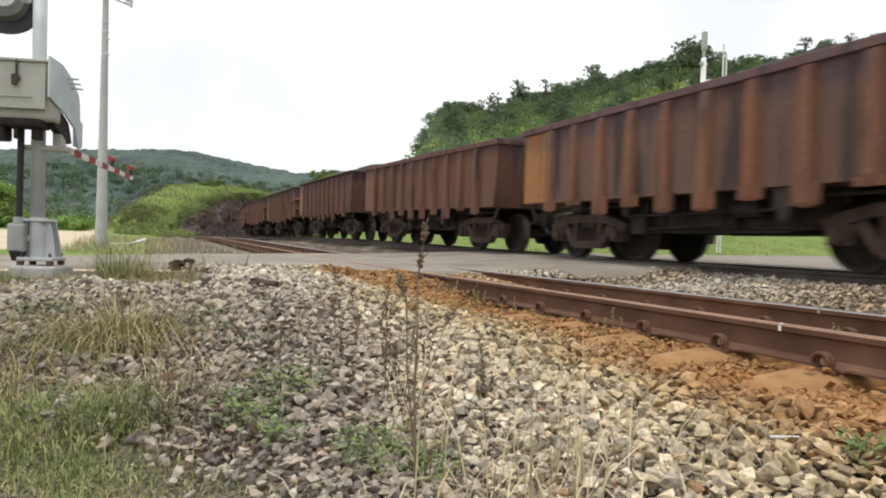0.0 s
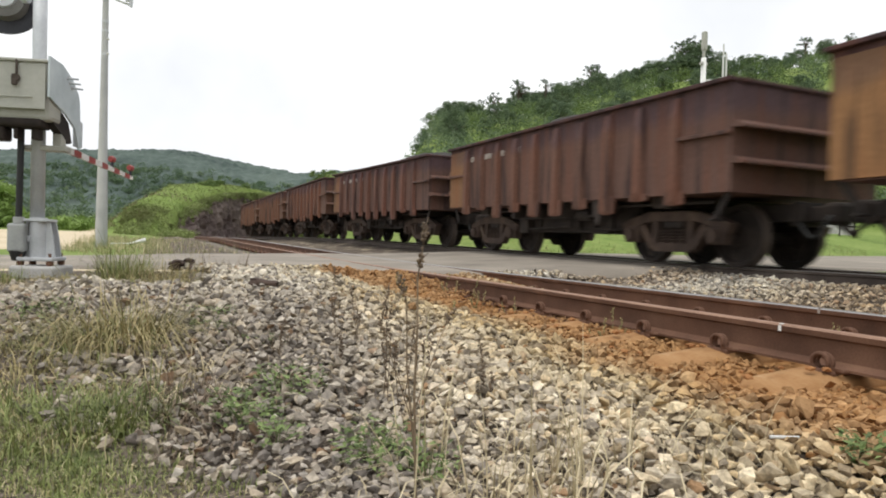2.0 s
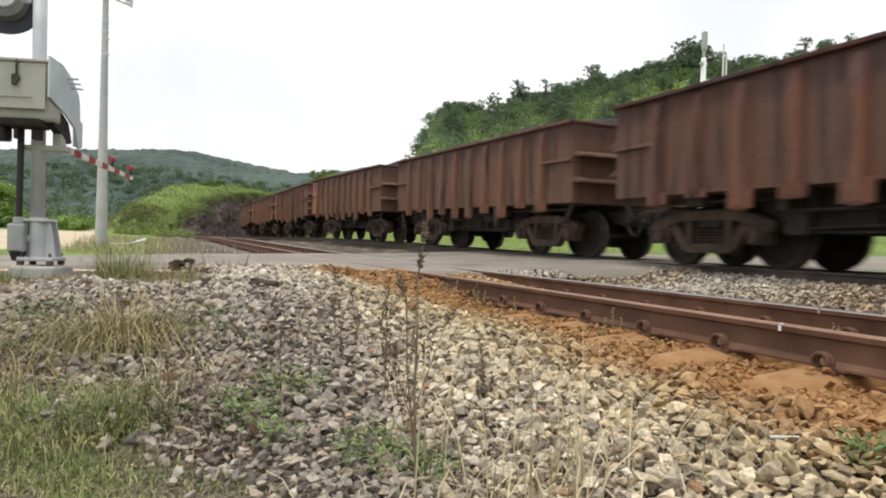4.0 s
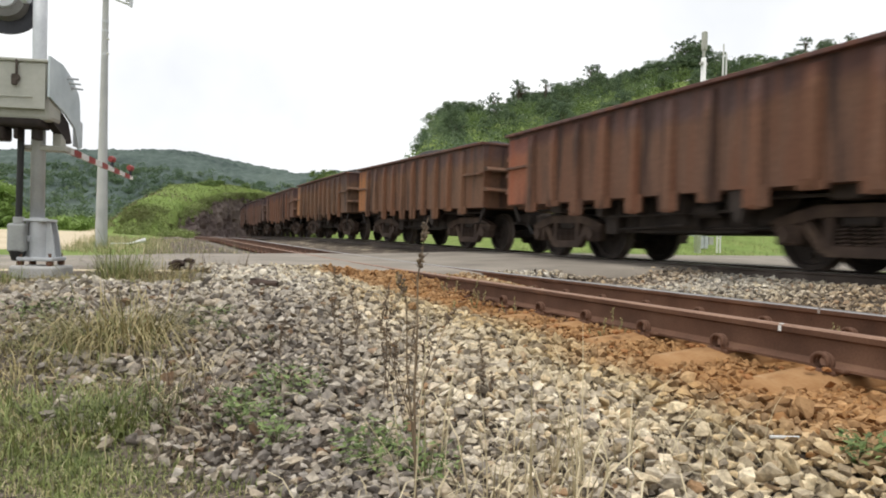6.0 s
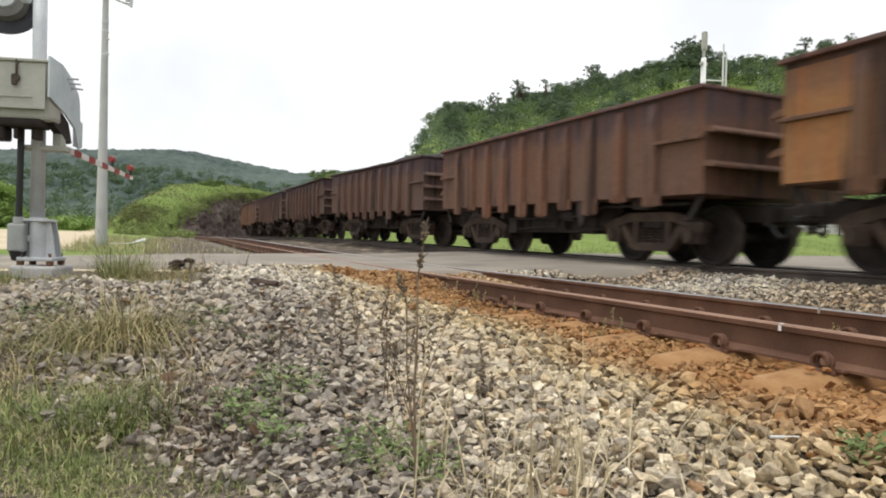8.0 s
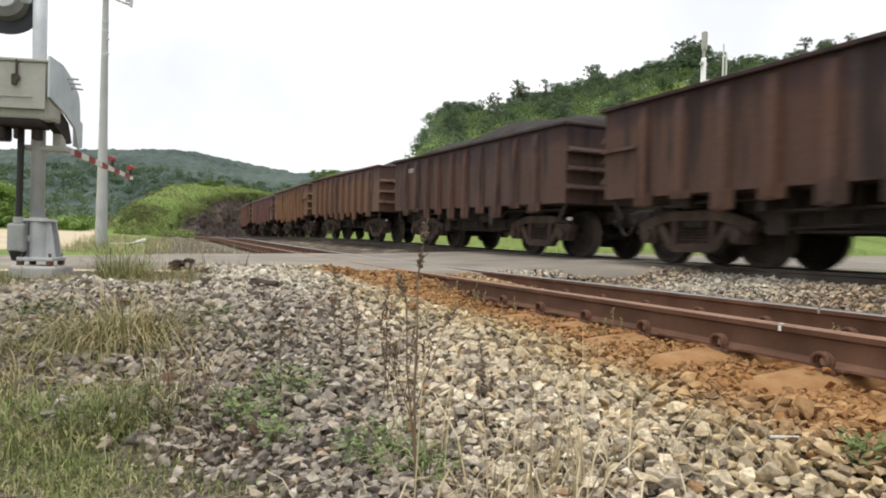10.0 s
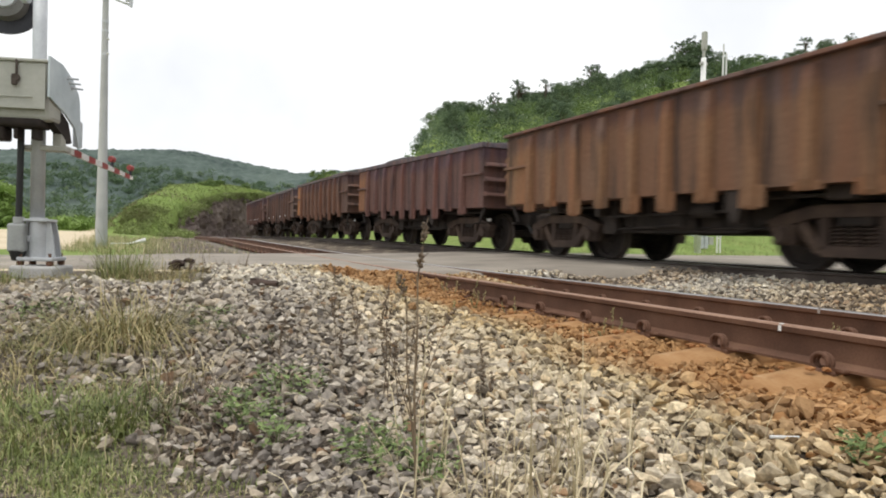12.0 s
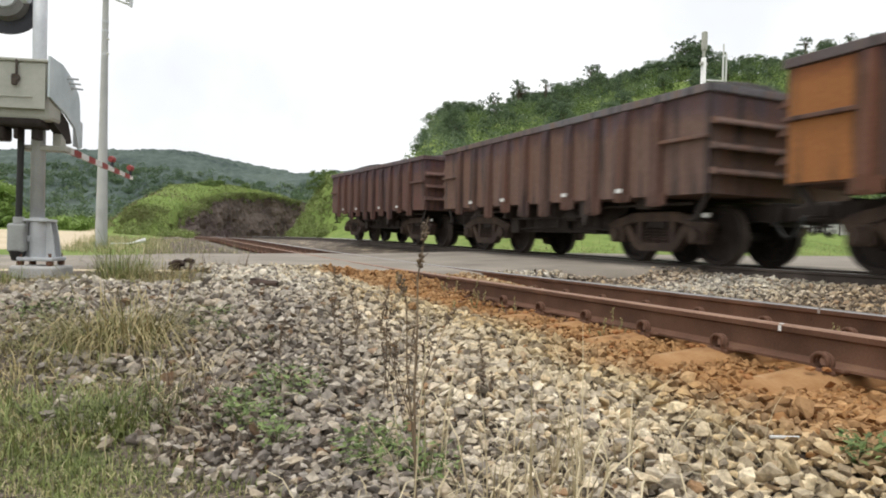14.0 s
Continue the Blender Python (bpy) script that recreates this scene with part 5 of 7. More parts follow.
def tall_weed():
    """Dead weed with a bent main stem, seed clusters near its tip, and thinner side stems."""
    rnd = random.Random(51)
    x, y = 0.58, 1.43
    z0 = float(ground_z(x, y))
    root = thing("dry_weed", None, "tall brown dead weed with seed heads in the ballast", "weed", pose(x, y, z0))
    stems = (
        ("stalk", M_STALK, 0.0033, [(-0.003, -0.29), (-0.013, 0.005), (-0.012, 0.166), (-0.009, 0.287), (-0.005, 0.334), (0.006, 0.408)], 60),
        ("stalk", M_STALK, 0.0026, [(-0.006, -0.16), (-0.031, 0.073), (-0.04, 0.22), (-0.06, 0.29)], 26),
        ("straw", M_STRAW, 0.0024, [(-0.012, -0.29), (0.001, -0.023), (0.016, 0.20)], 6),
        ("stalk", M_STALK, 0.0016, [(-0.011, -0.076), (-0.077, 0.115), (-0.104, 0.195)], 14),
        ("stalk", M_STALK, 0.0016, [(-0.009, -0.023), (0.045, 0.137), (0.08, 0.21)], 14),
    )
    for name, material, r, way, heads in stems:
        bm = bmesh.new()
        pts = [Vector((a, rnd.uniform(-0.01, 0.01), b - z0)) for a, b in way]
        n = len(pts) - 1
        for k in range(n):
            rod(bm, pts[k], pts[k + 1], r * (1 - 0.6 * k / n), r * (1 - 0.6 * (k + 1) / n), 6, False)
            if heads > 10 and k > 0:
                for _ in range(3):
                    q = pts[k].lerp(pts[k + 1], rnd.random())
                    e = q + Vector((rnd.uniform(-1, 1), rnd.uniform(-1, 1), rnd.uniform(0.4, 1.4))).normalized() * rnd.uniform(0.012, 0.03)
                    rod(bm, q, e, r * 0.4, r * 0.2, 4, False)
        tip, before = pts[-1], pts[-2]
        for k in range(heads):
            # two clusters on the main stem, one on the others
            u = rnd.uniform(0.55, 1.0) if k % 3 else (rnd.uniform(-0.25, 0.15) if heads > 50 else rnd.uniform(0.4, 1))
            c = before.lerp(tip, u) + Vector((rnd.gauss(0, 1), rnd.gauss(0, 1), rnd.gauss(0, 1))) * 0.0045
            bmesh.ops.create_icosphere(bm, subdivisions=1, radius=rnd.uniform(0.0025, 0.0055), matrix=Matrix.Translation(c))
        part(name, bm_mesh(name, bm, material), root)


tall_weed()
weed(0.86, 2.35, 5, 0.45, 0.2, 52, "dry branching weed among the stones", lean=0.15)
for i, (wx, wy, wh) in enumerate(((1.0, 3.4, 0.34), (1.12, 4.3, 0.36), (1.2, 3.5, 0.36), (0.82, 3.0, 0.3), (1.05, 2.6, 0.3), (1.25, 2.3, 0.26), (0.55, 3.2, 0.25), (4.0, 2.95, 0.22))):
    weed(wx, wy, 3, wh, 0.12, 60 + i, "thin dry weed standing in the ballast", lean=0.15, thick=0.0022)
for i, (wx, wy, wh) in enumerate(((2.72, 3.35, 0.22), (2.62, 3.4, 0.16), (3.28, 2.45, 0.24), (3.42, 2.3, 0.2), (2.7, 6.0, 0.24), (2.68, 5.3, 0.26), (2.66, 4.6, 0.2), (2.5, 4.9, 0.2), (2.1, 4.6, 0.3), (1.9, 5.2, 0.28), (1.7, 4.4, 0.26))):
    weed(wx, wy, 3, wh, 0.14, 700 + i, "thin dry weed beside the rusty rail", lean=0.35, thick=0.0017, material=M_SERE)
herb(0.60, 1.78, 260, 0.14, 0.10, 81)
herb(0.70, 1.62, 70, 0.09, 0.08, 82)
herb(0.50, 2.62, 240, 0.16, 0.11, 83)
herb(0.29, 2.3, 280, 0.13, 0.10, 84)
herb(0.36, 2.05, 60, 0.08, 0.07, 85)
herb(0.28, 3.9, 180, 0.14, 0.07, 86)
herb(0.52, 3.5, 50, 0.13, 0.07, 87)
herb(-0.62, 4.5, 220, 0.22, 0.10, 88)
herb(0.33, 4.3, 200, 0.14, 0.08, 90)
herb(1.88, 1.19, 260, 0.08, 0.09, 89, "small fresh green weed on the ochre ballast")
tuft(0.45, 3.4, 90, 0.35, 0.14, M_STALK, 43, "withered brown grass over the stones", lean=0.8)
tuft(0.18, 2.9, 120, 0.25, 0.16, M_STRAW, 44, "withered straw over the stones", lean=0.8)
tuft(0.6, 2.9, 60, 0.3, 0.14, M_STALK, 45, "withered brown grass over the stones", lean=0.8)
for i, (wx, wy, n, h, ln) in enumerate(((0.46, 1.45, 9, 0.26, 1.0), (0.66, 1.5, 9, 0.32, 0.5), (0.78, 1.42, 10, 0.28, 0.4), (0.88, 1.40, 12, 0.24, 0.35), (1.0, 1.5, 10, 0.28, 0.3), (0.95, 1.62, 8, 0.26, 0.4), (1.12, 1.62, 8, 0.3, 0.3), (0.72, 1.75, 9, 0.38, 0.3), (1.5, 1.3, 5, 0.2, 0.4), (0.3, 1.5, 10, 0.2, 0.9), (1.3, 1.4, 5, 0.24, 0.4))):
    tuft(wx, wy, n, 0.09, h, M_STRAW, 100 + 3 * i, "few long dry straw blades over the stones", lean=ln, width=0.004)

for i, (wx, wy, n, h, ln) in enumerate(((0.92, 1.30, 12, 0.30, 0.45), (1.02, 1.34, 12, 0.26, 0.4), (1.08, 1.45, 10, 0.30, 0.3), (0.84, 1.30, 10, 0.22, 0.6), (1.18, 1.38, 9, 0.26, 0.4), (0.74, 1.32, 8, 0.24, 0.6), (1.28, 1.55, 7, 0.28, 0.3), (1.4, 1.38, 6, 0.24, 0.4), (0.56, 1.42, 7, 0.24, 0.9), (1.62, 1.42, 5, 0.22, 0.4))):
    tuft(wx, wy, n, 0.08, h, M_STRAW, 300 + 3 * i, "few long dry straw blades over the stones", lean=ln, width=0.005)
tuft(0.1, 2.55, 260, 0.16, 0.10, M_STALK, 401, "brown dead leaves and stems beside the grass", lean=0.8)
tuft(0.2, 2.2, 200, 0.18, 0.08, M_STALK, 402, "brown dead leaves and stems beside the grass", lean=0.9)
tuft(0.32, 2.75, 160, 0.2, 0.08, M_STALK, 403, "brown dead leaves and stems over the stones", lean=0.9)
tuft(-1.2, 6.35, 220, 0.2, 0.12, M_GRASS, 404, "green grass in front of the gate's foundation", lean=0.4)
tuft(-0.75, 6.5, 160, 0.25, 0.10, M_SERE, 405, "dry grass beside the gate's foundation", lean=0.5)
tuft(0.15, 6.6, 200, 0.35, 0.14, M_SERE, 406, "withered brown grass beside the road", lean=0.5)
# brown litter and half-dry grass over the old stones of the slope
for i, (wx, wy, n, r, h, m) in enumerate(((0.42, 3.5, 260, 0.35, 0.09, M_STALK), (0.6, 4.0, 220, 0.35, 0.08, M_STALK), (0.2, 3.2, 260, 0.3, 0.08, M_STALK), (0.1, 4.4, 160, 0.35, 0.09, M_STALK), (0.75, 3.3, 160, 0.3, 0.08, M_STALK), (-0.42, 3.15, 260, 0.3, 0.12, M_SERE), (-0.05, 2.95, 240, 0.22, 0.12, M_SERE), (-0.65, 3.5, 220, 0.3, 0.14, M_SERE), (-0.7, 4.2, 200, 0.35, 0.12, M_SERE))):
    tuft(wx, wy, n, r, h, m, 600 + 3 * i, "brown dead leaves and stems over the stones" if m == M_STALK else "half-dry grass on the stony slope", lean=0.9, width=0.005)
for i, (wx, wy, n, r, h, m) in enumerate(((-0.6, 6.2, 240, 0.3, 0.10, M_SERE), (-0.15, 6.15, 240, 0.35, 0.09, M_SERE), (-0.35, 6.05, 120, 0.3, 0.09, M_GRASS), (0.25, 6.2, 160, 0.3, 0.09, M_SERE), (-1.0, 6.1, 200, 0.3, 0.08, M_STRAW), (-1.5, 6.2, 160, 0.35, 0.1, M_GRASS))):
    tuft(wx, wy, n, r, h, m, 500 + 3 * i, "low dry grass on the earth beside the road" if m != M_GRASS else "low green grass on the earth beside the road", lean=0.7)



# ---------------------------------------------------------------- trees and woods
def foliage(centers, radii, per, leaf, seed, material, name="leaves"):
    """Leaf quads on and in lumps."""
    rng = np.random.default_rng(seed)
    c = np.repeat(np.asarray(centers, float), per, 0)
    r = np.repeat(np.asarray(radii, float), per)
    n = len(c)
    d = rng.normal(0, 1, (n, 3))
    d /= np.linalg.norm(d, axis=1)[:, None]
    p = c + d * (r * rng.uniform(0.55, 1.08, n))[:, None] * np.array([1, 1, 0.75])
    u = rng.normal(0, 1, (n, 3))
    u /= np.linalg.norm(u, axis=1)[:, None]
    w = np.cross(u, d + 0.3 * rng.normal(0, 1, (n, 3)))
    w /= np.linalg.norm(w, axis=1)[:, None] + 1e-6
    s = leaf * rng.uniform(0.6, 1.4, n)[:, None]
    V = np.stack([p - u * s, p - w * s * 0.6, p + u * s, p + w * s * 0.6], 1)
    F = np.arange(4 * n).reshape(-1, 4)
    return mesh_of(name, V.reshape(-1, 3).tolist(), F.tolist(), material)


def tree_kind(seed, height, crown_r, crown_h, lumps, per, leaf, material, sparse=False):
    """Trunk with limbs, and a crown of leaf lumps round the limbs' ends."""
    rnd = random.Random(seed)
    bm = bmesh.new()
    th = height - crown_h * 0.75
    p, top = Vector((0, 0, -0.5)), Vector((rnd.uniform(-0.3, 0.3), rnd.uniform(-0.3, 0.3), th))
    rod(bm, p, top, 0.035 * height, 0.02 * height, 8)
    cs, rs = [], []
    for i in range(lumps):
        a, k = rnd.uniform(0, 6.28), rnd.uniform(0, 1)
        rr = crown_r * math.sqrt(rnd.uniform(0.05, 1)) * (1 - 0.55 * max(0, k - 0.4))
        c = Vector((rr * math.cos(a), rr * math.sin(a), height - crown_h + crown_h * k))
        cs.append(c[:])
        rs.append(rnd.uniform(0.15, 0.30) * crown_r * (0.7 if sparse else 1))
        if i % (3 if sparse else 8) == 0:
            rod(bm, top - Vector((0, 0, rnd.uniform(0, 0.3) * th)), c, 0.012 * height, 0.004 * height, 5, False)
    return bm_mesh("trunk", bm, M_BARK), foliage(cs, rs, per, leaf, seed, material, "crown")


TREES = [tree_kind(1, 7.5, 3.2, 5.2, 90, 80, 0.12, M_LEAF), tree_kind(2, 6.0, 2.6, 4.5, 80, 80, 0.115, M_LEAF), tree_kind(3, 8.5, 2.2, 2.6, 34, 46, 0.11, M_LEAF, True),
         tree_kind(4, 5.0, 2.8, 4.2, 85, 80, 0.115, M_LEAF), tree_kind(5, 9.0, 1.7, 1.9, 24, 36, 0.11, M_LEAF, True), tree_kind(6, 4.0, 2.2, 3.4, 70, 70, 0.10, M_LEAF2)]


def plant_tree(i, x, y, size, turn, label="leafy tropical tree on the wooded hillside"):
    trunk, crown = TREES[i]
    root = thing("tree", None, label, "tree", Matrix.Translation((x, y, float(land(x, y)))) @ Matrix.Rotation(turn, 4, "Z") @ Matrix.Scale(size, 4), group="trees on the hillside")
    part("trunk", trunk, root)
    part("crown", crown, root)


# height of the rock face along the bend
ROCK_TOP = np.array([(62, -0.8), (66, 0.2), (69, 2.4), (76, 4.0), (84, 5.4), (92, 6.3), (100, 6.8), (108, 6.7), (125, 6.2), (140, 6.0)])
# height of the tree tops along the crest
CANOPY = np.array([(14, 20), (15.6, 24.5), (17.4, 27), (20, 29), (24, 30.6), (25.6, 31), (27.2, 29.2), (28.3, 28.3), (33.5, 29.0), (34.8, 31.5), (36, 33), (40, 34), (44, 34.9), (48, 35.2), (52, 36.5), (56, 37.6), (60, 38.9), (64, 39.9), (68, 41.6), (72, 43.3), (74, 43.6), (76, 41.7), (80, 41), (84, 41.1), (88, 42), (92, 43), (96, 44.5), (104, 45.3), (112, 46.1), (170, 50)])
KIND_HEIGHT = (7.5, 6.0, 8.5, 5.0, 9.0, 4.0)


def crest_tree(kind, s, t, top, turn, label="leafy tropical tree on the crest of the hill"):
    x, y = 38 + s * 0.913 - t * 0.408, 137 - s * 0.408 - t * 0.913
    size = (top - float(land(x, y))) / KIND_HEIGHT[kind]
    plant_tree(kind, x, y, min(1.45, max(0.3, size)), turn, label)


def build_woods():
    rnd = random.Random(8)
    # trees along the crest; their tops rise and fall with it
    for k in range(150):
        s = 15.4 + 150 * (k + rnd.uniform(0, 0.9)) / 150
        t = rnd.uniform(-3, 5)
        kind = rnd.choice((0, 1, 1, 3))
        crest_tree(kind, s, t, float(np.interp(s, CANOPY[:, 0], CANOPY[:, 1])) * rnd.uniform(0.935, 1.0), rnd.uniform(0, 6.28))
    # lone airy trees that stand above the rest
    for s, top, kind in ((28.3, 31.0, 4), (30.9, 32.3, 2), (35.8, 35.3, 4), (36.6, 34.6, 2), (41.7, 35.6, 4), (51.5, 39.0, 2), (52.6, 38.6, 4), (70.5, 44.5, 2), (73.6, 45.2, 2), (97, 46.0, 2), (106.5, 46.8, 2)):
        crest_tree(kind, s, 1.0, top, s, "tall thin-crowned tree standing above the hillside woods")
    for k in range(70):
        s, t = rnd.uniform(22, 150), rnd.uniform(16, 55)
        x, y = 38 + s * 0.913 - t * 0.408, 137 - s * 0.408 - t * 0.913
        plant_tree(rnd.choice((0, 1, 3)), x, y, rnd.uniform(0.5, 0.8), rnd.uniform(0, 6.28))
    # shrubs and low trees over the slope
    rng = np.random.default_rng(17)
    n = 1500
    s, t = rng.uniform(-14, 190, n), 78 * rng.uniform(0, 1, n) ** 0.8
    x, y = 38 + s * 0.913 - t * 0.408, 137 - s * 0.408 - t * 0.913
    z = land(x, y)
    g = path_gap(x, y)
    ok = (z > 2.0) & ((g > 9) | (y < 40)) & (s > 15.5)
    x, y, z, s = x[ok], y[ok], z[ok], s[ok]
    r = rng.uniform(1.2, 3.2, len(x)) * np.where(s < 19, 0.5, 1.0)
    half = rng.uniform(0, 1, len(x)) < np.where(s < 24, 0.85, 0.4)
    for pick, m, sd in ((half, M_LEAF, 5), (~half, M_LEAF2, 6)):
        me = foliage(np.stack([x, y, z + r * 0.6], -1)[pick], r[pick], 230, 0.15, sd, m)
        thing("woods", me, "dense green scrub and young trees on the slope", "woods", kind="stuff")
    # scrub on the bank inside the bend and on the cut mound
    n = 2600
    x, y = rng.uniform(8, 30, n), rng.uniform(44, 84, n)
    g, z = path_gap(x, y), land(x, y)
    ok = (g > 2.6) & (z > 0.2)
    x, y, z = x[ok], y[ok], z[ok]
    r = rng.uniform(0.2, 0.6, len(x))
    thing("woods", foliage(np.stack([x, y, z + r * 0.4], -1), r, 60, 0.075, 9, M_LEAF3), "light green shrubs on the railway bank", "shrubs", kind="stuff")
    n = 16000
    x, y = rng.uniform(-9, 32, n), rng.uniform(56, 128, n)
    g, z = path_gap(x, y), land(x, y)
    ok = (g < -8.0) & (g > -22) & (z > 0.6)
    x, y, z = x[ok], y[ok], z[ok]
    r = rng.uniform(0.15, 0.42, len(x))
    for k in range(2):
        px, py = x + rng.normal(0, 0.5, len(x)), y + rng.normal(0, 0.5, len(x))
        c = len(px)
        thing("grass", blades("grass", px, py, land(px, py) - 0.05, 0.42 * rng.lognormal(0, 0.35, c), rng.uniform(0.05, 0.11, c), np.abs(rng.normal(0.9, 0.3, c)), 90 + k, M_LEAF3), "tall light green grass draped over the cut mound", "grass", kind="stuff")
    fold = np.array([noise.noise((float(a) * 0.22, float(c) * 0.22, 2.0)) for a, c in zip(x, y)]) > 0.6
    thing("woods", foliage(np.stack([x, y, z + r * 0.1], -1)[fold], r[fold] * 0.8, 34, 0.075, 10, M_LEAF3), "low green scrub in the folds of the cut mound", "shrubs", kind="stuff")
    patch = np.array([noise.noise((float(a) * 0.16, float(c) * 0.16, 7.0)) for a, c in zip(x, y)]) > 0.34
    bx, by = x[patch], y[patch]
    thing("grass", blades("grass", bx, by, land(bx, by), 0.5 * rng.lognormal(0, 0.3, len(bx)), rng.uniform(0.06, 0.12, len(bx)), np.abs(rng.normal(0.8, 0.3, len(bx))), 95, M_STALK), "brown withered grass in patches on the cut mound", "grass", kind="stuff")
    # turf hanging over the top of the rock face
    q = 700
    a = rng.uniform(0.17, 0.66, q)
    top = np.interp(BEND + RADIUS * a, ROCK_TOP[:, 0], ROCK_TOP[:, 1])
    rad, r = RADIUS + 7.75 + rng.normal(0, 0.35, q), rng.uniform(0.15, 0.5, q)
    c = np.stack([X2 - 0.45 + RADIUS - rad * np.cos(a), BEND + rad * np.sin(a), top + 0.1 - rng.exponential(0.28, q)], -1)
    thing("woods", foliage(c, r, 44, 0.075, 15, M_LEAF3), "grass and creepers hanging over the rock face", "shrubs", kind="stuff")
    for bx, by, br in ((6.0, 93.0, 0.9), (7.0, 94.5, 0.7), (8.6, 99.0, 0.5), (12.5, 103.5, 0.6)):
        c = np.array([(bx, by, float(land(bx, by)) + 0.5 * br)]) + rng.normal(0, 0.45 * br, (14, 3)) * (1, 1, 0.6)
        thing("bush", foliage(c, np.full(14, 0.4 * br), 60, 0.08, int(bx * 10), M_LEAF2), "low green bush on top of the cut mound", "bush")
    n = 260
    x, y = rng.uniform(-3, 3.2, n), rng.uniform(57, 69, n)
    g, z = path_gap(x, y), land(x, y)
    ok = (g < -5.6 - 0.05 * (y - 57))
    r = rng.uniform(0.2, 0.7, n)
    thing("woods", foliage(np.stack([x, y, z + r * 0.3], -1)[ok], r[ok], 60, 0.085, 14, M_LEAF3), "light green bushes at the foot of the rock face", "shrubs", kind="stuff")
    for x, y, i, sz in ((13.3, 58.0, 5, 0.5), (15.6, 63.0, 5, 0.45), (20.0, 80.0, 1, 0.34), (21.3, 80.6, 3, 0.36)):
        plant_tree(i, x, y, sz, x, "small leafy tree on the grassy bank")
    # tall bright bushes at the end of the sandy lot
    for bx, by, br, bh in ((-21.5, 116, 2.4, 6.6), (-23.5, 117, 3.0, 7.5), (-19.6, 115, 1.5, 3.6), (-26.5, 118, 3.0, 7.0)):
        c = np.array([(bx, by, float(land(bx, by)))]) + rng.uniform(-1, 1, (46, 3)) * (br * 0.7, br * 0.7, 0) + np.stack([np.zeros(46), np.zeros(46), bh * rng.uniform(0.05, 0.9, 46)], -1)
        thing("bush", foliage(c, rng.uniform(0.25, 0.5, 46) * br, 70, 0.26, int(-bx * 10), M_BRIGHT), "tall bright green bush behind the sandy lot", "bush")
    # belt of trees behind the sandy lot
    n = 900
    x, y = rng.uniform(-70, -7, n), rng.uniform(112, 175, n)
    z = land(x, y)
    r = rng.uniform(1.0, 2.4, n) * (0.7 + 0.6 * (y - 112) / 118)
    near = y < 135
    thing("woods", foliage(np.stack([x, y, z + r * 0.7], -1)[near], r[near], 110, 0.3, 12, M_BRIGHT), "bright green bushes behind the sandy lot", "bushes", kind="stuff")
    thing("woods", foliage(np.stack([x, y, z + r * 0.8], -1)[~near], r[~near] * 1.3, 110, 0.36, 13, M_LEAF), "dark green trees below the far hill", "woods", kind="stuff")


build_woods()


def build_far_hill():
    """Forested ridge across the valley: canopy relief over a long slope, haze in its colour."""
    ridge = np.array([(-700, 70), (-330, 108), (-200, 114), (-57, 117), (14, 121), (50, 117), (101, 105), (166, 91), (201, 94), (259, 98), (420, 90), (700, 60)], float)
    us, vs_ = np.linspace(-700, 700, 420), np.linspace(0, 1, 90)
    U, W = np.meshgrid(us, vs_)
    X = U
    crest_y = 985 - 0.44 * (U - 14)
    Y = crest_y - 560 * (1 - W)
    H = np.interp(U, ridge[:, 0], ridge[:, 1]) - 8
    Z = H * smooth(0.0, 1.0, W) ** 0.8
    wob = np.array([noise.noise((float(a) * 0.006, float(b) * 0.006, 1.0)) for a, b in zip(X.ravel(), Y.ravel())]).reshape(X.shape)
    fine = np.array([noise.noise((float(a) * 0.09, float(b) * 0.09, 3.0)) for a, b in zip(X.ravel(), Y.ravel())]).reshape(X.shape)
    Z = Z + 14 * wob * np.sin(np.pi * W) + 5.0 * np.abs(fine) + np.random.default_rng(2).uniform(0, 2.2, X.shape)
    # single crowns that stand out on its lower slope
    rng = np.random.default_rng(41)
    i, j = rng.integers(2, 46, 1500), rng.integers(95, 270, 1500)
    r = rng.uniform(3.0, 6.5, 1500)
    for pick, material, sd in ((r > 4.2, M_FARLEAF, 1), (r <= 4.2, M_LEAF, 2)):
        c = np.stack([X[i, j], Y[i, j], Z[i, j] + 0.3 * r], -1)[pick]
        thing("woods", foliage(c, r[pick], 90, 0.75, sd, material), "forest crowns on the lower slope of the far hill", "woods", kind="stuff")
    n, m = X.shape
    idx = np.arange(n * m).reshape(n, m)
    f = np.stack([idx[:-1, :-1], idx[:-1, 1:], idx[1:, 1:], idx[1:, :-1]], -1).reshape(-1, 4)
    v = np.stack([X, Y, Z], -1).reshape(-1, 3)
    thing("far_hill", mesh_of("far_hill", v.tolist(), f.tolist(), M_FAR_HAZED), "forested hill ridge across the valley", "hill", kind="structure")


build_far_hill()


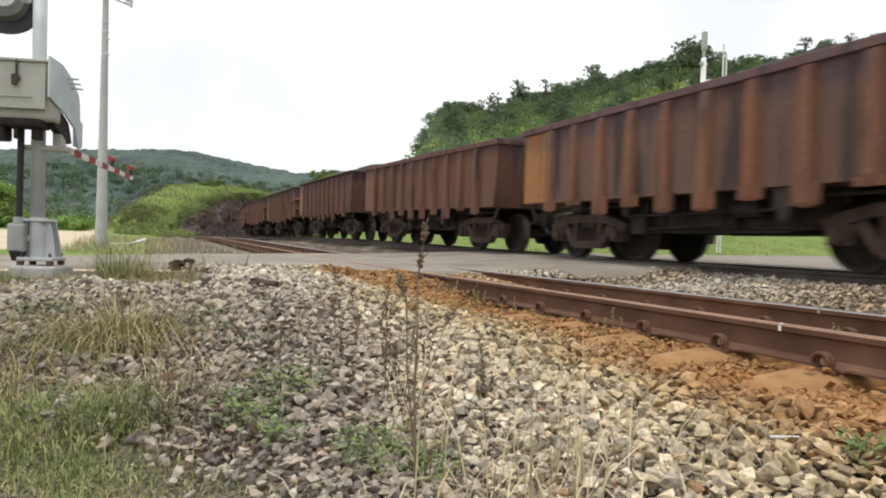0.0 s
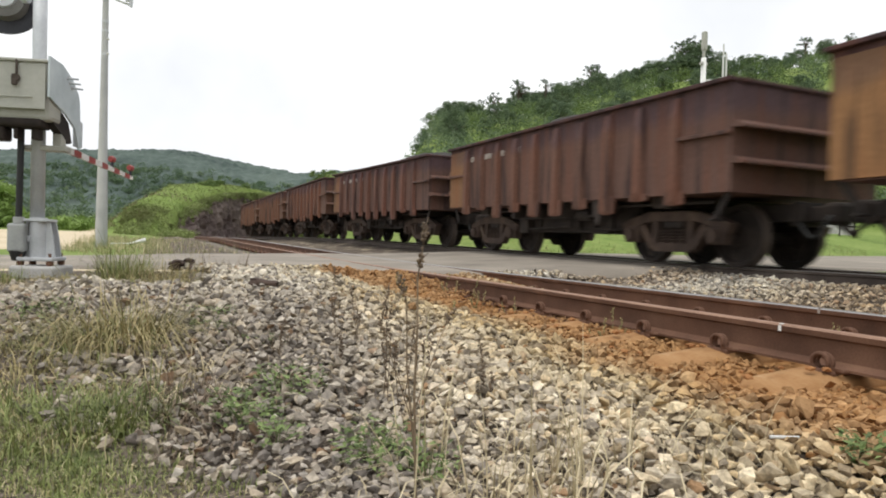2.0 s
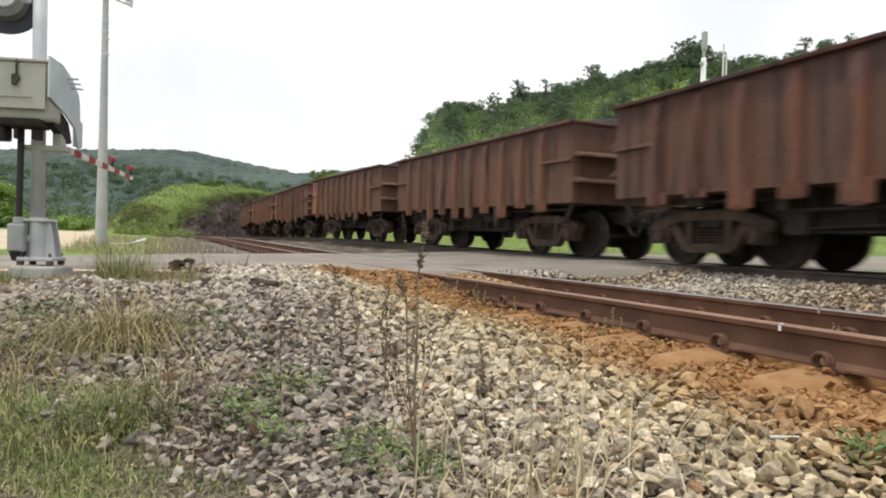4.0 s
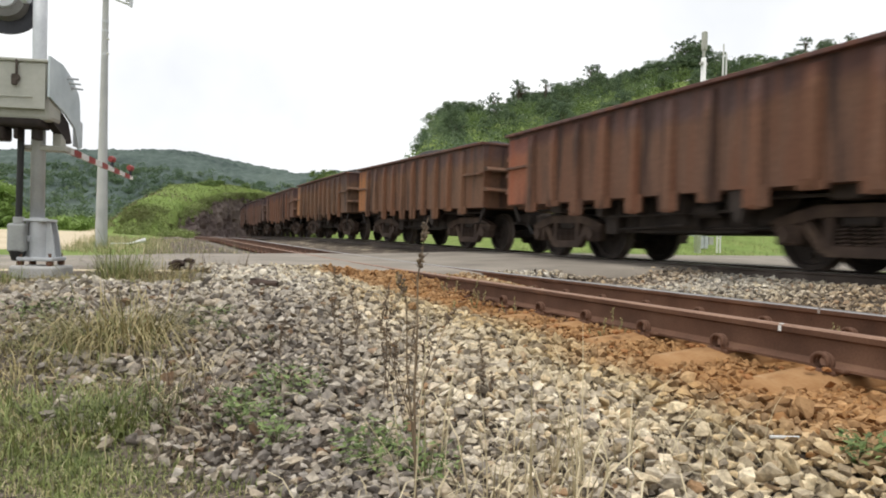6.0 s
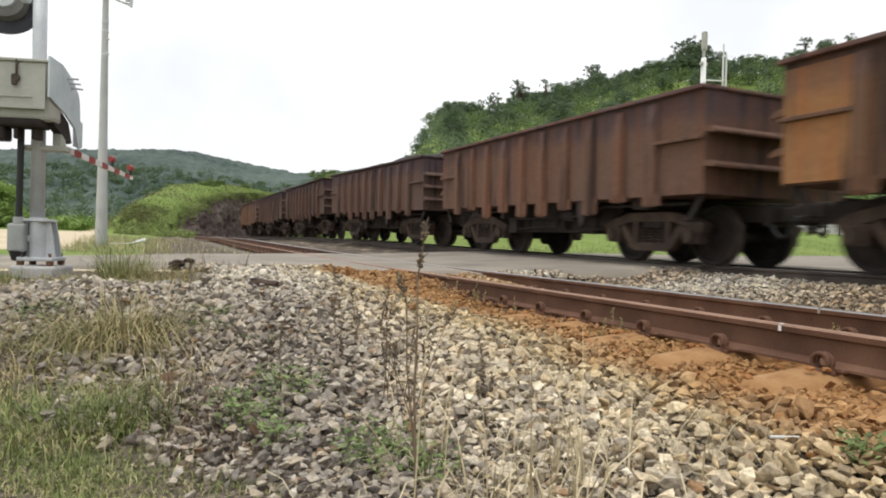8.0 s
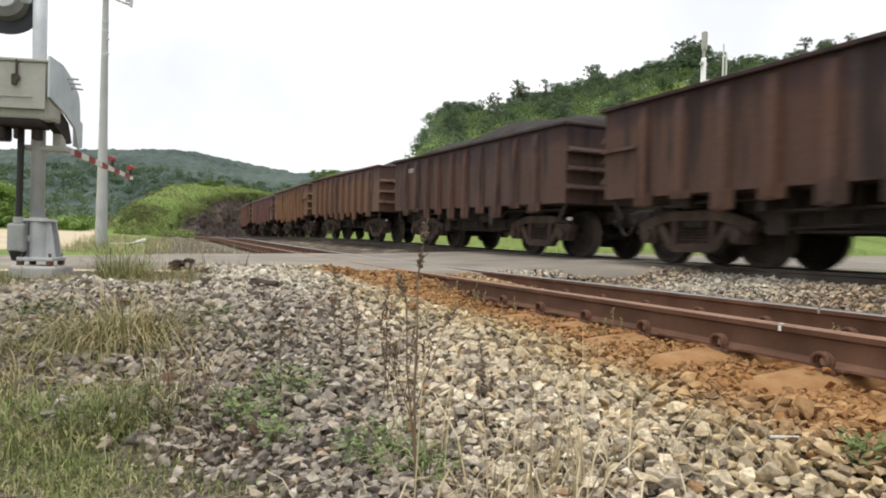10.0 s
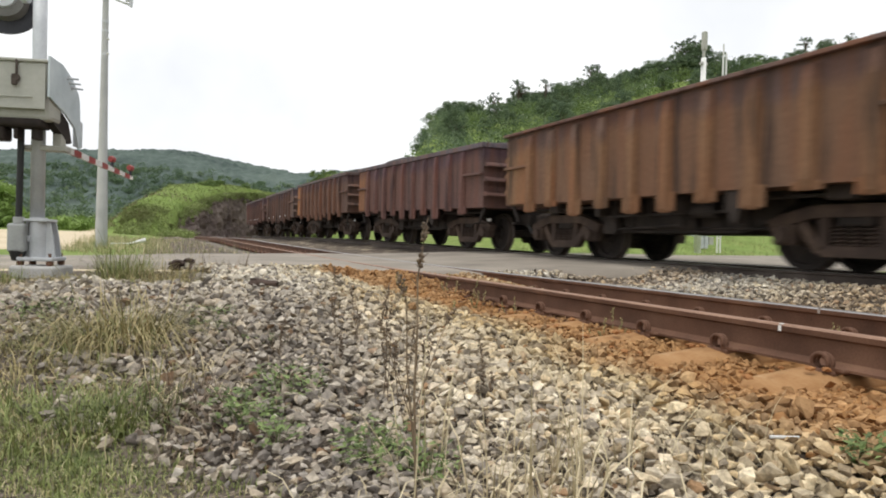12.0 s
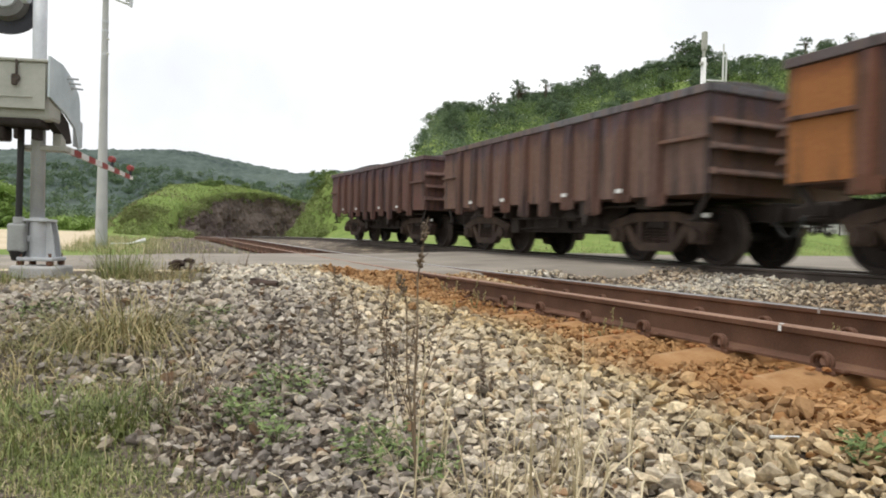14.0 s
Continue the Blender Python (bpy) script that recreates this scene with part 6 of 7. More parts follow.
def build_rock_face():
    """The blasted rock wall on the outer side of the bend."""
    vs, fs, cols, rows = [], [], 300, 18
    for i in range(cols):
        s = BEND + 15 + 78 * i / (cols - 1)
        a = (s - BEND) / RADIUS
        for j in range(rows):
            k = j / (rows - 1)
            top = float(np.interp(s, ROCK_TOP[:, 0], ROCK_TOP[:, 1])) + 0.5 * noise.noise((s * 0.25, 0, 0))
            g = 6.7 + 0.9 * k + 0.6 * noise.noise((s * 0.3, k * 2.0, 1)) + 0.6 * abs(noise.noise((s * 0.5 + k * 1.5, k * 4.5, 5))) + 0.22 * noise.noise((s * 1.4, k * 11, 9))
            r = RADIUS + g
            x, y = X2 - 0.45 + RADIUS - r * math.cos(a), BEND + r * math.sin(a)
            vs.append((x, y, -0.2 + (0.2 + max(0.2, top)) * k))
        top_v = vs[-1]
        vs.append((X2 - 0.45 + RADIUS - (r + 0.5) * math.cos(a), BEND + (r + 0.5) * math.sin(a), top_v[2] - 1.5))
    w = rows + 1
    for i in range(cols - 1):
        for j in range(w - 1):
            a = i * w + j
            fs.append((a, a + 1, a + w + 1, a + w))
    thing("rock_face", mesh_of("rock_face", vs, fs, M_ROCK), "dark brown blasted rock wall of the railway cutting", "rock face", kind="structure")


build_rock_face()


def build_rough_grass():
    rng = np.random.default_rng(77)
    n = 24000
    x, y = rng.uniform(-4.5, 2.4, n), rng.uniform(14.2, 44, n)
    k = (y > road_far(x) + 0.1) & (x < 2.2 - 0.03 * (y - 14)) & (x > -1.9 - 0.07 * (y - 14) * rng.uniform(0.3, 1, n))
    g = np.array([noise.noise((float(a) * 0.5, float(c) * 0.5, 6.0)) for a, c in zip(x, y)])
    k &= (g > -0.2) & ((x < 0.35) | (rng.uniform(0, 1, n) < 0.25))
    x, y = x[k], y[k]
    z = land(x, y)
    m = len(x)
    dry = rng.uniform(0, 1, m) < 0.45
    for pick, material, label in ((dry, M_STRAW, "dry grass on the strip beyond the road"), (~dry, M_GRASS, "green grass on the strip beyond the road")):
        c = int(pick.sum())
        me = blades("grass", x[pick], y[pick], z[pick] - 0.03, 0.17 * rng.lognormal(0, 0.45, c), rng.uniform(0.006, 0.014, c), np.abs(rng.normal(0.35, 0.25, c)), 5, material)
        thing("grass", me, label, "grass", kind="stuff")
    n = 26000
    x, y = rng.uniform(9.8, 34, n), rng.uniform(14.3, 36, n)
    g = np.array([noise.noise((float(a) * 0.35, float(c) * 0.35, 3.0)) for a, c in zip(x, y)])
    k = (y > road_far(x) + 0.05) & (g > rng.uniform(-0.5, 0.3, n)) & (np.abs(np.arctan2(x, y) - radians(43)) < radians(14))
    x, y = x[k], y[k]
    c = len(x)
    me = blades("grass", x, y, land(x, y) - 0.03, 0.13 * rng.lognormal(0, 0.4, c), rng.uniform(0.008, 0.018, c), np.abs(rng.normal(0.5, 0.3, c)), 8, M_GRASS)
    thing("grass", me, "rough green meadow grass beyond the crossing", "grass", kind="stuff")


build_rough_grass()


# ---------------------------------------------------------------- crossing gate
def build_gate():
    gx, gy = -1.0, 7.02
    root = thing("crossing_gate", None, "grey level crossing gate mechanism on a steel mast, arm lowered", "crossing gate", Matrix.Translation((gx, gy, 0)) @ Matrix.Rotation(radians(-16), 4, "Z"))
    bm = bmesh.new()
    rod(bm, (-0.012, 0, 0.45), (-0.022, 0, 3.3), 0.060, 0.058, 24)
    part("mast", bm_mesh("mast", bm, M_GALV, True), root, label="bright galvanised steel tube")
    bm = bmesh.new()
    rod(bm, (0, 0, 0.12), (0, 0, 0.50), 0.078, 0.072, 24)
    box(bm, -0.11, -0.09, 0.46, 0.115, 0.12, 0.485, 0.006)
    box(bm, -0.13, -0.13, 0.10, 0.18, 0.165, 0.135, 0.01)
    for y in (-0.02, 0.10):
        v = [bm.verts.new((x, y + d, z)) for d in (0, 0.02) for x, z in ((-0.105, 0.13), (0.155, 0.13), (0.135, 0.30), (0.105, 0.46), (-0.10, 0.46))]
        bm.faces.new(v[:5])
        bm.faces.new(v[5:][::-1])
        for q in range(5):
            bm.faces.new((v[q], v[(q + 1) % 5], v[5 + (q + 1) % 5], v[5 + q]))
    part("base_casting", bm_mesh("base_casting", bm, M_CASTING), root, label="upright cast pedestal bolted down")
    for sx in (-1, 1):
        for sy in (-1, 1):
            bm = bmesh.new()
            rod(bm, (0.02 + sx * 0.125, 0.015 + sy * 0.115, 0.0), (0.02 + sx * 0.125, 0.015 + sy * 0.115, 0.17), 0.014, seg=8)
            rod(bm, (0.02 + sx * 0.125, 0.015 + sy * 0.115, 0.06), (0.02 + sx * 0.125, 0.015 + sy * 0.115, 0.098), 0.030, seg=6)
            part("anchor_bolt", bm_mesh("anchor_bolt", bm, M_STEEL_RUST), root)
    # mechanism case in front of the mast
    bm = bmesh.new()
    box(bm, -0.46, -0.36, 1.35, 0.215, -0.07, 1.865, 0.035)
    for v in bm.verts:
        if v.co.z < 1.45 and v.co.y < -0.2:
            v.co.y += 0.05
    case = part("mechanism_case", bm_mesh("mechanism_case", bm, M_CASE), root, label="grey painted mechanism case")
    bm = bmesh.new()
    box(bm, -0.44, -0.3625, 1.44, 0.195, -0.357, 1.83, 0.002)
    part("case_door", bm_mesh("case_door", bm, M_CASE), case)
    bm = bmesh.new()
    box(bm, -0.47, -0.378, 1.845, 0.216, -0.06, 1.873, 0.008)
    part("case_lid", bm_mesh("case_lid", bm, M_CASE), case)
    bm = bmesh.new()
    box(bm, -0.040, -0.388, 1.72, -0.027, -0.366, 1.86, 0.004)
    rod(bm, (-0.040, -0.366, 1.70), (-0.040, -0.385, 1.70), 0.034, seg=16)
    box(bm, -0.068, -0.396, 1.635, -0.022, -0.372, 1.69, 0.008)
    rod(bm, (-0.062, -0.384, 1.69), (-0.062, -0.384, 1.73), 0.006, seg=6)
    part("padlock", bm_mesh("padlock", bm, M_RAIL_GREY), case, label="weathered hasp and padlock")
    bm = bmesh.new()
    box(bm, -0.18, -0.374, 1.535, 0.09, -0.366, 1.547, 0.002)
    part("ridge", bm_mesh("ridge", bm, M_CASE), case)
    bm = bmesh.new()
    box(bm, -0.42, -0.32, 1.29, 0.15, -0.09, 1.37, 0.03)
    box(bm, -0.46, -0.28, 1.17, -0.175, -0.12, 1.30, 0.02)
    box(bm, -0.11, -0.26, 1.19, -0.07, -0.16, 1.30, 0.01)
    box(bm, 0.03, -0.24, 1.19, 0.09, -0.14, 1.30, 0.01)
    part("case_bottom", bm_mesh("case_bottom", bm, M_UNDER), case, label="dark underside")
    # galvanised side plate that carries the arm
    bm = bmesh.new()
    extrude_outline(bm, [(-0.37, 1.905), (-0.12, 1.895), (0.10, 1.81), (0.24, 1.69), (0.27, 1.60), (0.28, 1.45), (0.33, 1.22), (0.26, 1.17), (0.16, 1.36), (-0.05, 1.46), (-0.37, 1.55)], 0.218, 0.235)
    part("side_plate", bm_mesh("side_plate", bm, M_PLATE), root, label="bright galvanised side plate")
    bm = bmesh.new()
    extrude_outline(bm, [(-0.10, 1.50), (0.10, 1.40), (0.18, 1.22), (0.10, 1.20), (-0.05, 1.28), (-0.20, 1.34), (-0.20, 1.50)], 0.13, 0.202)
    part("bracket", bm_mesh("bracket", bm, M_UNDER), root, label="dark shaft bracket")
    bm = bmesh.new()
    box(bm, -0.16, -0.05, 1.115, 0.24, 0.08, 1.165, 0.01)
    box(bm, 0.12, -0.04, 1.16, 0.20, 0.06, 1.30, 0.01)
    part("arm_support", bm_mesh("arm_support", bm, M_CASE), root)
    for k in range(3):
        bm = bmesh.new()
        rod(bm, (0.21, -0.02 + 0.05 * k, 1.80 - 0.035 * k), (0.33, -0.02 + 0.05 * k, 1.79 - 0.035 * k), 0.010, seg=8)
        rod(bm, (0.222, -0.02 + 0.05 * k, 1.80 - 0.035 * k), (0.24, -0.02 + 0.05 * k, 1.80 - 0.035 * k), 0.022, seg=6)
        part("bolt", bm_mesh("bolt", bm, M_GALV), root)
    bm = bmesh.new()
    box(bm, 0.17, 0.26, 1.20, 0.215, 0.40, 1.46, 0.015)
    part("counterweight_bracket", bm_mesh("counterweight_bracket", bm, M_GALV), root)
    # the lowered arm
    bm = bmesh.new()
    a, b = Vector((0.13, 0.10, 1.175)), Vector((0.10, 2.20, 1.075))
    va = [bm.verts.new(a + Vector((x, 0, z))) for x, z in ((-0.014, -0.032), (0.014, -0.032), (0.014, 0.032), (-0.014, 0.032))]
    vb = [bm.verts.new(b + Vector((x, 0, z))) for x, z in ((-0.012, -0.022), (0.012, -0.022), (0.012, 0.022), (-0.012, 0.022))]
    for i in range(4):
        bm.faces.new((va[i], va[(i + 1) % 4], vb[(i + 1) % 4], vb[i]))
    bm.faces.new(va[::-1])
    bm.faces.new(vb)
    arm = part("gate_arm", bm_mesh("gate_arm", bm, M_WHITE), root, label="white gate arm with red stripes and lamps")
    for k in range(5):
        u0, u1 = 0.14 + 0.18 * k, 0.222 + 0.18 * k
        bm = bmesh.new()
        for x in (-0.0165, 0.0165):
            q = []
            for u in (u0, u1):
                p, h = a.lerp(b, u), 0.033 - 0.010 * u
                q.append((p, h))
            (p0, h0), (p1, h1) = q
            vv = [bm.verts.new(p0 + Vector((x, 0, -h0))), bm.verts.new(p1 + Vector((x, 0, -h1))), bm.verts.new(p1 + Vector((x, 0, h1))), bm.verts.new(p0 + Vector((x, 0, h0)))]
            bm.faces.new(vv)
        v = bm.verts[:]
        for q in ((0, 1, 5, 4), (3, 2, 6, 7), (0, 3, 7, 4), (1, 2, 6, 5)):
            bm.faces.new([v[i] for i in q])
        part("red_stripe", bm_mesh("red_stripe", bm, M_RED), arm)
    for u in (0.66, 0.97):
        p = a.lerp(b, u) + Vector((0, 0, 0.04))
        bm = bmesh.new()
        rod(bm, p - Vector((0, 0, 0.03)), p + Vector((0, 0, 0.045)), 0.017, seg=10)
        part("lamp_stem", bm_mesh("lamp_stem", bm, M_BLACK), arm, label="black lamp stem")
        bm = bmesh.new()
        rod(bm, p + Vector((0, -0.03, 0.075)), p + Vector((0, 0.03, 0.075)), 0.037, seg=18)
        rod(bm, p + Vector((0, -0.055, 0.075)), p + Vector((0, -0.03, 0.075)), 0.028, 0.036, seg=18)
        part("arm_lamp", bm_mesh("arm_lamp", bm, M_RED), arm, label="round red warning lamp")
    # flashing light unit above, cut by the view
    light = Matrix.Translation((-0.37, 0.12, 2.515)) @ Matrix.Rotation(radians(12), 4, "Z")
    bm = bmesh.new()
    rod(bm, (0, 0.0, 0), (0, 0.02, 0), 0.305, seg=48)
    disc = part("light_background", bm_mesh("light_background", bm, M_BLACK), root, light, "black round background disc")
    bm = bmesh.new()
    rod(bm, (0, -0.10, 0), (0, 0.01, 0), 0.17, 0.19, seg=36)
    part("lamp_housing", bm_mesh("lamp_housing", bm, M_HOOD), disc)
    bm = bmesh.new()
    rod(bm, (0, -0.125, 0.02), (0, -0.09, 0.02), 0.105, 0.118, seg=30)
    rod(bm, (0, -0.14, 0.02), (0, -0.12, 0.02), 0.02, seg=10)
    part("lamp_cover", bm_mesh("lamp_cover", bm, M_GALV), disc)
    bm = bmesh.new()
    rod(bm, (0.0, 0.03, 0), (0.21, -0.12, 0.0), 0.03, seg=10)
    part("light_bracket", bm_mesh("light_bracket", bm, M_GALV), disc)
    # cable from case to junction box
    bm = bmesh.new()
    rod(bm, (-0.115, -0.10, 1.40), (-0.125, -0.09, 0.9), 0.028, seg=12, caps=False)
    rod(bm, (-0.125, -0.09, 0.9), (-0.135, -0.08, 0.48), 0.028, seg=12)
    part("cable", bm_mesh("cable", bm, M_CABLE), root, label="black rubber cable hose")
    bm = bmesh.new()
    box(bm, -0.215, -0.13, 0.18, -0.07, 0.0, 0.44, 0.02)
    rod(bm, (-0.135, -0.08, 0.44), (-0.135, -0.08, 0.50), 0.045, seg=12)
    jbox = part("junction_box", bm_mesh("junction_box", bm, M_BOX), root, label="small grey junction box")
    bm = bmesh.new()
    rod(bm, (-0.145, -0.07, 0.10), (-0.145, -0.07, 0.19), 0.045, 0.072, seg=14)
    part("cable_boot", bm_mesh("cable_boot", bm, M_CABLE), jbox, label="black rubber boot")
    bm = bmesh.new()
    box(bm, -0.14, -0.06, 0.27, -0.05, 0.0, 0.33, 0.008)
    part("box_arm", bm_mesh("box_arm", bm, M_GALV), root)
    bm = bmesh.new()
    box(bm, -0.17, -0.20, -0.35, 0.22, 0.24, 0.055, 0.025)
    for v in bm.verts:
        v.co += Vector((1, 1, 1)) * 0.008 * noise.noise(v.co * 7)
    thing("foundation", bm_mesh("foundation", bm, M_CONCRETE), "weathered concrete foundation block under the gate", "foundation", Matrix.Translation((gx, gy, 0)) @ Matrix.Rotation(radians(-16), 4, "Z"))


def lathe_z(bm, prof, seg):
    rings = [[bm.verts.new((r * math.cos(2 * math.pi * i / seg), r * math.sin(2 * math.pi * i / seg), z)) for i in range(seg)] for r, z in prof]
    for a, b in zip(rings[:-1], rings[1:]):
        for i in range(seg):
            bm.faces.new((a[i], a[(i + 1) % seg], b[(i + 1) % seg], b[i]))
    bm.faces.new(rings[0])
    bm.faces.new(rings[-1][::-1])


build_gate()


def build_pole():
    x, y = -1.40, 20.3
    z0 = float(land(x, y))
    root = thing("utility_pole", None, "tall grey concrete utility pole beside the road", "utility pole", pose(x, y, z0))
    bm = bmesh.new()
    lathe_z(bm, [(0.160, -0.3), (0.155, 0.3), (0.104, 3.6), (0.074, 7.0), (0.066, 9.0)], 18)
    part("pole", bm_mesh("pole", bm, M_POLE, True), root)
    for z in (6.85, 6.2, 5.95, 5.3):
        bm = bmesh.new()
        rod(bm, (0, 0, z), (0, 0, z + 0.07), 0.090, seg=16)
        part("steel_band", bm_mesh("steel_band", bm, M_GALV), root)
    bm = bmesh.new()
    rod(bm, (0.05, -0.03, 6.95), (0.66, -0.28, 6.70), 0.035, seg=8)
    rod(bm, (0.64, -0.28, 6.66), (0.66, -0.28, 6.98), 0.04, seg=8)
    rod(bm, (0.05, -0.03, 7.25), (0.66, -0.28, 6.96), 0.025, seg=8)
    box(bm, 0.50, -0.31, 6.80, 0.62, -0.22, 6.93, 0.02)
    part("bracket_arm", bm_mesh("bracket_arm", bm, M_GALV), root)
    for z in (5.75, 5.35):
        bm = bmesh.new()
        rod(bm, (0.05, -0.05, z), (0.11, -0.09, z), 0.03, 0.022, 10)
        part("insulator", bm_mesh("insulator", bm, M_WHITE), root)


build_pole()


def build_signal():
    x, y = 16.85, 16.7
    z0 = float(land(x, y))
    root = thing("signal_mast", None, "white painted railway signal mast with a ladder frame", "railway signal", pose(x, y, z0))
    bm = bmesh.new()
    rod(bm, (0, 0, -0.2), (0.03, 0, 6.6), 0.11, 0.085, 14)
    part("mast", bm_mesh("mast", bm, M_WHITE, True), root)
    bm = bmesh.new()
    box(bm, -0.04, -0.08, 6.85, 0.12, 0.08, 7.5, 0.04)
    rod(bm, (0.03, 0, 6.5), (0.03, 0, 6.9), 0.05, seg=10)
    box(bm, -0.11, -0.06, 6.35, 0.16, 0.06, 6.45, 0.01)
    part("signal_head", bm_mesh("signal_head", bm, M_CASE), root, label="grey signal head")
    for k, zz in ((0, 6.9), (1, 6.6)):
        bm = bmesh.new()
        rod(bm, (0.62 + 0.14 * k, -0.25, 0), (0.66 + 0.14 * k, -0.25, zz + 0.2), 0.028 if k == 0 else 0.03, seg=8)
        part("ladder_rail", bm_mesh("ladder_rail", bm, M_WHITE), root)
    for k in range(14):
        bm = bmesh.new()
        rod(bm, (0.62, -0.25, 0.5 + 0.4 * k), (0.78, -0.25, 0.5 + 0.4 * k), 0.015, seg=6)
        part("rung", bm_mesh("rung", bm, M_WHITE), root)
    for zz in (5.85, 3.4, 1.2):
        bm = bmesh.new()
        rod(bm, (0.02, -0.02, zz), (0.7, -0.25, zz), 0.025, seg=6)
        part("cross_bar", bm_mesh("cross_bar", bm, M_WHITE), root)


build_signal()


def build_cabinet():
    x, y = 18.3, 18.2
    z0 = float(land(x, y))
    root = thing("signal_cabinet", None, "small silver trackside cabinet on grass beside the road", "cabinet", pose(x, y, z0, 0, 0, -20) @ Matrix.Scale(0.72, 4))
    for dx, h in ((0, 0.72), (0.22, 0.72), (0.44, 0.66)):
        bm = bmesh.new()
        box(bm, dx, 0, 0, dx + 0.19, 0.3, h, 0.02)
        part("case", bm_mesh("case", bm, M_GALV), root)
    bm = bmesh.new()
    box(bm, 0.66, 0, 0.2, 0.92, 0.3, 0.62, 0.02)
    part("side_box", bm_mesh("side_box", bm, M_CASE), root)
    bm = bmesh.new()
    box(bm, -0.06, -0.05, 0.70, 0.70, 0.35, 0.76, 0.02)
    part("roof", bm_mesh("roof", bm, M_CONCRETE), root)
    bm = bmesh.new()
    rod(bm, (-0.05, 0.15, 0.66), (-0.6, 0.15, 0.72), 0.05, seg=10)
    part("pipe", bm_mesh("pipe", bm, M_GALV), root)


build_cabinet()


def build_litter():
    bm = bmesh.new()
    box(bm, -0.10, -0.05, -0.02, 0.09, 0.05, 0.07, 0.02)
    bmesh.ops.subdivide_edges(bm, edges=bm.edges[:], cuts=2, use_grid_fill=True)
    for v in bm.verts:
        v.co += Vector((1, 1, 1)) * 0.03 * noise.noise(v.co * 14)
    thing("wood_block", bm_mesh("wood_block", bm, M_BOGIE), "charred dark block of old sleeper wood on the ballast", "wood block", pose(0.85, 5.62, float(ground_z(0.85, 5.62)) + 0.035, 0, 4, -20) @ Matrix.Diagonal((1.4, 1.2, 0.6, 1)))
    bm = bmesh.new()
    for k in range(26):
        c = Vector((noise.random() * 0.2 - 0.1, noise.random() * 0.2 - 0.1, noise.random() * 0.12))
        bmesh.ops.create_icosphere(bm, subdivisions=1, radius=0.02 + 0.035 * noise.random(), matrix=Matrix.Translation(c) @ Matrix.Diagonal((1.3, 1, 0.6, 1)))
    thing("dirt_clump", bm_mesh("dirt_clump", bm, M_BOGIE), "dark clump of matted dead roots beside the road", "dirt clump", pose(0.28, 7.9, float(ground_z(0.28, 7.9))))
    bm = bmesh.new()
    rod(bm, (-0.045, 0, 0.0), (0.045, 0.01, 0.004), 0.006, 0.004, seg=7)
    thing("stick", bm_mesh("stick", bm, M_WHITE), "short bleached white stick on the ochre stones", "stick", pose(1.82, 1.42, float(ground_z(1.82, 1.42)) + 0.035, 0, 0, -35))
    bm = bmesh.new()
    rod(bm, (-0.72, 0, 0.05), (-0.1, 0, 0.06), 0.018, 0.03, seg=12)
    rod(bm, (-0.1, 0, 0.05), (0.42, 0.1, 0.2), 0.03, 0.075, seg=12)
    thing("plastic_pipe", bm_mesh("plastic_pipe", bm, M_WHITE), "white plastic pipe lying on the grassy slope", "pipe", pose(-0.76, 24.5, float(land(-0.76, 24.5)), 0, 0, -10))


build_litter()


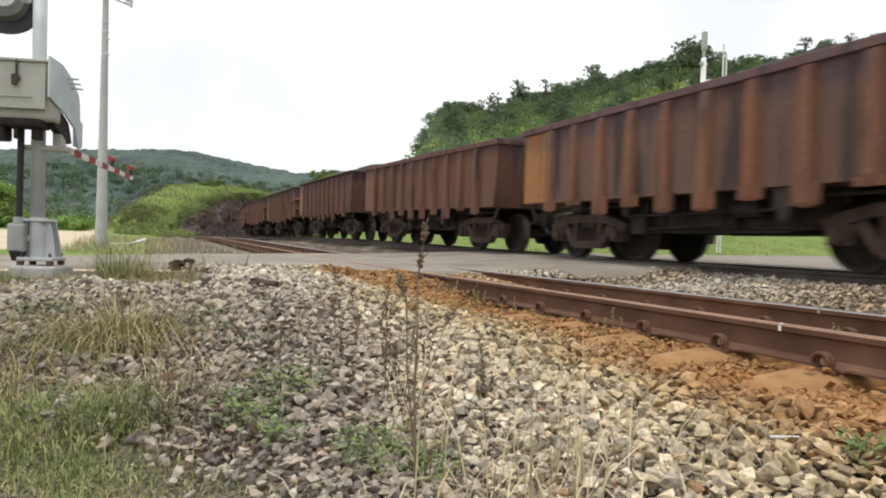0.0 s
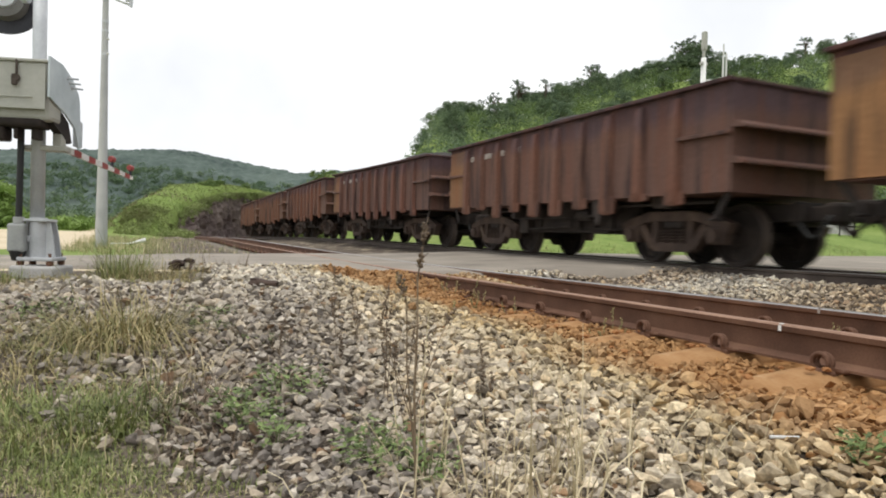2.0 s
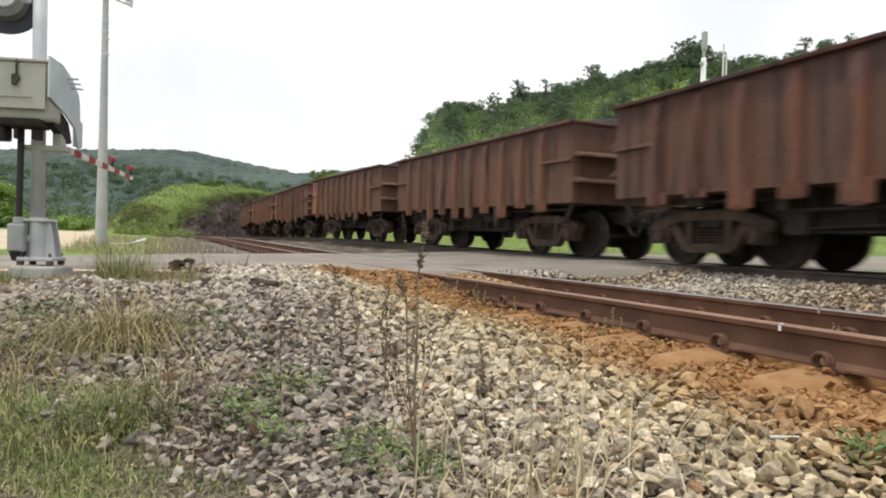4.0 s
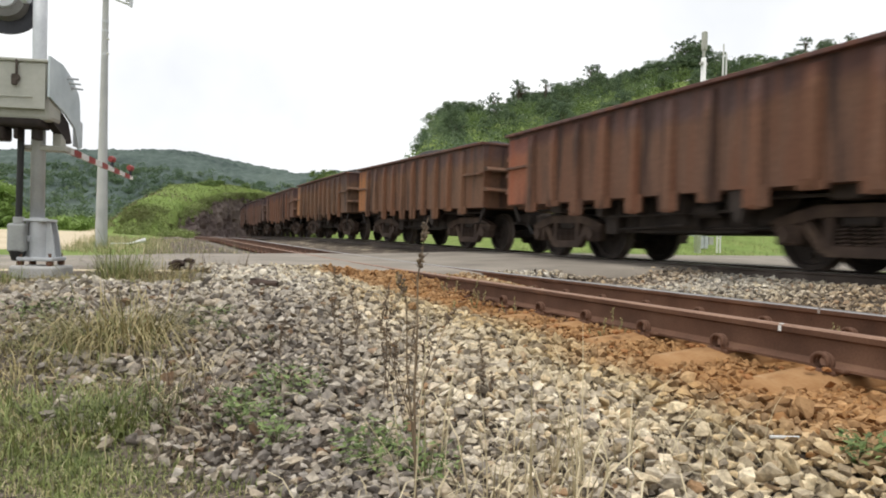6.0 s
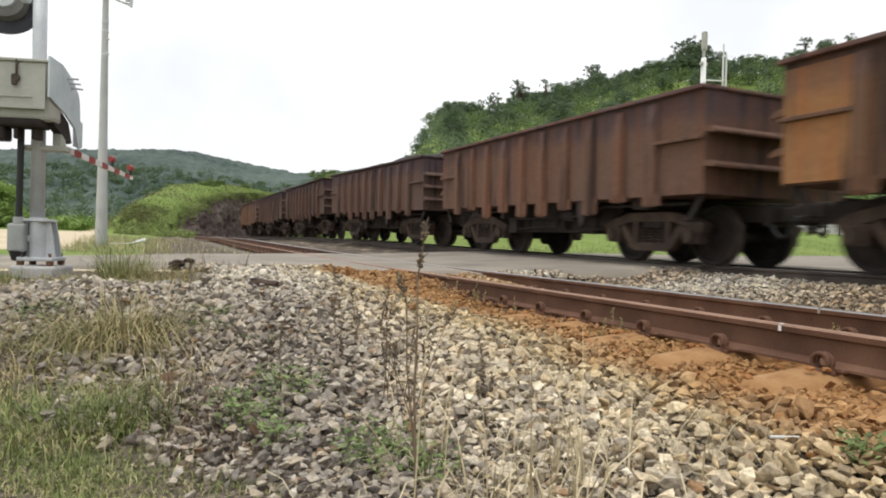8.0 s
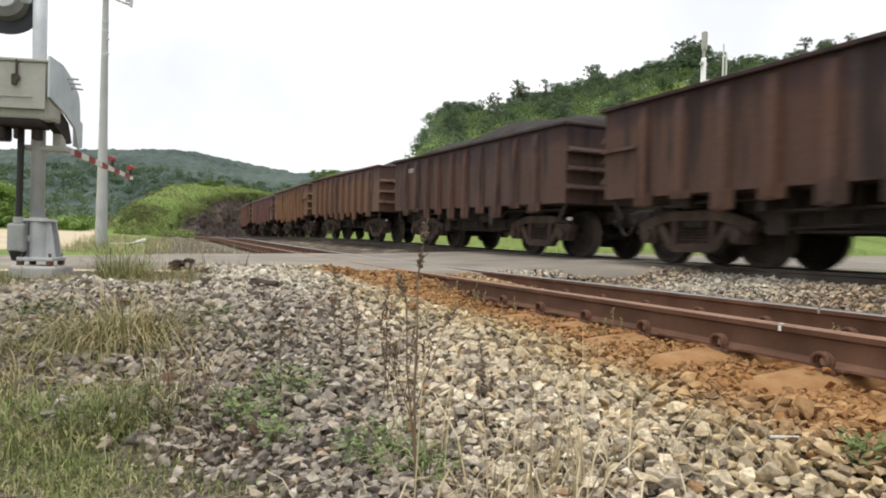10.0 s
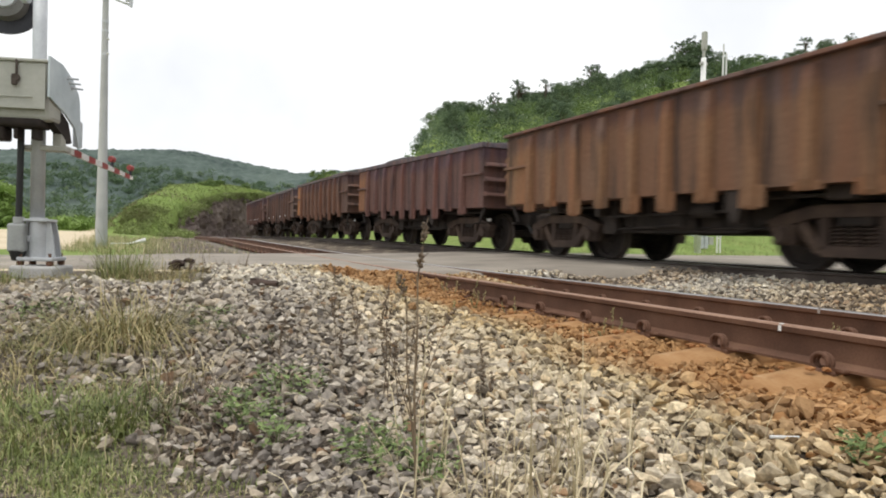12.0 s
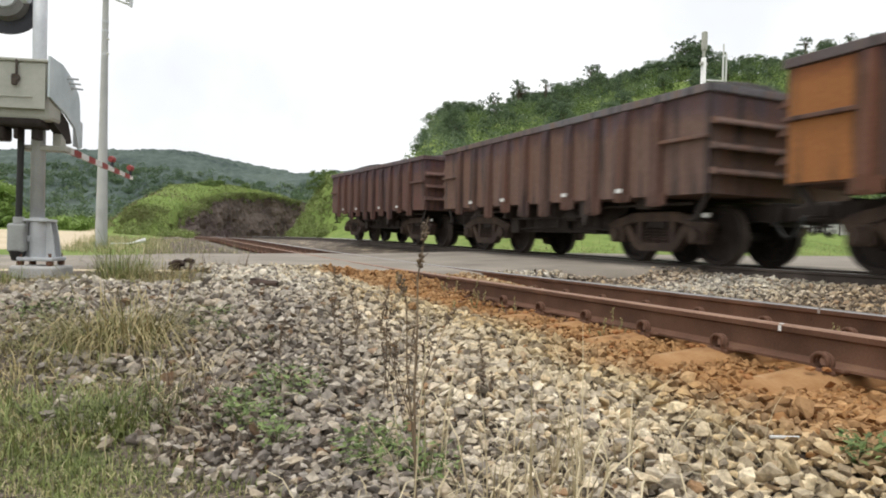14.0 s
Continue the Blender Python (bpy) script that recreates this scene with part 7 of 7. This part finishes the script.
def build_fence():
    """Pale panel fence with dark posts beyond the meadow."""
    a, c = Vector((37.5, 32.6, 0)), Vector((46.5, 31.2, 0))
    root = thing("panel_fence", None, "pale grey panel fence with dark posts beyond the meadow", "fence", pose(a.x, a.y, float(land(a.x, a.y))))
    n = 7
    for i in range(n + 1):
        p = (c - a) * i / n
        z = float(land(a.x + p.x, a.y + p.y) - land(a.x, a.y))
        bm = bmesh.new()
        box(bm, p.x - 0.05, p.y - 0.05, z - 0.3, p.x + 0.05, p.y + 0.05, z + 1.6, 0.01)
        part("post", bm_mesh("post", bm, M_UNDER), root)
        if i < n:
            e = (c - a) * (i + 1) / n
            bm = bmesh.new()
            extr = [(p.x + 0.06, p.y), (e.x - 0.06, e.y)]
            v = [bm.verts.new((x, y + o, z + h)) for x, y in extr for o in (-0.02, 0.02) for h in (0.05, 1.5)]
            for f in ((0, 1, 5, 4), (2, 3, 7, 6), (0, 1, 3, 2), (4, 5, 7, 6), (1, 3, 7, 5), (0, 2, 6, 4)):
                bm.faces.new([v[k] for k in f])
            part("panel", bm_mesh("panel", bm, M_CONCRETE), root)


build_fence()


# ---------------------------------------------------------------- what moves
def wagon_pose(k, t):
    far = 1.31 + PITCH * k + float(np.interp(k, [0, 2, 5, 9, 11, 16, 20, 22], [0, 0, 0.26, 0.43, 0.43, 0.34, 0.12, 0.12])) - SPEED * t
    mid = far - BODY / 2
    ax, ay, _ = line_at(mid + BOGIE_Y, X2)
    bx, by, _ = line_at(mid - BOGIE_Y, X2)
    az, bz = rail_z(mid + BOGIE_Y), rail_z(mid - BOGIE_Y)
    h = math.atan2(ax - bx, ay - by)
    return Matrix.Translation(((ax + bx) / 2, (ay + by) / 2, (az + bz) / 2)) @ Euler((math.atan2(az - bz, 2 * BOGIE_Y), 0, -h)).to_matrix().to_4x4()


def motions():
    for k, wagon in enumerate(wagons):
        walk(wagon, [(0.25 * i, wagon_pose(k, 0.25 * i)) for i in range(57)])
    # all wheels turn alike: one spin for leading and one for trailing axles
    spin = {}
    for f, wheel in wheels:
        if f not in spin:
            rows = []
            for i in range(421):
                t = i / 30
                rows.append((t, Matrix.Translation((0, f * WHEELBASE / 2, WHEEL_R)) @ Matrix.Rotation(SPEED * t / WHEEL_R, 4, "X")))
            walk(wheel, rows)
            spin[f] = wheel
        else:
            wheel.rotation_mode = "QUATERNION"
            wheel.animation_data_create()
            wheel.animation_data.action = spin[f].animation_data.action
            wheel.animation_data.action_slot = spin[f].animation_data.action_slot


motions()
